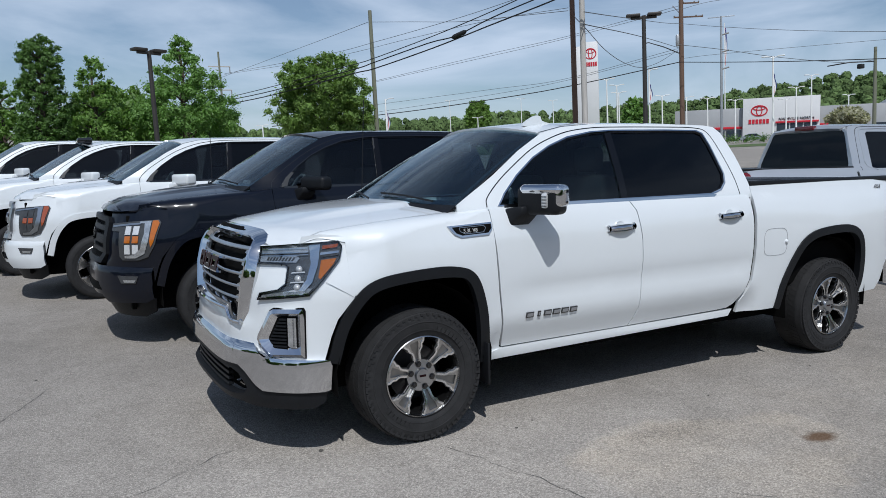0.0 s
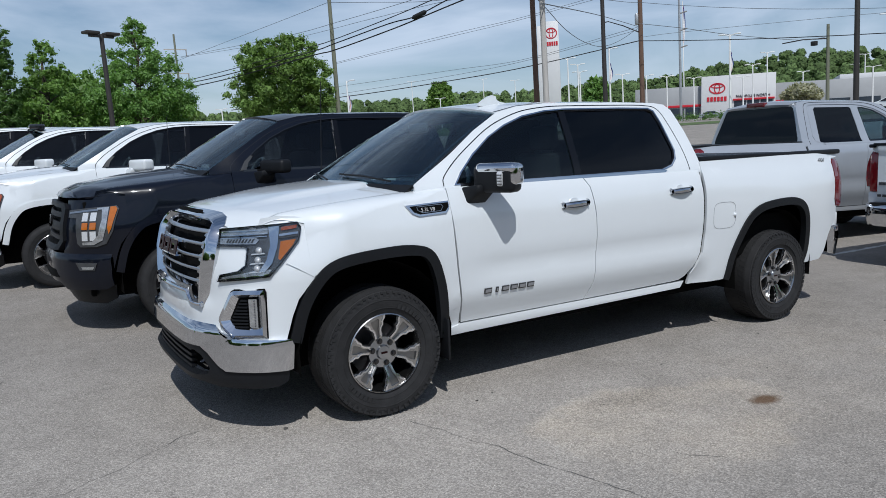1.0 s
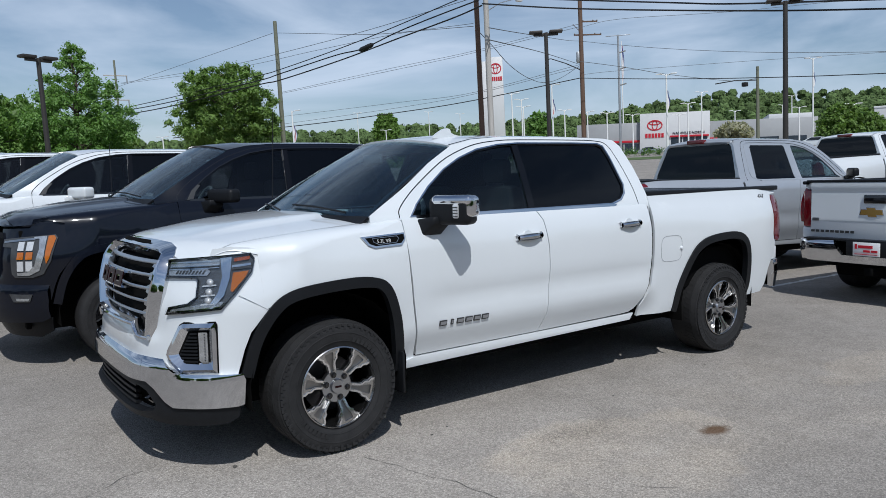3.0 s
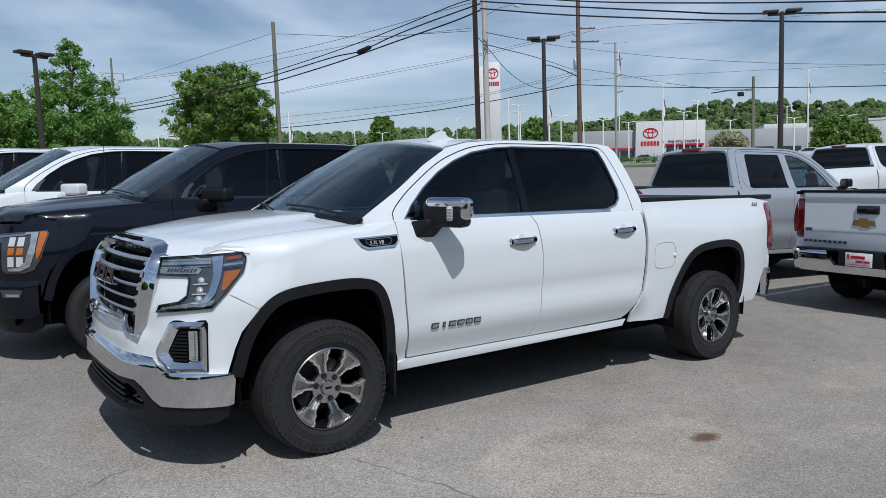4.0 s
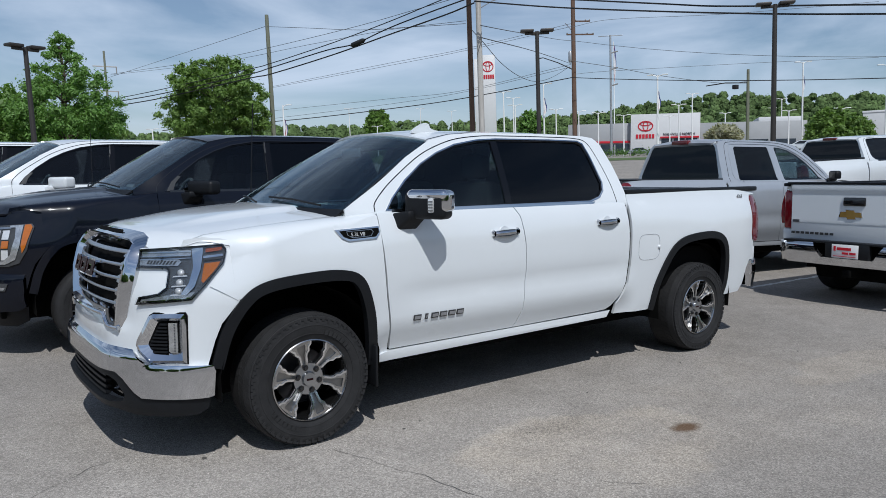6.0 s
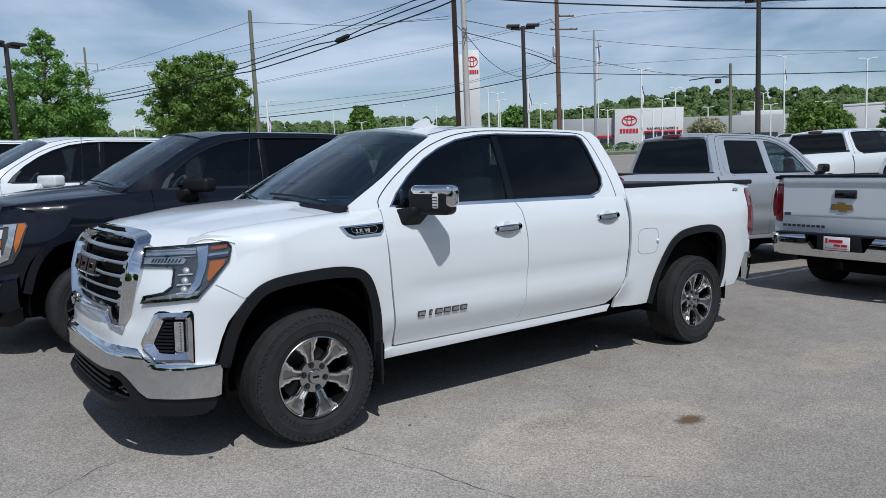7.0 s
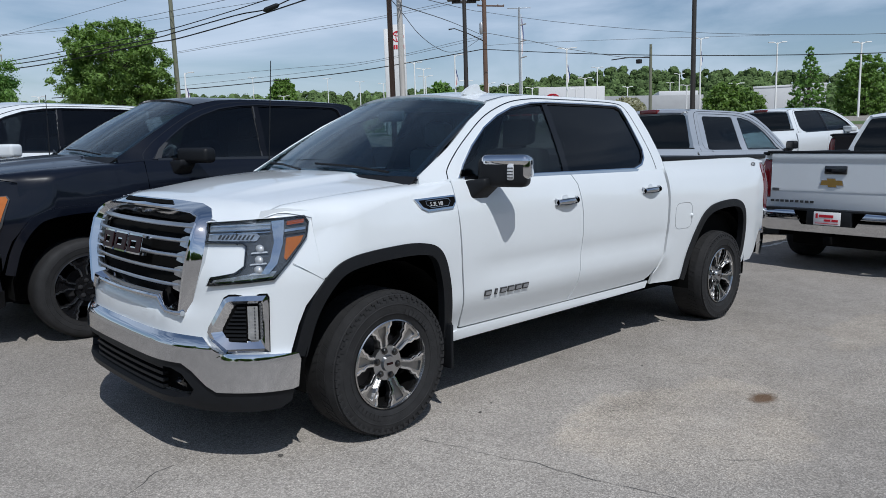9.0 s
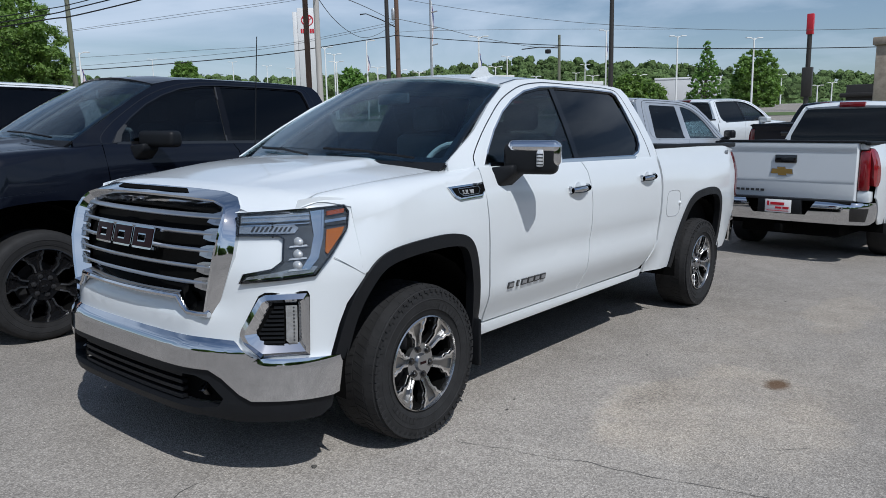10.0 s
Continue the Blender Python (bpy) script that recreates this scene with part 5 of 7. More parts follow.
# ---- ground ----
def asphalt():
    m = material("asphalt", (0.23, 0.225, 0.215), 0.9, spec=0.08)
    n, l = m.node_tree.nodes, m.node_tree.links
    b = n["Principled BSDF"]
    pos = n.new("ShaderNodeNewGeometry").outputs["Position"]

    def nz(scale, detail=5, rough=0.6):
        t = n.new("ShaderNodeTexNoise")
        t.inputs["Scale"].default_value, t.inputs["Detail"].default_value, t.inputs["Roughness"].default_value = scale, detail, rough
        l.new(pos, t.inputs["Vector"])
        return t.outputs["Fac"]

    def ramp(v, a, c, lo, hi):
        r = n.new("ShaderNodeMapRange")
        r.inputs["From Min"].default_value, r.inputs["From Max"].default_value = a, c
        r.inputs["To Min"].default_value, r.inputs["To Max"].default_value = lo, hi
        l.new(v, r.inputs["Value"])
        return r.outputs["Result"]

    def op(kind, a, c):
        q = n.new("ShaderNodeMath")
        q.operation = kind
        for i, v in enumerate((a, c)):
            if isinstance(v, (int, float)):
                q.inputs[i].default_value = v
            else:
                l.new(v, q.inputs[i])
        return q.outputs["Value"]

    def spot(x, y, rx, ry, soft, wob=0.25, ws=4.0):
        s = n.new("ShaderNodeSeparateXYZ")
        l.new(pos, s.inputs[0])
        dx = op("DIVIDE", op("SUBTRACT", s.outputs["X"], x), rx)
        dy = op("DIVIDE", op("SUBTRACT", s.outputs["Y"], y), ry)
        d = op("SQRT", op("ADD", op("MULTIPLY", dx, dx), op("MULTIPLY", dy, dy)), 0)
        d = op("ADD", d, op("MULTIPLY", op("SUBTRACT", nz(ws), 0.5), wob * 4))
        return ramp(d, 1.0 - soft, 1.0 + soft, 1.0, 0.0)

    def grain(scale):
        t = n.new("ShaderNodeTexVoronoi")
        t.inputs["Scale"].default_value = scale
        l.new(pos, t.inputs["Vector"])
        c = n.new("ShaderNodeSeparateColor")
        l.new(t.outputs["Color"], c.inputs[0])
        return t.outputs["Distance"], c.outputs[0]

    stone, tone = grain(120)
    fine, fine_tone = grain(290)
    v = op("MULTIPLY", ramp(nz(0.45, 5), 0.3, 0.7, 0.86, 1.10), ramp(nz(2.6, 8, 0.7), 0.3, 0.7, 0.88, 1.12))
    v = op("MULTIPLY", v, ramp(tone, 0.0, 1.0, 0.72, 1.28))
    v = op("MULTIPLY", v, ramp(fine_tone, 0.0, 1.0, 0.87, 1.13))
    v = op("MULTIPLY", v, ramp(stone, 0.25, 0.75, 1.05, 0.82))
    chip, chip_tone = grain(64)
    v = op("ADD", v, op("MULTIPLY", ramp(chip, 0.10, 0.28, 0.85, 0.0), ramp(chip_tone, 0.60, 0.97, 0.0, 1.0)))
    v = op("MULTIPLY", v, ramp(spot(-0.9, -1.5, 1.9, 1.7, 0.8, 0.25, 0.8), 0.0, 1.0, 0.92, 1.20))
    stain = op("MULTIPLY", spot(1.30, -2.05, 0.85, 0.60, 0.10, 0.28, 2.2), ramp(nz(1.6, 6), 0.3, 0.62, 0.25, 1.0))
    wash = op("MULTIPLY", spot(3.0, -2.2, 2.6, 0.9, 0.35, 0.45, 0.9), ramp(nz(1.1, 5), 0.35, 0.65, 0.1, 1.0))
    pool = spot(4.25, -2.05, 0.75, 0.26, 0.15, 0.35, 2.6)
    dusty = op("MAXIMUM", op("MULTIPLY", stain, 0.95), op("MAXIMUM", op("MULTIPLY", wash, 0.45), op("MULTIPLY", pool, 0.7)))
    v = op("MULTIPLY", v, ramp(dusty, 0.0, 1.0, 1.0, 1.16))
    v = op("SUBTRACT", v, op("MULTIPLY", spot(1.30, -1.62, 0.30, 0.10, 0.5, 0.4, 6), 0.20))
    oil = spot(1.953, -2.134, 0.098, 0.060, 0.35, 0.25, 14)
    v = op("SUBTRACT", v, op("MULTIPLY", oil, 0.30))
    col = n.new("ShaderNodeVectorMath")
    col.operation = "SCALE"
    dirt = n.new("ShaderNodeMix")
    dirt.data_type = "RGBA"
    dirt.inputs["A"].default_value = (0.314, 0.289, 0.260, 1)
    dirt.inputs["B"].default_value = (0.348, 0.308, 0.259, 1)
    l.new(dusty, dirt.inputs["Factor"])
    l.new(dirt.outputs["Result"], col.inputs[0])
    l.new(v, col.inputs["Scale"])
    mx = n.new("ShaderNodeMix")
    mx.data_type = "RGBA"
    mx.inputs["B"].default_value = (0.115, 0.062, 0.030, 1)
    l.new(op("MULTIPLY", oil, 0.8), mx.inputs["Factor"])
    l.new(col.outputs["Vector"], mx.inputs["A"])
    l.new(mx.outputs["Result"], b.inputs["Base Color"])
    bp = n.new("ShaderNodeBump")
    bp.inputs["Strength"].default_value = 0.9
    bp.inputs["Distance"].default_value = 0.004
    l.new(op("ADD", stone, nz(60, 3)), bp.inputs["Height"])
    l.new(bp.outputs["Normal"], b.inputs["Normal"])
    return m


ASPHALT = asphalt()
GRASS = material("grass", (0.075, 0.115, 0.03), 0.9, vary=0.35, scale=0.8, bump=0.5, bump_scale=20)
PAINT_LINE = material("worn_white_line", (0.55, 0.55, 0.53), 0.8, vary=0.25, scale=9)
TAR = material("crack_shadow", (0.085, 0.08, 0.072), 0.95, vary=0.2, scale=20)

vs, fs = [], []
xs = [-900, -400, -150, -60, -25, -10, 0, 4, 6.5, 9, 11, 13, 16, 20, 25, 30, 36, 44, 54, 66, 80, 95, 110, 130, 150, 180, 220, 300, 420, 600, 900]
ys = [-900, -400, -150, -60, -25, -10, 0, 3, 6, 12, 18, 24, 28, 32, 36, 40, 46, 54, 64, 76, 90, 110, 140, 180, 240, 320, 420, 600, 900]
for x in xs:
    for y in ys:
        vs.append((x, y, rise(min(x, 200), min(y, 120)) if x < 200 else rise(200, min(y, 120))))
for i in range(len(xs) - 1):
    for j in range(len(ys) - 1):
        k = i * len(ys) + j
        fs.append([k, k + len(ys), k + len(ys) + 1, k + 1])
ground = tagged(raw("ground", vs, fs, ASPHALT), "weathered grey asphalt car park", "ground", kind="structure")

# ---- the lot's small marks ----
def ribbon(name, pts, width, z, mat, label, category, seed=0, kind=""):
    """A thin strip on the ground along a line, with an uneven edge."""
    rnd = random.Random(seed)
    fine = []
    for a, b in zip(pts, pts[1:]):
        n = max(2, int(math.hypot(b[0] - a[0], b[1] - a[1]) / 0.05))
        fine += [(a[0] + (b[0] - a[0]) * i / n, a[1] + (b[1] - a[1]) * i / n) for i in range(n)]
    fine.append(pts[-1])
    vs, fs = [], []
    ox = oy = 0.0
    for i, p in enumerate(fine):
        q = fine[min(i + 1, len(fine) - 1)] if i + 1 < len(fine) else p
        o = fine[i - 1] if i else p
        d = Vector((q[0] - o[0], q[1] - o[1], 0)).normalized()
        nrm = Vector((-d.y, d.x, 0))
        ox, oy = 0.75 * ox + rnd.uniform(-1, 1) * 0.012, 0.75 * oy + rnd.uniform(-1, 1) * 0.012
        w = width * rnd.uniform(0.3, 1.0) * (0.3 if i in (0, len(fine) - 1) else 1)
        for s in (-1, 1):
            v = Vector((p[0] + ox, p[1] + oy, z)) + nrm * (s * w / 2)
            vs.append(v)
    for i in range(len(fine) - 1):
        fs.append([2 * i, 2 * i + 1, 2 * i + 3, 2 * i + 2])
    return tagged(raw(name, vs, fs, mat, flat=True), label, category, kind=kind)


CRACKS = [[(-1.743, -1.001), (-1.498, -0.844), (-1.283, -0.697), (-1.078, -0.56), (-0.96, -0.56)],
          [(0.048, -1.128), (0.156, -1.471), (0.244, -1.764), (0.302, -2.068), (0.381, -2.312), (0.449, -2.567), (0.567, -2.938)],
          [(0.909, -2.293), (0.978, -2.43), (1.095, -2.537)],
          [(-1.841, 5.429), (-1.626, 4.499), (-1.42, 3.882), (-1.283, 3.462)],
          [(4.755, -1.275), (5.44, -1.666), (6.125, -1.764)], [(-2.585, 0.291), (-2.193, 0.78), (-1.9, 1.465)]]
for i, c in enumerate(CRACKS):
    ribbon("pavement_crack", c, 0.0045, GROUND + 0.003, TAR, "thin dark crack in the grey asphalt", "crack", i + 1, "structure")
rnd = random.Random(5)
for x, y, r in ((-0.578, -0.815, 0.022), (0.567, -1.099, 0.016), (0.723, -1.04, 0.014), (2.015, -1.275, 0.013), (3.238, -1.177, 0.012), (-1.997, 1.759, 0.016), (4.364, -1.568, 0.014), (1.134, -1.617, 0.008), (2.504, -1.764, 0.009)):
    bm = bmesh.new()
    bmesh.ops.create_icosphere(bm, subdivisions=1, radius=r)
    for v in bm.verts:
        v.co = Vector((v.co.x * rnd.uniform(0.3, 1.1), v.co.y * rnd.uniform(0.25, 0.8), v.co.z * 0.25))
    bm.transform(Matrix.Translation((x, y, GROUND + 0.001 + r * 0.2)))
    tagged(part("debris", bm, TAR), "small dark crumb of debris lying on asphalt", "debris")
for x0, y0, x1, y1 in ((7.4, 0.66, 12.2, 0.66), (7.4, 3.7, 12.2, 3.7), (7.4, -2.4, 12.2, -2.4)):
    ribbon("parking_line", [(x0, y0), (x1, y1)], 0.10, GROUND + 0.003, PAINT_LINE, "worn white parking line on asphalt", "road marking", 3, "structure")

# ---- beyond the lot ----
UP = Vector((-0.030, 0.006, 1.0)).normalized()
LEAN_M = Vector((0, 0, 1)).rotation_difference(UP).to_matrix().to_4x4()


def stand(x, y, z=None, turn=0):
    """A place on the land, upright there."""
    return Matrix.Translation((x, y, rise(x, y) if z is None else z)) @ LEAN_M @ pose(0, 0, 0, 0, 0, turn)


def foot(top, height_guess=None):
    """The foot of a mast whose top is known."""
    p = Vector(top)
    for _ in range(6):
        g = rise(p.x, p.y)
        p = Vector(top) - UP * ((top[2] - g) / UP.z)
    return p.x, p.y, (top[2] - rise(p.x, p.y)) / UP.z


WOOD_BROWN = material("brown_pole_wood", (0.125, 0.075, 0.052), 0.85, vary=0.3, scale=6, stretch=(1, 1, 0.08), bump=0.4, bump_scale=40)
WOOD_GREY = material("grey_pole_wood", (0.42, 0.40, 0.37), 0.85, vary=0.25, scale=6, stretch=(1, 1, 0.08), bump=0.4, bump_scale=40)
WOOD_GREEN = material("treated_pole_wood", (0.16, 0.165, 0.12), 0.85, vary=0.25, scale=6, stretch=(1, 1, 0.08))
BRONZE = material("bronze_pole_paint", (0.045, 0.04, 0.036), 0.5, metal=0.3, vary=0.15, scale=4)
LAMP_WHITE = material("white_pole_paint", (0.78, 0.78, 0.76), 0.45, vary=0.05)
GALV = material("galvanised_steel", (0.42, 0.43, 0.44), 0.45, metal=0.7, vary=0.15, scale=3)
CABLE = material("cable_rubber", (0.012, 0.012, 0.013), 0.7)
CABLE_THIN = material("weathered_wire", (0.10, 0.105, 0.11), 0.7)
PORCELAIN = material("insulator", (0.25, 0.24, 0.23), 0.3)
CLAD = material("grey_cladding", (0.34, 0.345, 0.35), 0.55, metal=0.2, vary=0.06, scale=0.6)
CLAD_LIGHT = material("pale_cladding", (0.60, 0.60, 0.60), 0.5, vary=0.05, scale=0.5)
BARK = material("bark", (0.09, 0.07, 0.055), 0.95, vary=0.3, scale=10, bump=0.6, bump_scale=30)
STONE = material("field_stone", (0.30, 0.25, 0.20), 0.9, vary=0.35, scale=2.5, bump=0.5, bump_scale=6, island=0.25)


def leaf_material(name, color, island=0.35):
    m = material(name, color, 0.55, vary=0.25, scale=0.8, island=island)
    n, l = m.node_tree.nodes, m.node_tree.links
    b = n["Principled BSDF"]
    tl = n.new("ShaderNodeBsdfTranslucent")
    tl.inputs["Color"].default_value = (color[0] * 1.5, color[1] * 1.6, color[2] * 0.9, 1)
    ms = n.new("ShaderNodeMixShader")
    ms.inputs["Fac"].default_value = 0.35
    l.new(b.outputs["BSDF"], ms.inputs[1])
    l.new(tl.outputs["BSDF"], ms.inputs[2])
    l.new(ms.outputs["Shader"], n["Material Output"].inputs["Surface"])
    return m


LEAF_MAPLE = leaf_material("maple_leaf", (0.145, 0.265, 0.06))
LEAF_PALE = leaf_material("pale_leaf", (0.14, 0.245, 0.05))
LEAF_DARK = leaf_material("hornbeam_leaf", (0.095, 0.18, 0.04))
LEAF_OLIVE = leaf_material("olive_leaf", (0.145, 0.235, 0.05))
LEAF_OAK = leaf_material("oak_leaf", (0.145, 0.245, 0.05))
WOODS = material("far_woods", (0.09, 0.135, 0.05), 0.9, vary=0.6, scale=0.7, island=0.35, bump=0.6, bump_scale=0.9, spec=0.1)
WOODS.node_tree.nodes["Bump"].inputs["Distance"].default_value = 1.2
LEAF_BLOSSOM = leaf_material("blossom_shrub", (0.35, 0.34, 0.24), 0.5)


def leaves(name, centres, mat, parent, size, per, seed, droop=0.0):
    """Many single bent leaves in clumps; centres: (place, radius)."""
    g = np.random.default_rng(seed)
    vs, fs = [], []
    for (cx, cy, cz), r in centres:
        n = max(4, int(per * r * r))
        u = g.normal(size=(n, 3))
        u /= np.linalg.norm(u, axis=1)[:, None]
        rad = r * np.minimum(np.abs(g.normal(size=n)) * 0.62 + 0.12, 1.6)
        p = u * rad[:, None] * np.array([1, 1, 0.8]) + np.array([cx, cy, cz])
        nn = u + g.normal(size=(n, 3)) * 0.55 + np.array([0, 0, 0.35])
        nn /= np.linalg.norm(nn, axis=1)[:, None]
        t = np.cross(nn, g.normal(size=(n, 3)))
        t /= np.linalg.norm(t, axis=1)[:, None]
        t[:, 2] -= droop
        b = np.cross(nn, t)
        s = size * (0.6 + 0.8 * g.random(n))[:, None]
        k = len(vs)
        a0, a1, a2, a3 = p - t * s, p + b * s * 0.5 - nn * s * 0.15, p + t * s, p - b * s * 0.5 - nn * s * 0.15
        for q in zip(a0, a1, a2, a3):
            vs.extend(q)
        fs.extend([k + 4 * i, k + 4 * i + 1, k + 4 * i + 2, k + 4 * i + 3] for i in range(n))
    ob = raw(name, vs, fs, mat, parent, flat=True)
    return ob


def tree(label, x, y, top, width, shape, mat, seed, leaf=0.16, per=170, crown_low=1.2, z0=None, name="tree", loose=1.0, dense=1.0, lobes=0.0):
    """A trunk with limbs and a crown of leaf clumps. shape gives the crown's half-width (0 to 1) by height (0 to 1)."""
    rnd = random.Random(seed)
    z = rise(x, y) if z0 is None else z0
    h = top - z
    t = thing(name, label, "tree", Matrix.Translation((x, y, z)))
    bend = [(rnd.uniform(-0.2, 0.2) * i / 5, rnd.uniform(-0.2, 0.2) * i / 5, h * 0.9 * i / 5) for i in range(6)]
    tube("trunk", bend, [0.03 * h * (1 - 0.85 * i / 5) + 0.02 for i in range(6)], BARK, t, seg=8)
    clumps = []
    n = 0
    lv = max(8, int(h * dense / 0.70))
    for i in range(lv):
        f = (i + 0.5) / lv
        zc = crown_low + (h - crown_low) * f
        rr = width / 2 * shape(f)
        m = max(4, int((4 + rr * 5.5) * dense))
        for j in range(m):
            a = 2 * math.pi * (j + rnd.random()) / m + i * 1.3
            d = rr * rnd.uniform(0.25, 1.0) ** 0.6 * (1 + lobes * (math.sin(2.3 * a + seed) * math.cos(5.1 * f + seed) + 0.6 * math.sin(4.7 * a - 9 * f)))
            cr = rnd.uniform(0.40, 0.85) * (0.30 + 0.16 * rr) * loose
            clumps.append(((d * math.cos(a), d * math.sin(a), zc + rnd.uniform(-0.4, 0.4)), cr))
            if j % 5 == 0 and rr > 0.8:
                tube("limb", [(0, 0, zc - rr * 0.35), (d * 0.5 * math.cos(a), d * 0.5 * math.sin(a), zc - 0.1 * rr), (d * math.cos(a), d * math.sin(a), zc)], [0.06, 0.04, 0.015], BARK, t, seg=5)
    clumps.append(((0, 0, h - 0.25), 0.3))
    leaves("crown", clumps, mat, t, leaf, per * 1.9, seed)
    leaves("inner_crown", [(p, r * 0.72) for p, r in clumps], mat, t, leaf * 1.9, per * 0.5, seed + 500)
    return t


CONE = lambda f: min(1.0, 0.72 + 0.9 * f) if f < 0.25 else max(0.06, 1.0 - (f - 0.25) / 0.78) ** 0.85
ROUND = lambda f: max(0.12, math.sqrt(max(0.0, 1 - ((f - 0.42) / 0.62) ** 2)))
COLUMN = lambda f: 0.98 - 0.34 * f if f < 0.88 else max(0.25, 0.68 - 22 * (f - 0.88) ** 2)
tree("bright green pyramid-shaped maple behind the parked trucks", 7.0, 47.8, 10.9, 7.4, CONE, LEAF_MAPLE, 11, 0.095, 470, lobes=0.16)
tree("round dense green tree with drooping sprays", 23.57, 65.95, 13.0, 9.4, ROUND, LEAF_OLIVE, 12, 0.135, 360, lobes=0.22, loose=0.9)
tree("tall clipped dark green columnar tree", -1.45, 45.4, 9.75, 3.3, COLUMN, LEAF_DARK, 13, 0.075, 850, 0.4, loose=0.62, dense=2.3)
tree("pale green pointed tree beside a columnar one", 1.44, 47.14, 9.0, 4.9, CONE, LEAF_PALE, 14, 0.10, 430, dense=1.1, lobes=0.12)
tree("pale green pointed tree", -3.8, 49.5, 7.4, 5.4, CONE, LEAF_PALE, 15, 0.11, 330)
tree("low round green tree behind the maple", 4.0, 58.0, 8.2, 7.0, ROUND, LEAF_PALE, 16, 0.20, 140)
tree("low round green tree", 11.5, 64.0, 7.4, 6.5, ROUND, LEAF_OAK, 17, 0.20, 120)
tree("low round green tree", -8.5, 54.0, 8.5, 8.0, ROUND, LEAF_OAK, 18, 0.20, 120)
tree("slender green tree with upswept limbs beyond the road", 138.5, 47.53, 18.8, 7.6, CONE, LEAF_MAPLE, 21, 0.20, 110, z0=3.5, loose=0.75)
tree("rounded green tree beyond the road", 136.35, 37.72, 16.5, 8.4, ROUND, LEAF_OAK, 22, 0.22, 110, z0=3.5, loose=0.85)
tree("low broad green tree beyond the road", 125.7, 56.63, 12.5, 8.5, ROUND, LEAF_OLIVE, 23, 0.30, 60, z0=3.5)
tree("low broad green tree beyond the road", 126.0, 53.2, 10.6, 7.0, ROUND, LEAF_OLIVE, 24, 0.30, 60, z0=3.5)
tree("small round tree among white lamp posts", 117.9, 121.9, 16.4, 6.0, ROUND, LEAF_MAPLE, 25, 0.40, 50)
tree("small flowering tree with cream blossom", 132.95, 81.47, 11.1, 7.0, ROUND, LEAF_BLOSSOM, 26, 0.40, 40, 2.0)
# unseen trees behind the camera, added to darken reflections and low skylight
for k in range(22):
    a = math.radians(150 + 170 * k / 21)
    tree("dense green tree out of view, added for dark reflections", 2 + (66 + 7 * math.sin(k * 2.3)) * math.cos(a), 52 * math.sin(a) - 4 * math.cos(k * 1.7) - 6, 10.5 + 2.0 * math.sin(k * 1.3), 14.0, ROUND, LEAF_OAK, 60 + k, 0.45, 26, z0=0.0)
tree("dark round tree standing on the ridge line", 137.9, 223.0, 25.3, 10.5, ROUND, LEAF_OAK, 27, 0.5, 26, 2.0)


# wooded ridge: clumps of leaves on a long hill
def ridge(name, pts, depth, mat, seed, label, r0, step, leaf, per):
    """Rounded tree crowns packed on a slope."""
    g = random.Random(seed)
    bm = bmesh.new()
    bmesh.ops.create_icosphere(bm, subdivisions=2, radius=1)
    base = [v.co.copy() for v in bm.verts]
    tri = [[v.index for v in f.verts] for f in bm.faces]
    bm.free()
    vs, fs, tops = [], [], []
    for (x0, y0, z0), (x1, y1, z1) in zip(pts, pts[1:]):
        d = math.hypot(x1 - x0, y1 - y0)
        n = max(1, int(d / step))
        for i in range(n):
            f = i / n
            x, y, z = x0 + (x1 - x0) * f, y0 + (y1 - y0) * f, z0 + (z1 - z0) * f
            for row in range(depth):
                k = row / max(1, depth - 1)
                back = 1 - 0.30 * k
                r = r0 * g.uniform(0.55, 1.3)
                c = Vector((x * back + g.uniform(-0.6, 0.6) * step, y * back + g.uniform(-0.6, 0.6) * step, 5 + (z - 5) * (1 - k) ** 1.1 - r * 0.6 + g.uniform(-0.35, 0.5) * r0))
                q = Vector((g.uniform(0, 90), g.uniform(0, 90), g.uniform(0, 90)))
                o = len(vs)
                for b in base:
                    vs.append(c + b * r * (1 + 0.38 * noise.noise(b * 1.7 + q) + 0.20 * noise.noise(b * 4.5 + q)))
                fs += [[a + o for a in t] for t in tri]
                tops.append((tuple(c), r))
    rg = np.random.default_rng(seed)
    for c, r in tops:
        u = rg.normal(size=(per, 3))
        u /= np.linalg.norm(u, axis=1)[:, None]
        u[:, 2] = np.abs(u[:, 2]) * 1.1 - 0.15
        p = np.array(c) + u * r * (0.92 + 0.32 * rg.random((per, 1)))
        t = np.cross(u + 0.5 * rg.normal(size=(per, 3)), rg.normal(size=(per, 3)))
        t /= np.linalg.norm(t, axis=1)[:, None]
        b = np.cross(u, t)
        sz = leaf * (0.5 + rg.random((per, 1)))
        o = len(vs)
        for q in zip(p - t * sz, p + b * sz * 0.7, p + t * sz, p - b * sz * 0.7):
            vs.extend(q)
        fs.extend([o + 4 * i, o + 4 * i + 1, o + 4 * i + 2, o + 4 * i + 3] for i in range(per))
    return tagged(raw(name, vs, fs, mat, flat=True), label, "woods", kind="stuff")


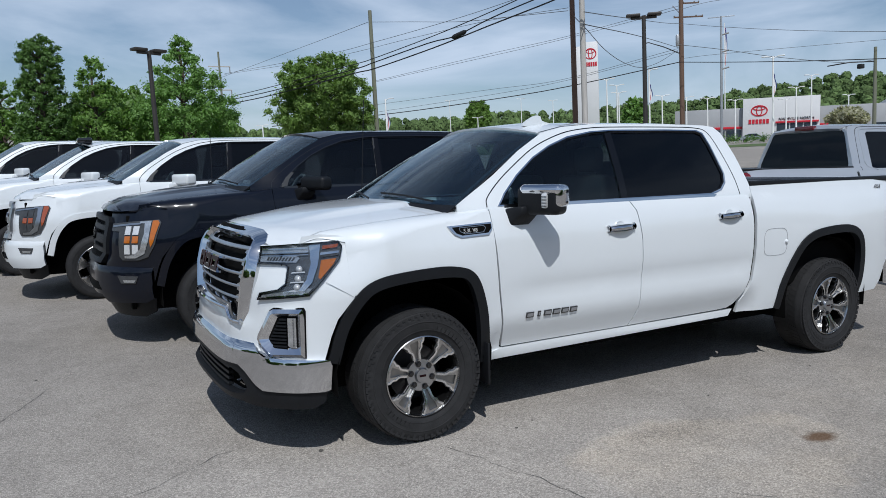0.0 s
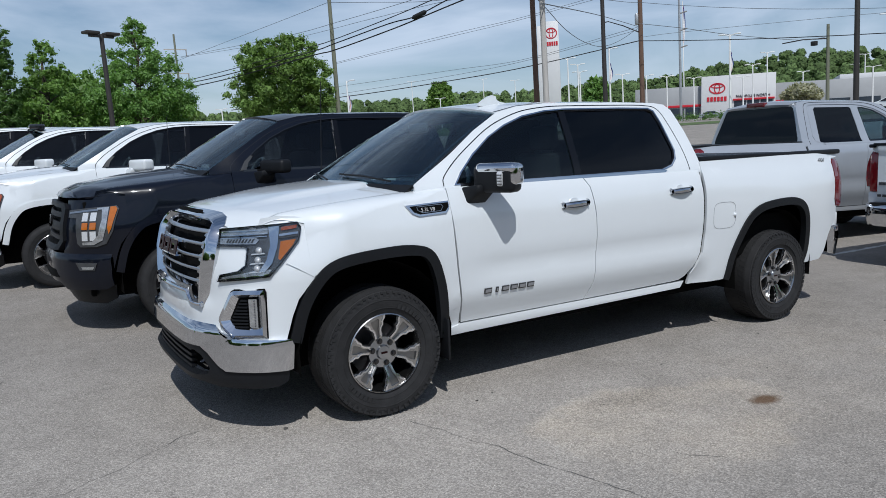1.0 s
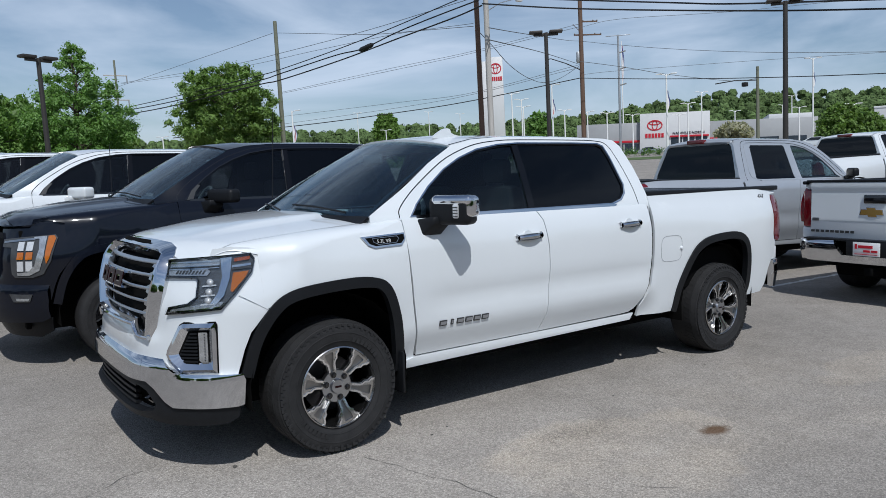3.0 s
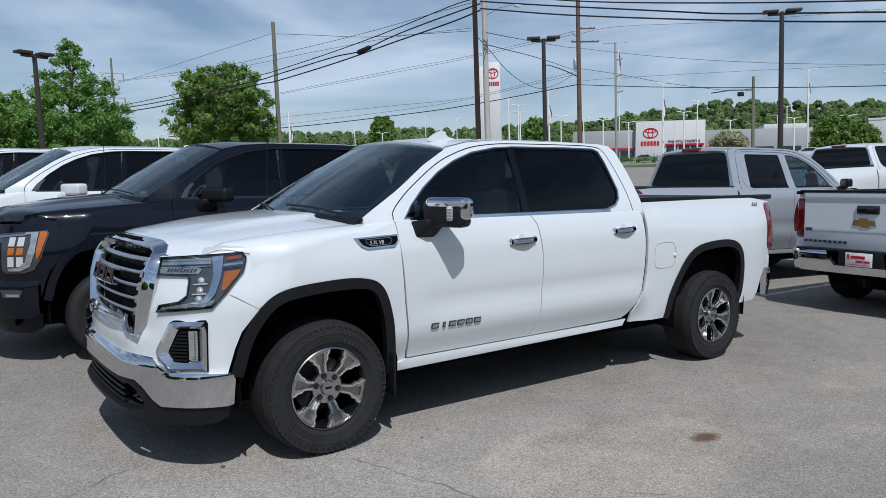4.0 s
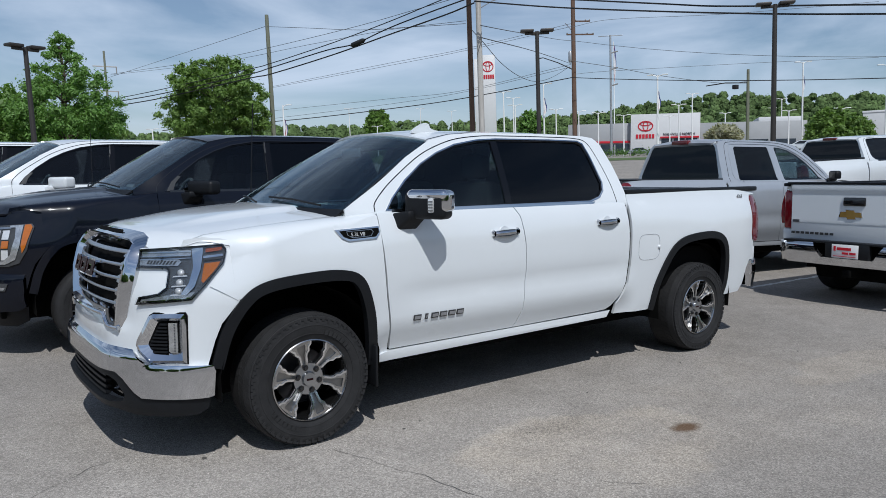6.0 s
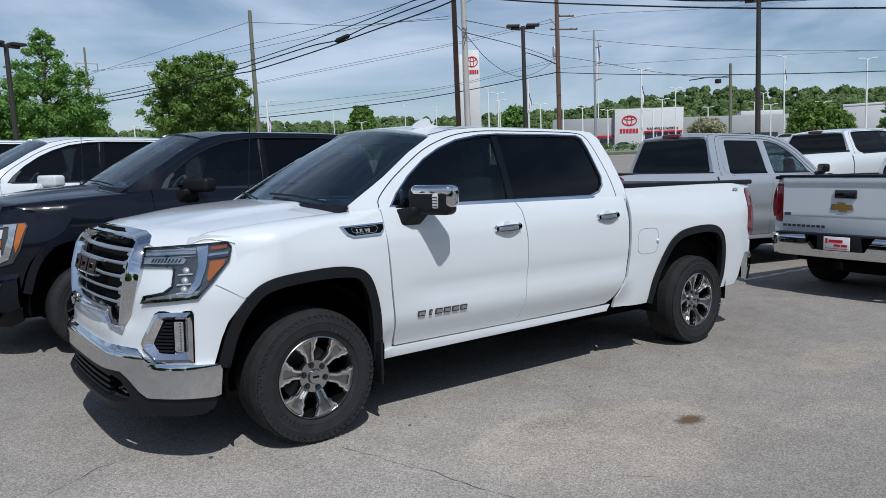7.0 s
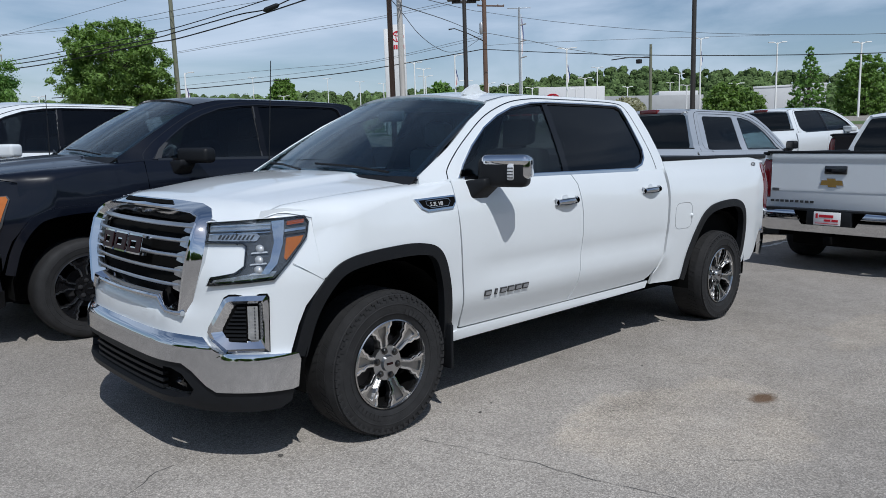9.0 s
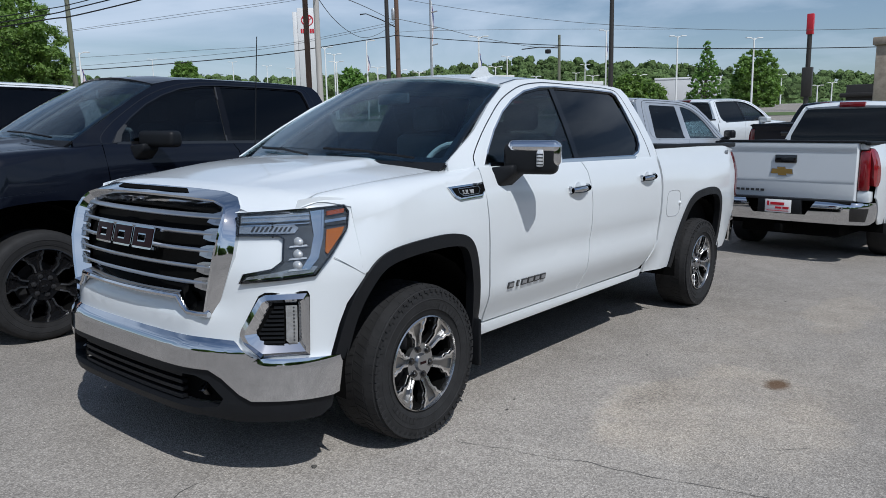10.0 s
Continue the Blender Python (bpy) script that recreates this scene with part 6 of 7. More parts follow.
RIDGE = [(-120, 430, 24), (0, 445, 24), (118, 429, 25), (178, 408, 31), (220, 387, 31), (250, 368, 34), (267, 356, 32), (301, 328, 35), (332, 297, 37), (347, 280, 41), (360, 262, 43), (378, 237, 46), (398, 202, 43), (412, 172, 41), (433, 110, 35), (442, 68, 33), (450, 0, 32), (440, -90, 30)]
ridge("wooded_ridge", RIDGE, 12, WOODS, 41, "green wooded hills along the horizon", 2.8, 3.3, 0.62, 44)
NEAR = [(-60, 260, 14), (60, 255, 15.5), (120, 235, 17), (150, 215, 17.5), (185, 190, 17), (210, 160, 17), (235, 120, 16.5), (250, 70, 15.5), (255, 10, 14.5), (250, -40, 14)]
ridge("tree_belt", NEAR, 3, WOODS, 42, "belt of green trees below the hills", 2.5, 3.0, 0.5, 46)
vs, fs = [], []
for x, y, z in RIDGE:
    vs += [(x * 1.02, y * 1.02, 0), (x * 1.02, y * 1.02, z - 4), (x * 0.70, y * 0.70, 6)]
for i in range(len(RIDGE) - 1):
    fs += [[3 * i, 3 * i + 3, 3 * i + 4, 3 * i + 1], [3 * i + 1, 3 * i + 4, 3 * i + 5, 3 * i + 2]]
tagged(raw("hill", vs, fs, WOODS), "hillside under the woods", "hill", kind="structure")

# road, verge and hedge beyond the lot
vs, fs = [], []


def strip(name, pts, width, dz, mat, label, category):
    vs, fs = [], []
    for i, p in enumerate(pts):
        a, b = Vector((*pts[max(i - 1, 0)], 0)), Vector((*pts[min(i + 1, len(pts) - 1)], 0))
        d = (b - a).normalized()
        n = Vector((-d.y, d.x, 0))
        for k in range(5):
            q = Vector((*p, 0)) + n * width * (k / 4 - 0.5)
            vs.append((q.x, q.y, rise(q.x, q.y) + dz))
    for i in range(len(pts) - 1):
        for k in range(4):
            fs.append([5 * i + k, 5 * i + 5 + k, 5 * i + 6 + k, 5 * i + k + 1])
    return tagged(raw(name, vs, fs, mat), label, category, kind="structure")


line = lambda a, b, n=24: [(a[0] + (b[0] - a[0]) * i / n, a[1] + (b[1] - a[1]) * i / n) for i in range(n + 1)]
strip("verge", line((88, -80), (88, 190)), 14, 0.04, GRASS, "mown grass verge beside the road", "grass")
strip("verge", line((40, -60), (40, 24)), 4, 0.04, GRASS, "mown grass verge at the edge of the lot", "grass")
strip("verge", line((-40, 47), (26, 47)), 14, 0.04, GRASS, "mown grass strip under the trees", "grass")
hedge = []
g = random.Random(8)
for i in range(60):
    f = i / 59
    hedge.append(((104 + 3 * g.random(), 100 - 42 * f, rise(104, 100 - 42 * f) + 0.5 + 0.5 * g.random()), 1.0))
tagged(leaves("hedge", hedge, LEAF_DARK, None, 0.16, 60, 9), "low clipped dark green hedge beyond the road", "hedge", kind="stuff")


# ---- masts and wires ----
def mast(name, label, category, top, r0, r1, mat, group=""):
    x, y, h = foot(top)
    t = thing(name, label, category, stand(x, y), group)
    tube("pole", [(0, 0, -0.3), (0, 0, h * 0.5), (0, 0, h)], [r0, (r0 + r1) / 2, r1], mat, t, seg=10)
    return t, h


def shoebox_lamp(top, turn):
    t, h = mast("parking_lamp", "dark bronze car park lamp with flat twin heads", "lamp post", top, 0.12, 0.09, BRONZE, "car park lamps")
    rot = pose(0, 0, 0, 0, 0, turn)
    box("arm", -0.55, 0.55, -0.05, 0.05, h - 0.14, h - 0.02, BRONZE, t, bevel=0.01, m=rot)
    for s in (-1, 1):
        box("lamp_head", s * 0.45 - 0.30, s * 0.45 + 0.30, -0.22, 0.22, h - 0.03, h + 0.09, BRONZE, t, bevel=0.04, m=rot)
    return t


shoebox_lamp((2.52, 28.99, 6.84), 25)
shoebox_lamp((21.8, 19.91, 8.08), -40)
shoebox_lamp((27.88, 12.07, 8.58), -50)
wp, h = mast("utility_pole", "weathered greenish wooden utility pole", "utility pole", (28.32, 65.01, 17.6), 0.24, 0.18, WOOD_GREEN, "utility poles")
bp_, h = mast("utility_pole", "dark brown wooden utility pole", "utility pole", (28.9, 33.9, 16.5), 0.19, 0.16, WOOD_BROWN, "utility poles")
gp, h = mast("utility_pole", "grey wooden utility pole with a street lamp arm", "utility pole", (28.2, 32.1, 16.8), 0.20, 0.16, WOOD_GREY, "utility poles")
q = Matrix.Translation((0, 0, h - 19.0))
tube("lamp_arm", [(0, 0, h - 4.7), (0.6, -0.72, h - 4.25), (1.25, -1.5, h - 4.1)], 0.03, GALV, gp, seg=6)
box("street_light", 1.15, 1.6, -1.75, -1.45, h - 4.3, h - 4.08, LAMP_WHITE, gp, bevel=0.08)
xp, h = mast("utility_pole", "brown utility pole with crossarms, insulators and a transformer", "utility pole", (83.82, 76.84, 32.2), 0.40, 0.32, WOOD_BROWN, "utility poles")
for z, w in ((h - 6.8, 1.45), (h - 8.8, 2.1)):
    box("crossarm", -w, w, -0.07, 0.07, z - 0.11, z + 0.11, WOOD_BROWN, xp, bevel=0.01, m=pose(0, 0, 0, 0, 3, -45))
    for s in (-1, -0.55, 0.55, 1):
        p = pose(0, 0, 0, 0, 3, -45) @ Vector((s * w * 0.95, 0, z + 0.16))
        tube("insulator", [p + Vector((0, 0, -0.12)), p, p + Vector((0, 0, 0.12))], [0.08, 0.14, 0.05], PORCELAIN, xp, seg=6)
tube("transformer", [(-0.40, 0.34, h - 13.0), (-0.40, 0.34, h - 12.8), (-0.40, 0.34, h - 11.5), (-0.40, 0.34, h - 11.3)], [0.2, 0.30, 0.30, 0.2], GALV, xp, seg=12)
tube("lamp_arm", [(0, 0, h - 14.2), (-1.6, 1.9, h - 12.9), (-3.1, 3.6, h - 12.0), (-3.7, 4.3, h - 12.1)], [0.09, 0.08, 0.07, 0.12], CABLE, xp, seg=6)
tube("brace", [(0, 0, h - 8.4), (-0.85, 0.85, h - 7.0)], 0.05, WOOD_BROWN, xp, seg=5)
sp, h = mast("utility_pole", "grey steel utility pole with insulators", "utility pole", (114.07, 95.21, 29.36), 0.28, 0.20, GALV, "utility poles")
box("crossarm", -2.4, 2.4, -0.07, 0.07, h - 0.2, h - 0.06, GALV, sp, bevel=0.01, m=pose(0, 0, 0, 0, 0, -45))
for k in range(3):
    tube("insulator", [(0.1, -0.1, h - 3.5 - 3.2 * k), (1.0, -1.0, h - 3.2 - 3.2 * k)], 0.13, PORCELAIN, sp, seg=6)
tp, h = mast("utility_pole", "thin wooden pole with a small hanging street light", "utility pole", (112.17, 64.08, 18.79), 0.30, 0.22, WOOD_GREEN, "utility poles")
tube("lamp_arm", [(0, 0, h - 2.2), (-2.1, 2.8, h - 2.0), (-4.0, 5.2, h - 2.3)], 0.09, CABLE, tp, seg=6)
box("lamp_head", -1.5, -0.7, 1.2, 2.0, h - 3.1, h - 2.4, CABLE, tp, bevel=0.1)
lp_, h = mast("utility_pole", "far wooden utility pole with two crossarms", "utility pole", (20.83, 100.7, 18.4), 0.17, 0.13, WOOD_GREEN, "utility poles")
for z in (h - 2.0, h - 5.2):
    box("crossarm", -1.5, 1.5, -0.06, 0.06, z - 0.07, z + 0.07, WOOD_GREY, lp_, bevel=0.01, m=pose(0, 0, 0, 0, 0, 0))
    tube("insulator", [(1.4, 0, z), (1.4, 0, z - 0.9)], 0.07, PORCELAIN, lp_, seg=6)
rp, h = mast("sign_mast", "black sign mast topped with a red box", "sign", (104.39, 21.92, 17.03), 0.32, 0.30, BRONZE)
box("red_box", -0.35, 0.35, -0.40, 0.40, h - 2.4, h + 0.2, RED_SIGN, rp, bevel=0.04)
box("black_panel", -0.4, 0.4, -0.62, 0.62, h - 10.4, h - 6.6, BRONZE, rp, bevel=0.05)


def wire(pts, rad, mat, label, sag=0.0):
    fine = curve(pts, 8) if len(pts) > 2 else [tuple(np.array(pts[0]) * (1 - i / 12) + np.array(pts[1]) * i / 12 - np.array([0, 0, sag * 4 * (i / 12) * (1 - i / 12)])) for i in range(13)]
    return tagged(tube("overhead_wire", fine, rad, mat, None, seg=5), label, "wire", "overhead wires")


THICK = "thick black overhead cable strung between poles"
THIN = "thin weathered overhead wire"
wire([(16.2, 75.9, 9.4), (18.6, 67.5, 9.6), (22.1, 55.1, 10.2), (23, 52.1, 10.5), (24.6, 45.6, 11.1), (25.3, 42.6, 11.2), (26, 39.1, 11.8), (26.6, 35.8, 12.2), (27.3, 31.2, 12.6)], 0.045, CABLE, THICK)
wire([(16.2, 76, 9), (18.6, 67.5, 9.2), (22.2, 55.2, 9.9), (23, 52.2, 10), (24.8, 45.1, 10.7), (26.1, 39.1, 11.4), (27, 33.8, 11.9), (27.3, 31.2, 12.2)], 0.05, CABLE, THICK)
wire([(16.2, 75.9, 9.7), (18.6, 67.4, 10), (22.1, 54.9, 10.6), (22.9, 51.9, 10.8), (24.6, 44.7, 11.5), (25.9, 38.8, 12.2), (26.7, 33.5, 12.8), (27, 31.3, 12.9)], 0.035, CABLE, THICK)
wire([(27.2, 31.1, 12.7), (29.2, 27.8, 12.1), (32.2, 20.8, 10.8), (33.1, 17.6, 10.2), (34, 10.7, 9.1), (33.5, 4, 7.8)], 0.045, CABLE, THICK)
wire([(27.3, 31.2, 12.3), (29.9, 26.6, 11.4), (32.2, 20.8, 10.4), (33.6, 15.5, 9.5), (34.1, 10.7, 8.7), (33.6, 4, 7.5)], 0.045, CABLE, THICK)
wire([(27.1, 31.1, 13.2), (30.2, 25.5, 12), (32.8, 18.1, 10.8), (33.9, 10.7, 9.6), (33.4, 4, 8.4)], 0.04, CABLE, THICK)
wire([(33.4, 120.2, 9.5), (51, 108, 11.1), (62.9, 97.2, 12.6), (71, 88.1, 13.9), (80.8, 73.9, 16.28)], 0.07, CABLE, THICK)
wire([(80.8, 73.9, 16.28), (96.12, 8.97, 11.46)], 0.055, CABLE, THICK, 0.93)
wire([(80.2, 73.4, 21.61), (95.89, 9.11, 13.5)], 0.03, CABLE_THIN, THIN, 1.91)
wire([(80.5, 73.7, 18.7), (87.6, 71.3, 18), (95.1, 68.6, 17), (105.4, 64.4, 16.1), (109.6, 62.5, 16.5)], 0.04, CABLE_THIN, THIN)
wire([(27.8, 31.3, 10.2), (48.9, 48.3, 13.6), (80.5, 73.8, 18.3)], 0.035, CABLE_THIN, THIN)
wire([(31.8, 37.4, 12.3), (35.9, 40.6, 12), (41.2, 44.6, 11.4), (47.7, 49.4, 11.3), (55.7, 55.4, 12), (66, 63.1, 14.1), (80.5, 73.8, 18)], 0.03, CABLE_THIN, THIN)
wire([(27.8, 31.2, 10.9), (37.7, 39.3, 12.9), (65.2, 61.3, 18.4), (80.2, 73.4, 21.6)], 0.03, CABLE_THIN, THIN)
wire([(27.8, 63.7, 16.2), (28.9, 57.1, 15.1), (30.1, 49.9, 13.9), (31, 43.6, 13.2), (31.6, 37.5, 12.5)], 0.022, CABLE_THIN, THIN)
wire([(23.2, 111.7, 16.2), (25.2, 90, 16.2), (26.7, 74.1, 16.2), (27.6, 63.8, 16.2)], 0.022, CABLE_THIN, THIN)
wire([(21.8, 101.8, 15.6), (26.5, 73.8, 14.4), (28.3, 63.1, 14.3), (30.1, 50.8, 14.3), (31, 42.8, 14.4), (31.4, 37.2, 14.4)], 0.022, CABLE_THIN, THIN)
wire([(21.8, 101.8, 15.5), (26.5, 73.8, 14), (29.1, 57.5, 13.7), (30.7, 46.4, 13.4), (31.6, 37.5, 12.7)], 0.018, CABLE_THIN, THIN)
wire([(53.6, 122.8, 18.1), (66.6, 102.8, 20.9), (73, 90.6, 22.1), (79.8, 73.1, 24)], 0.03, CABLE_THIN, THIN)
wire([(53.6, 122.8, 17.9), (66.6, 102.9, 20.5), (73, 90.7, 21.8), (79.9, 73.1, 23.6)], 0.03, CABLE_THIN, THIN)
wire([(53.7, 123.2, 13.8), (67, 103.5, 15), (73.5, 91.3, 15.6), (80.5, 73.8, 18.2)], 0.03, CABLE_THIN, THIN)
wire([(53.7, 123.3, 12.4), (67, 103.6, 14.1), (73.8, 90.8, 15.4), (80.5, 73.9, 17.8)], 0.03, CABLE_THIN, THIN)
wire([(79.9, 73.1, 23.5), (86.2, 70.3, 24.9), (102.7, 62, 26.2), (124.4, 49.5, 28.5)], 0.03, CABLE_THIN, THIN)
wire([(91.5, 84.1, 18.7), (96.7, 80, 19.2), (112.8, 65, 19.9), (125.8, 49.7, 20)], 0.03, CABLE_THIN, THIN)
sc = tagged(tube("cable_splice", [(25.27, 43.0, 11.13), (25.31, 42.8, 11.16), (25.53, 41.7, 11.33), (25.57, 41.5, 11.37)], [0.07, 0.17, 0.17, 0.07], CABLE, None, seg=10), "black splice case hanging on an overhead cable", "splice case")

# white lamp posts of the dealership
LAMPS = [(86.5, 62.6, 15.8, 1), (127.9, 63.1, 21.2, 1), (135.8, 91.1, 18.8, 0), (122.7, 85, 15.3, 0), (160, 98.6, 16.3, 0), (187.4, 99.6, 21.3, 0), (224.2, 122.9, 22.5, 0), (116.3, 93.4, 13.6, 0), (113, 97.2, 14.2, 0), (110.4, 100.1, 14.6, 0)]
LAMPS += [(106.2, 102.4, 15, 0), (84.8, 84.1, 16.7, 1), (97.6, 105.8, 17.1, 0), (86.7, 96.3, 16.7, 0), (137.5, 178.6, 21.8, 0), (133, 189.2, 23.2, 0), (116.1, 205.3, 23.7, 0), (48.4, 106.2, 13.2, 1), (98.4, 159, 14.7, 0), (41.4, 156, 12, 0)]
LAMPS += [(125.6, 55, 12.4, 0), (122.6, 47, 18.3, 0), (119.4, 33.4, 16.6, 0), (95.3, 102.7, 15.3, 0), (130.2, 92.6, 14, 0), (149.4, 77, 14.8, 0), (125.9, 153, 18.9, 0), (181.6, 45.4, 15.5, 0), (185.7, 38.5, 13, 0), (190.6, 36.5, 13.8, 0)]
FLAG_R, FLAG_W, FLAG_B = material("flag_red", (0.45, 0.03, 0.04), 0.8), material("flag_white", (0.7, 0.7, 0.7), 0.8), material("flag_blue", (0.03, 0.05, 0.18), 0.8)


def flag(t, h, w, l, seed):
    """A limp flag in folds."""
    f = new("flag")
    f.parent = t
    f["label"] = "limp red, white and blue flag"
    g = random.Random(seed)
    for k, mt in enumerate((FLAG_W, FLAG_B, FLAG_R, FLAG_W, FLAG_B)):
        vs, fs = [], []
        for i in range(9):
            z = h - l * i / 8
            for j in range(2):
                u = (k + j) / 5
                vs.append((0.14 + w * u * (0.55 + 0.4 * math.sin(i * 0.5)), 0.10 * math.sin(u * 9 + i * 0.6), z - 0.9 * u))
        for i in range(8):
            fs.append([2 * i, 2 * i + 1, 2 * i + 3, 2 * i + 2])
        raw("stripe", vs, fs, mt, f)


for i, (x, y, z, fl) in enumerate(LAMPS):
    t, h = mast("lamp_post", "slim white lamp post with twin flat heads" + (" and a limp flag" if fl else ""), "lamp post", (x, y, z), 0.17, 0.11, LAMP_WHITE, "white lamp posts")
    r = pose(0, 0, 0, 0, 0, -52 + (i * 37) % 25)
    for s in ((1,) if i in (11, 17) else (-1, 1)):
        tube("arm", [r @ Vector((0, 0, h - 0.35)), r @ Vector((s * 0.35, 0, h - 0.08)), r @ Vector((s * 0.9, 0, h))], 0.06, LAMP_WHITE, t, seg=6)
        box("lamp_head", min(s * 0.6, s * 1.45), max(s * 0.6, s * 1.45), -0.2, 0.2, h - 0.06, h + 0.08, LAMP_WHITE, t, bevel=0.03, m=r)
    if fl:
        flag(t, h - 2.0, 0.55, 2.4, i)
ft, h = mast("flagpole", "tall white flagpole with a limp striped flag", "flagpole", (151.1, 126.0, 36.4), 0.16, 0.10, LAMP_WHITE)
flag(ft, h - 0.8, 0.8, 9.0, 50)

# pylon sign
px, py, ph = foot((90.35, 105.39, 24.69))
pyl = thing("pylon_sign", "tall white dealership pylon sign with a red emblem", "sign", stand(px, py, None, -42) @ Matrix.Diagonal((1.4, 1.4, 1, 1)))
box("tower", -1.15, 1.15, -0.35, 0.35, 0, ph, CLAD_LIGHT, pyl, bevel=0.06)
box("tower_wing", -1.75, -1.17, -0.25, 0.25, 0, ph - 0.7, CLAD_LIGHT, pyl, bevel=0.04)


def oval(parent, cx, cz, y, w, hgt, mat, t):
    def ring(a, b, ox, oz, k):
        o = [(ox + a * math.cos(q), oz + b * math.sin(q)) for q in np.linspace(0, 2 * math.pi, 40, endpoint=False)]
        i = [(ox + (a - k) * math.cos(q), oz + (b - k) * math.sin(q)) for q in np.linspace(0, 2 * math.pi, 40, endpoint=False)]
        sheet("emblem_ring", [o, i], lambda u, v: (u, y, v), parent, mat, cut=0, thick=0.06, off=0.03, centre=(cx, y + 5, cz))
    ring(w, hgt, cx, cz, t)
    ring(w * 0.38, hgt * 0.92, cx, cz, t * 0.8)
    ring(w * 0.75, hgt * 0.40, cx, cz + hgt * 0.45, t * 0.8)


oval(pyl, 0.15, ph - 2.2, -0.36, 0.80, 1.02, RED_SIGN, 0.14)
for k in range(6):
    box("name_bar", -0.75 + 0.30 * k, -0.52 + 0.30 * k, -0.40, -0.35, ph - 4.5, ph - 3.75, RED_SIGN, pyl, bevel=0)

# dealership building
A, B = Vector((133.81, 105.82, 0)), Vector((142.77, 93.71, 0))
ax = (B - A).normalized()
yaw = math.degrees(math.atan2(ax.y, ax.x))
bld = thing("dealership_building", "low grey dealership building with a white portal and red stripe", "building", Matrix.Translation((A.x, A.y, 3.9)) @ pose(0, 0, 0, 0, 0, yaw) @ Matrix.Diagonal((1.26, 1.26, 1.26, 1)))
L = (B - A).length / 1.26
T = 8.9
box("wall", -11.5, -0.05, 1.2, 26, 0, T - 1.3, CLAD, bld, bevel=0.05)
box("portal", 0, L, 0, 1.6, 0, T + 0.15, CLAD_LIGHT, bld, bevel=0.05)
box("wall", L + 0.05, L + 17.5, 1.5, 30, 0, T - 1.6, CLAD, bld, bevel=0.05)
box("roof_block", L + 10, L + 17, 4, 14, T - 1.6, T - 0.7, CLAD_LIGHT, bld, bevel=0.05)
box("red_stripe", -11.5, -0.05, 1.0, 1.18, 4.0, 4.4, RED_SIGN, bld, bevel=0.02)
box("red_stripe", L + 0.05, L + 5.0, 1.3, 1.48, 4.0, 4.4, RED_SIGN, bld, bevel=0.02)
GLAZE = material("dark_glazing", (0.02, 0.025, 0.03), 0.08, coat=0.5)
for k in range(4):
    box("window", -10.8 + 2.7 * k, -8.4 + 2.7 * k, 1.1, 1.25, 0.6, 3.8, GLAZE, bld, bevel=0.02)
for k in range(3):
    box("window", 5.4 + 2.1 * k, 7.3 + 2.1 * k, -0.06, 0.1, 0.6, 4.6, GLAZE, bld, bevel=0.02)
    box("window", L + 3.6 + 4.4 * k, L + 7.0 + 4.4 * k, 1.4, 1.55, 0.8, 4.2, GLAZE, bld, bevel=0.02)
box("canopy_stripe", 5.2, 11.8, -0.3, 0.05, 4.65, 4.95, RED_SIGN, bld, bevel=0.02)
oval(bld, 2.6, T - 2.0, -0.04, 1.35, 0.95, RED_SIGN, 0.2)
for k in range(6):
    box("name_bar", 0.95 + 0.56 * k, 1.36 + 0.56 * k, -0.10, 0.01, T - 4.2, T - 3.45, RED_SIGN, bld, bevel=0)
words("sign_letters", "NASHVILLE NORTH", 0.62, NAVY, pose(8.4, -0.06, T - 3.55, 90, 0, 0), bld, 0.05, "dark sign lettering on white wall")
b2 = thing("warehouse", "low white flat-roofed building behind trees", "building", stand(165, 62, 5.0, -70))
box("wall", -6, 8, -5, 5, 0, 9.0, CLAD_LIGHT, b2, bevel=0.05)
box("roof_edge", -6.1, 8.1, -5.1, 5.1, 9.0, 9.4, WHITE_FLAT, b2, bevel=0.03)
b3 = thing("stone_tower", "brown field-stone entrance tower of a low building", "building", stand(42.6, 2.25, 0.95))
box("tower_wall", -1.2, 1.2, -1.6, 1.6, 0, 5.2, STONE, b3, bevel=0.05)
box("tower_cap", -1.35, 1.35, -1.75, 1.75, 5.2, 5.6, STONE, b3, bevel=0.05)
box("low_wing", 6, 16, -6, 4.2, 0, 3.5, BRONZE, b3, bevel=0.05)
box("wing_roof", 5.7, 16.5, -6.5, 4.5, 2.75, 3.0, BRONZE, b3, bevel=0.05)

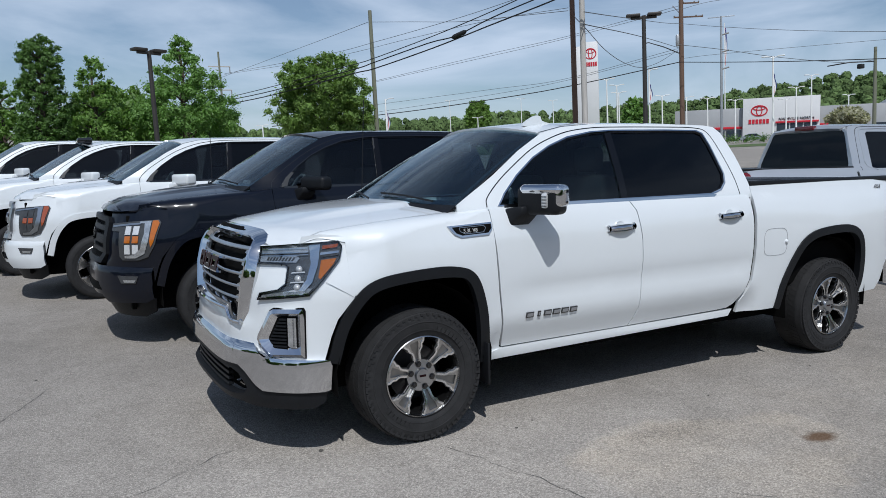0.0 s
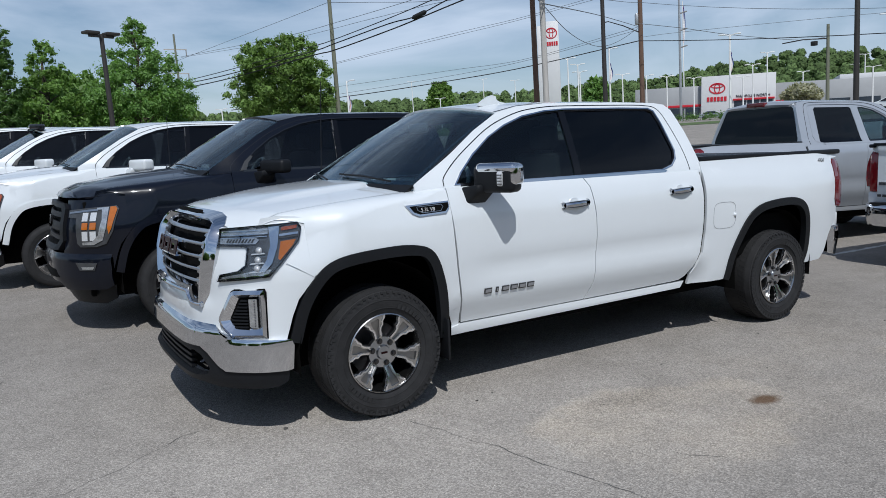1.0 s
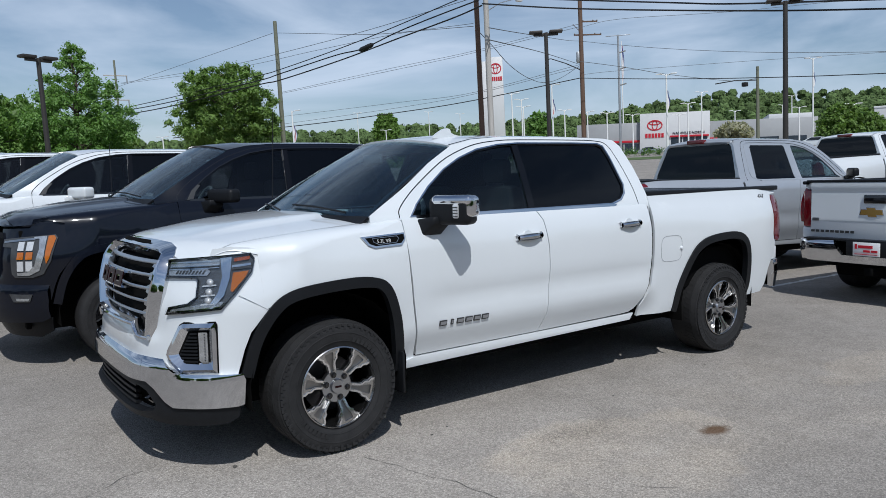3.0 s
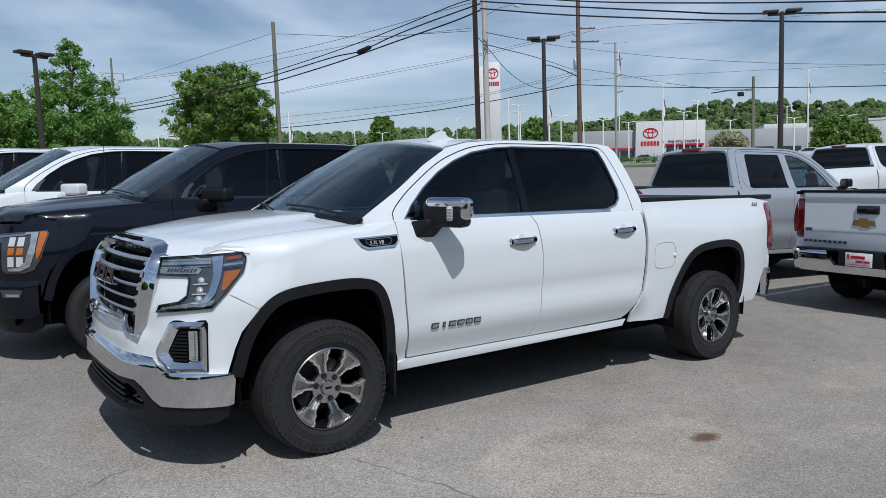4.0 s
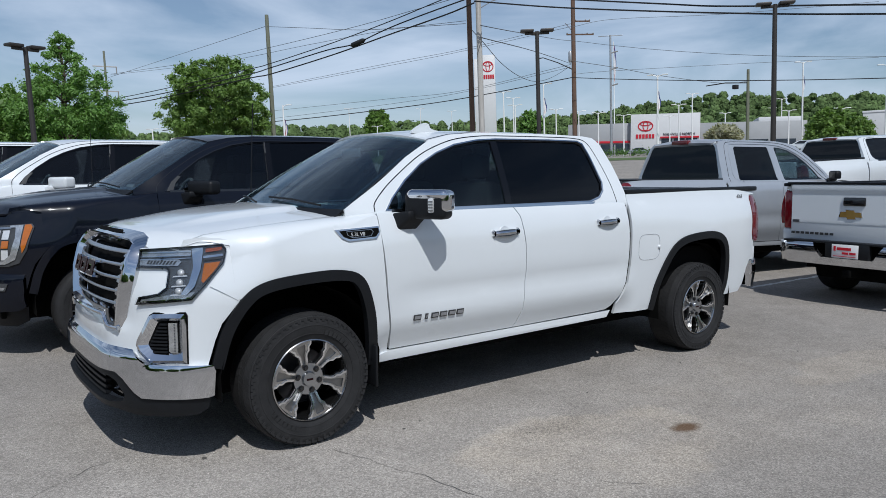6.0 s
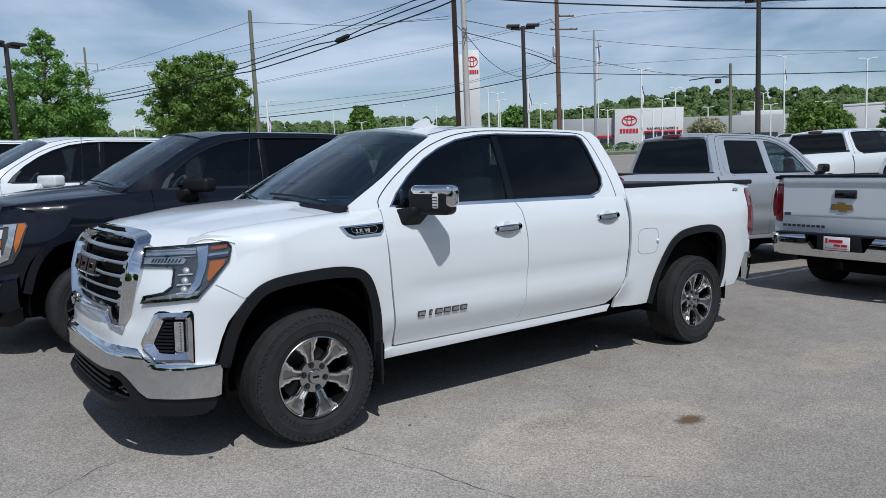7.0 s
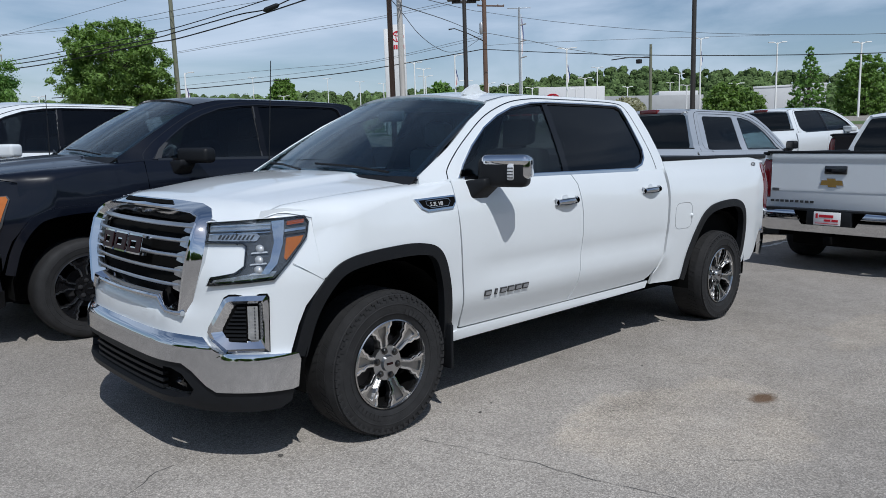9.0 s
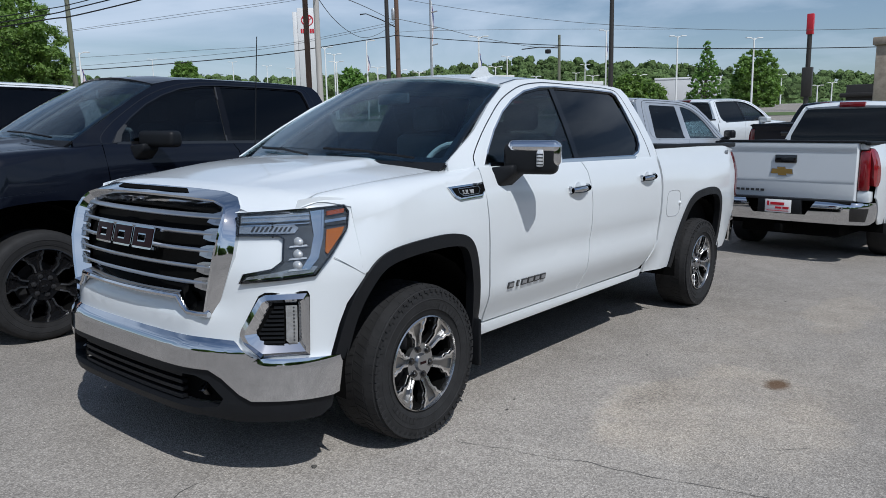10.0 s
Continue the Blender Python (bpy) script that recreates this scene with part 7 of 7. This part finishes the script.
# more parked vehicles beyond the back row
for x, y, rot, lab in ((20.6, 3.80, 168, "white crew-cab pickup truck parked further back"), ):
    o = copy_thing(ford_white, pose(x, y, rise(x, y) - 0.03, 0, 2.7, rot) @ Matrix.Diagonal((1.1, 1.1, 1.05, 1)))
    tagged(o, lab, "pickup truck", "far pickups")
    for ob in o.children_recursive:
        if ob.type == "MESH" and "mirror" in ob.parent.name:
            ob.data = ob.data.copy()
            ob.data.materials[0] = PLASTIC
o = copy_thing(ford, pose(21.2, 0.5, rise(21.2, 0.5) - 0.03, 0, 2.7, 168))
tagged(o, "black pickup truck parked further back", "pickup truck", "far pickups")


def small_car(label, m, paint):
    c = thing("car", label, "car", m, "far cars")
    prof = [(-2.2, 0.45), (-2.25, 0.75), (-2.1, 0.92), (-1.2, 1.02), (-0.5, 1.5), (0.9, 1.52), (1.75, 1.1), (2.2, 1.0), (2.25, 0.5), (1.9, 0.35), (-1.9, 0.35)]
    gl = [(-1.0, 1.04), (-0.42, 1.44), (0.85, 1.46), (1.5, 1.1)]
    for s in (-1, 1):
        sheet("body_side", [prof], lambda x, z: (x, s * (0.88 - 0.25 * max(z - 0.95, 0)), z), c, paint, cut=0, thick=0.05, centre=(0, 0, 0.7))
        sheet("side_window", [gl], lambda x, z: (x, s * (0.885 - 0.25 * max(z - 0.95, 0)), z), c, TRIM, cut=0, thick=0.02, centre=(0, 0, 0.7))
        for x in (-1.4, 1.4):
            lathe("wheel", [(0.34, -0.1), (0.34, 0.1), (0.22, 0.11), (0.0, 0.09)], 20, RUBBER, c, centre=(x, s * 0.8, 0.34), side=s)
    top = [p for p in prof if p[1] > 0.7]
    vs, fs = [], []
    for x, z in top:
        w = 0.88 - 0.25 * max(z - 0.95, 0)
        vs += [(x, -w, z), (x, w, z)]
    for i in range(len(top) - 1):
        fs.append([2 * i, 2 * i + 1, 2 * i + 3, 2 * i + 2])
    raw("top", vs, fs, paint, c)
    return c


for x, y, a, pm, lab in ((105.0, 50.0, 100, WHITE, "white car parked far off by the road"), (108, 43.0, 95, SILVER, "silver car parked far off by the road"), (100, 33.5, 95, WHITE, "white van-like car parked far off"), (110, 84, 130, GREY_PAINT, "grey car parked beside the dealership hedge")):
    small_car(lab, stand(x, y, None, a), pm)
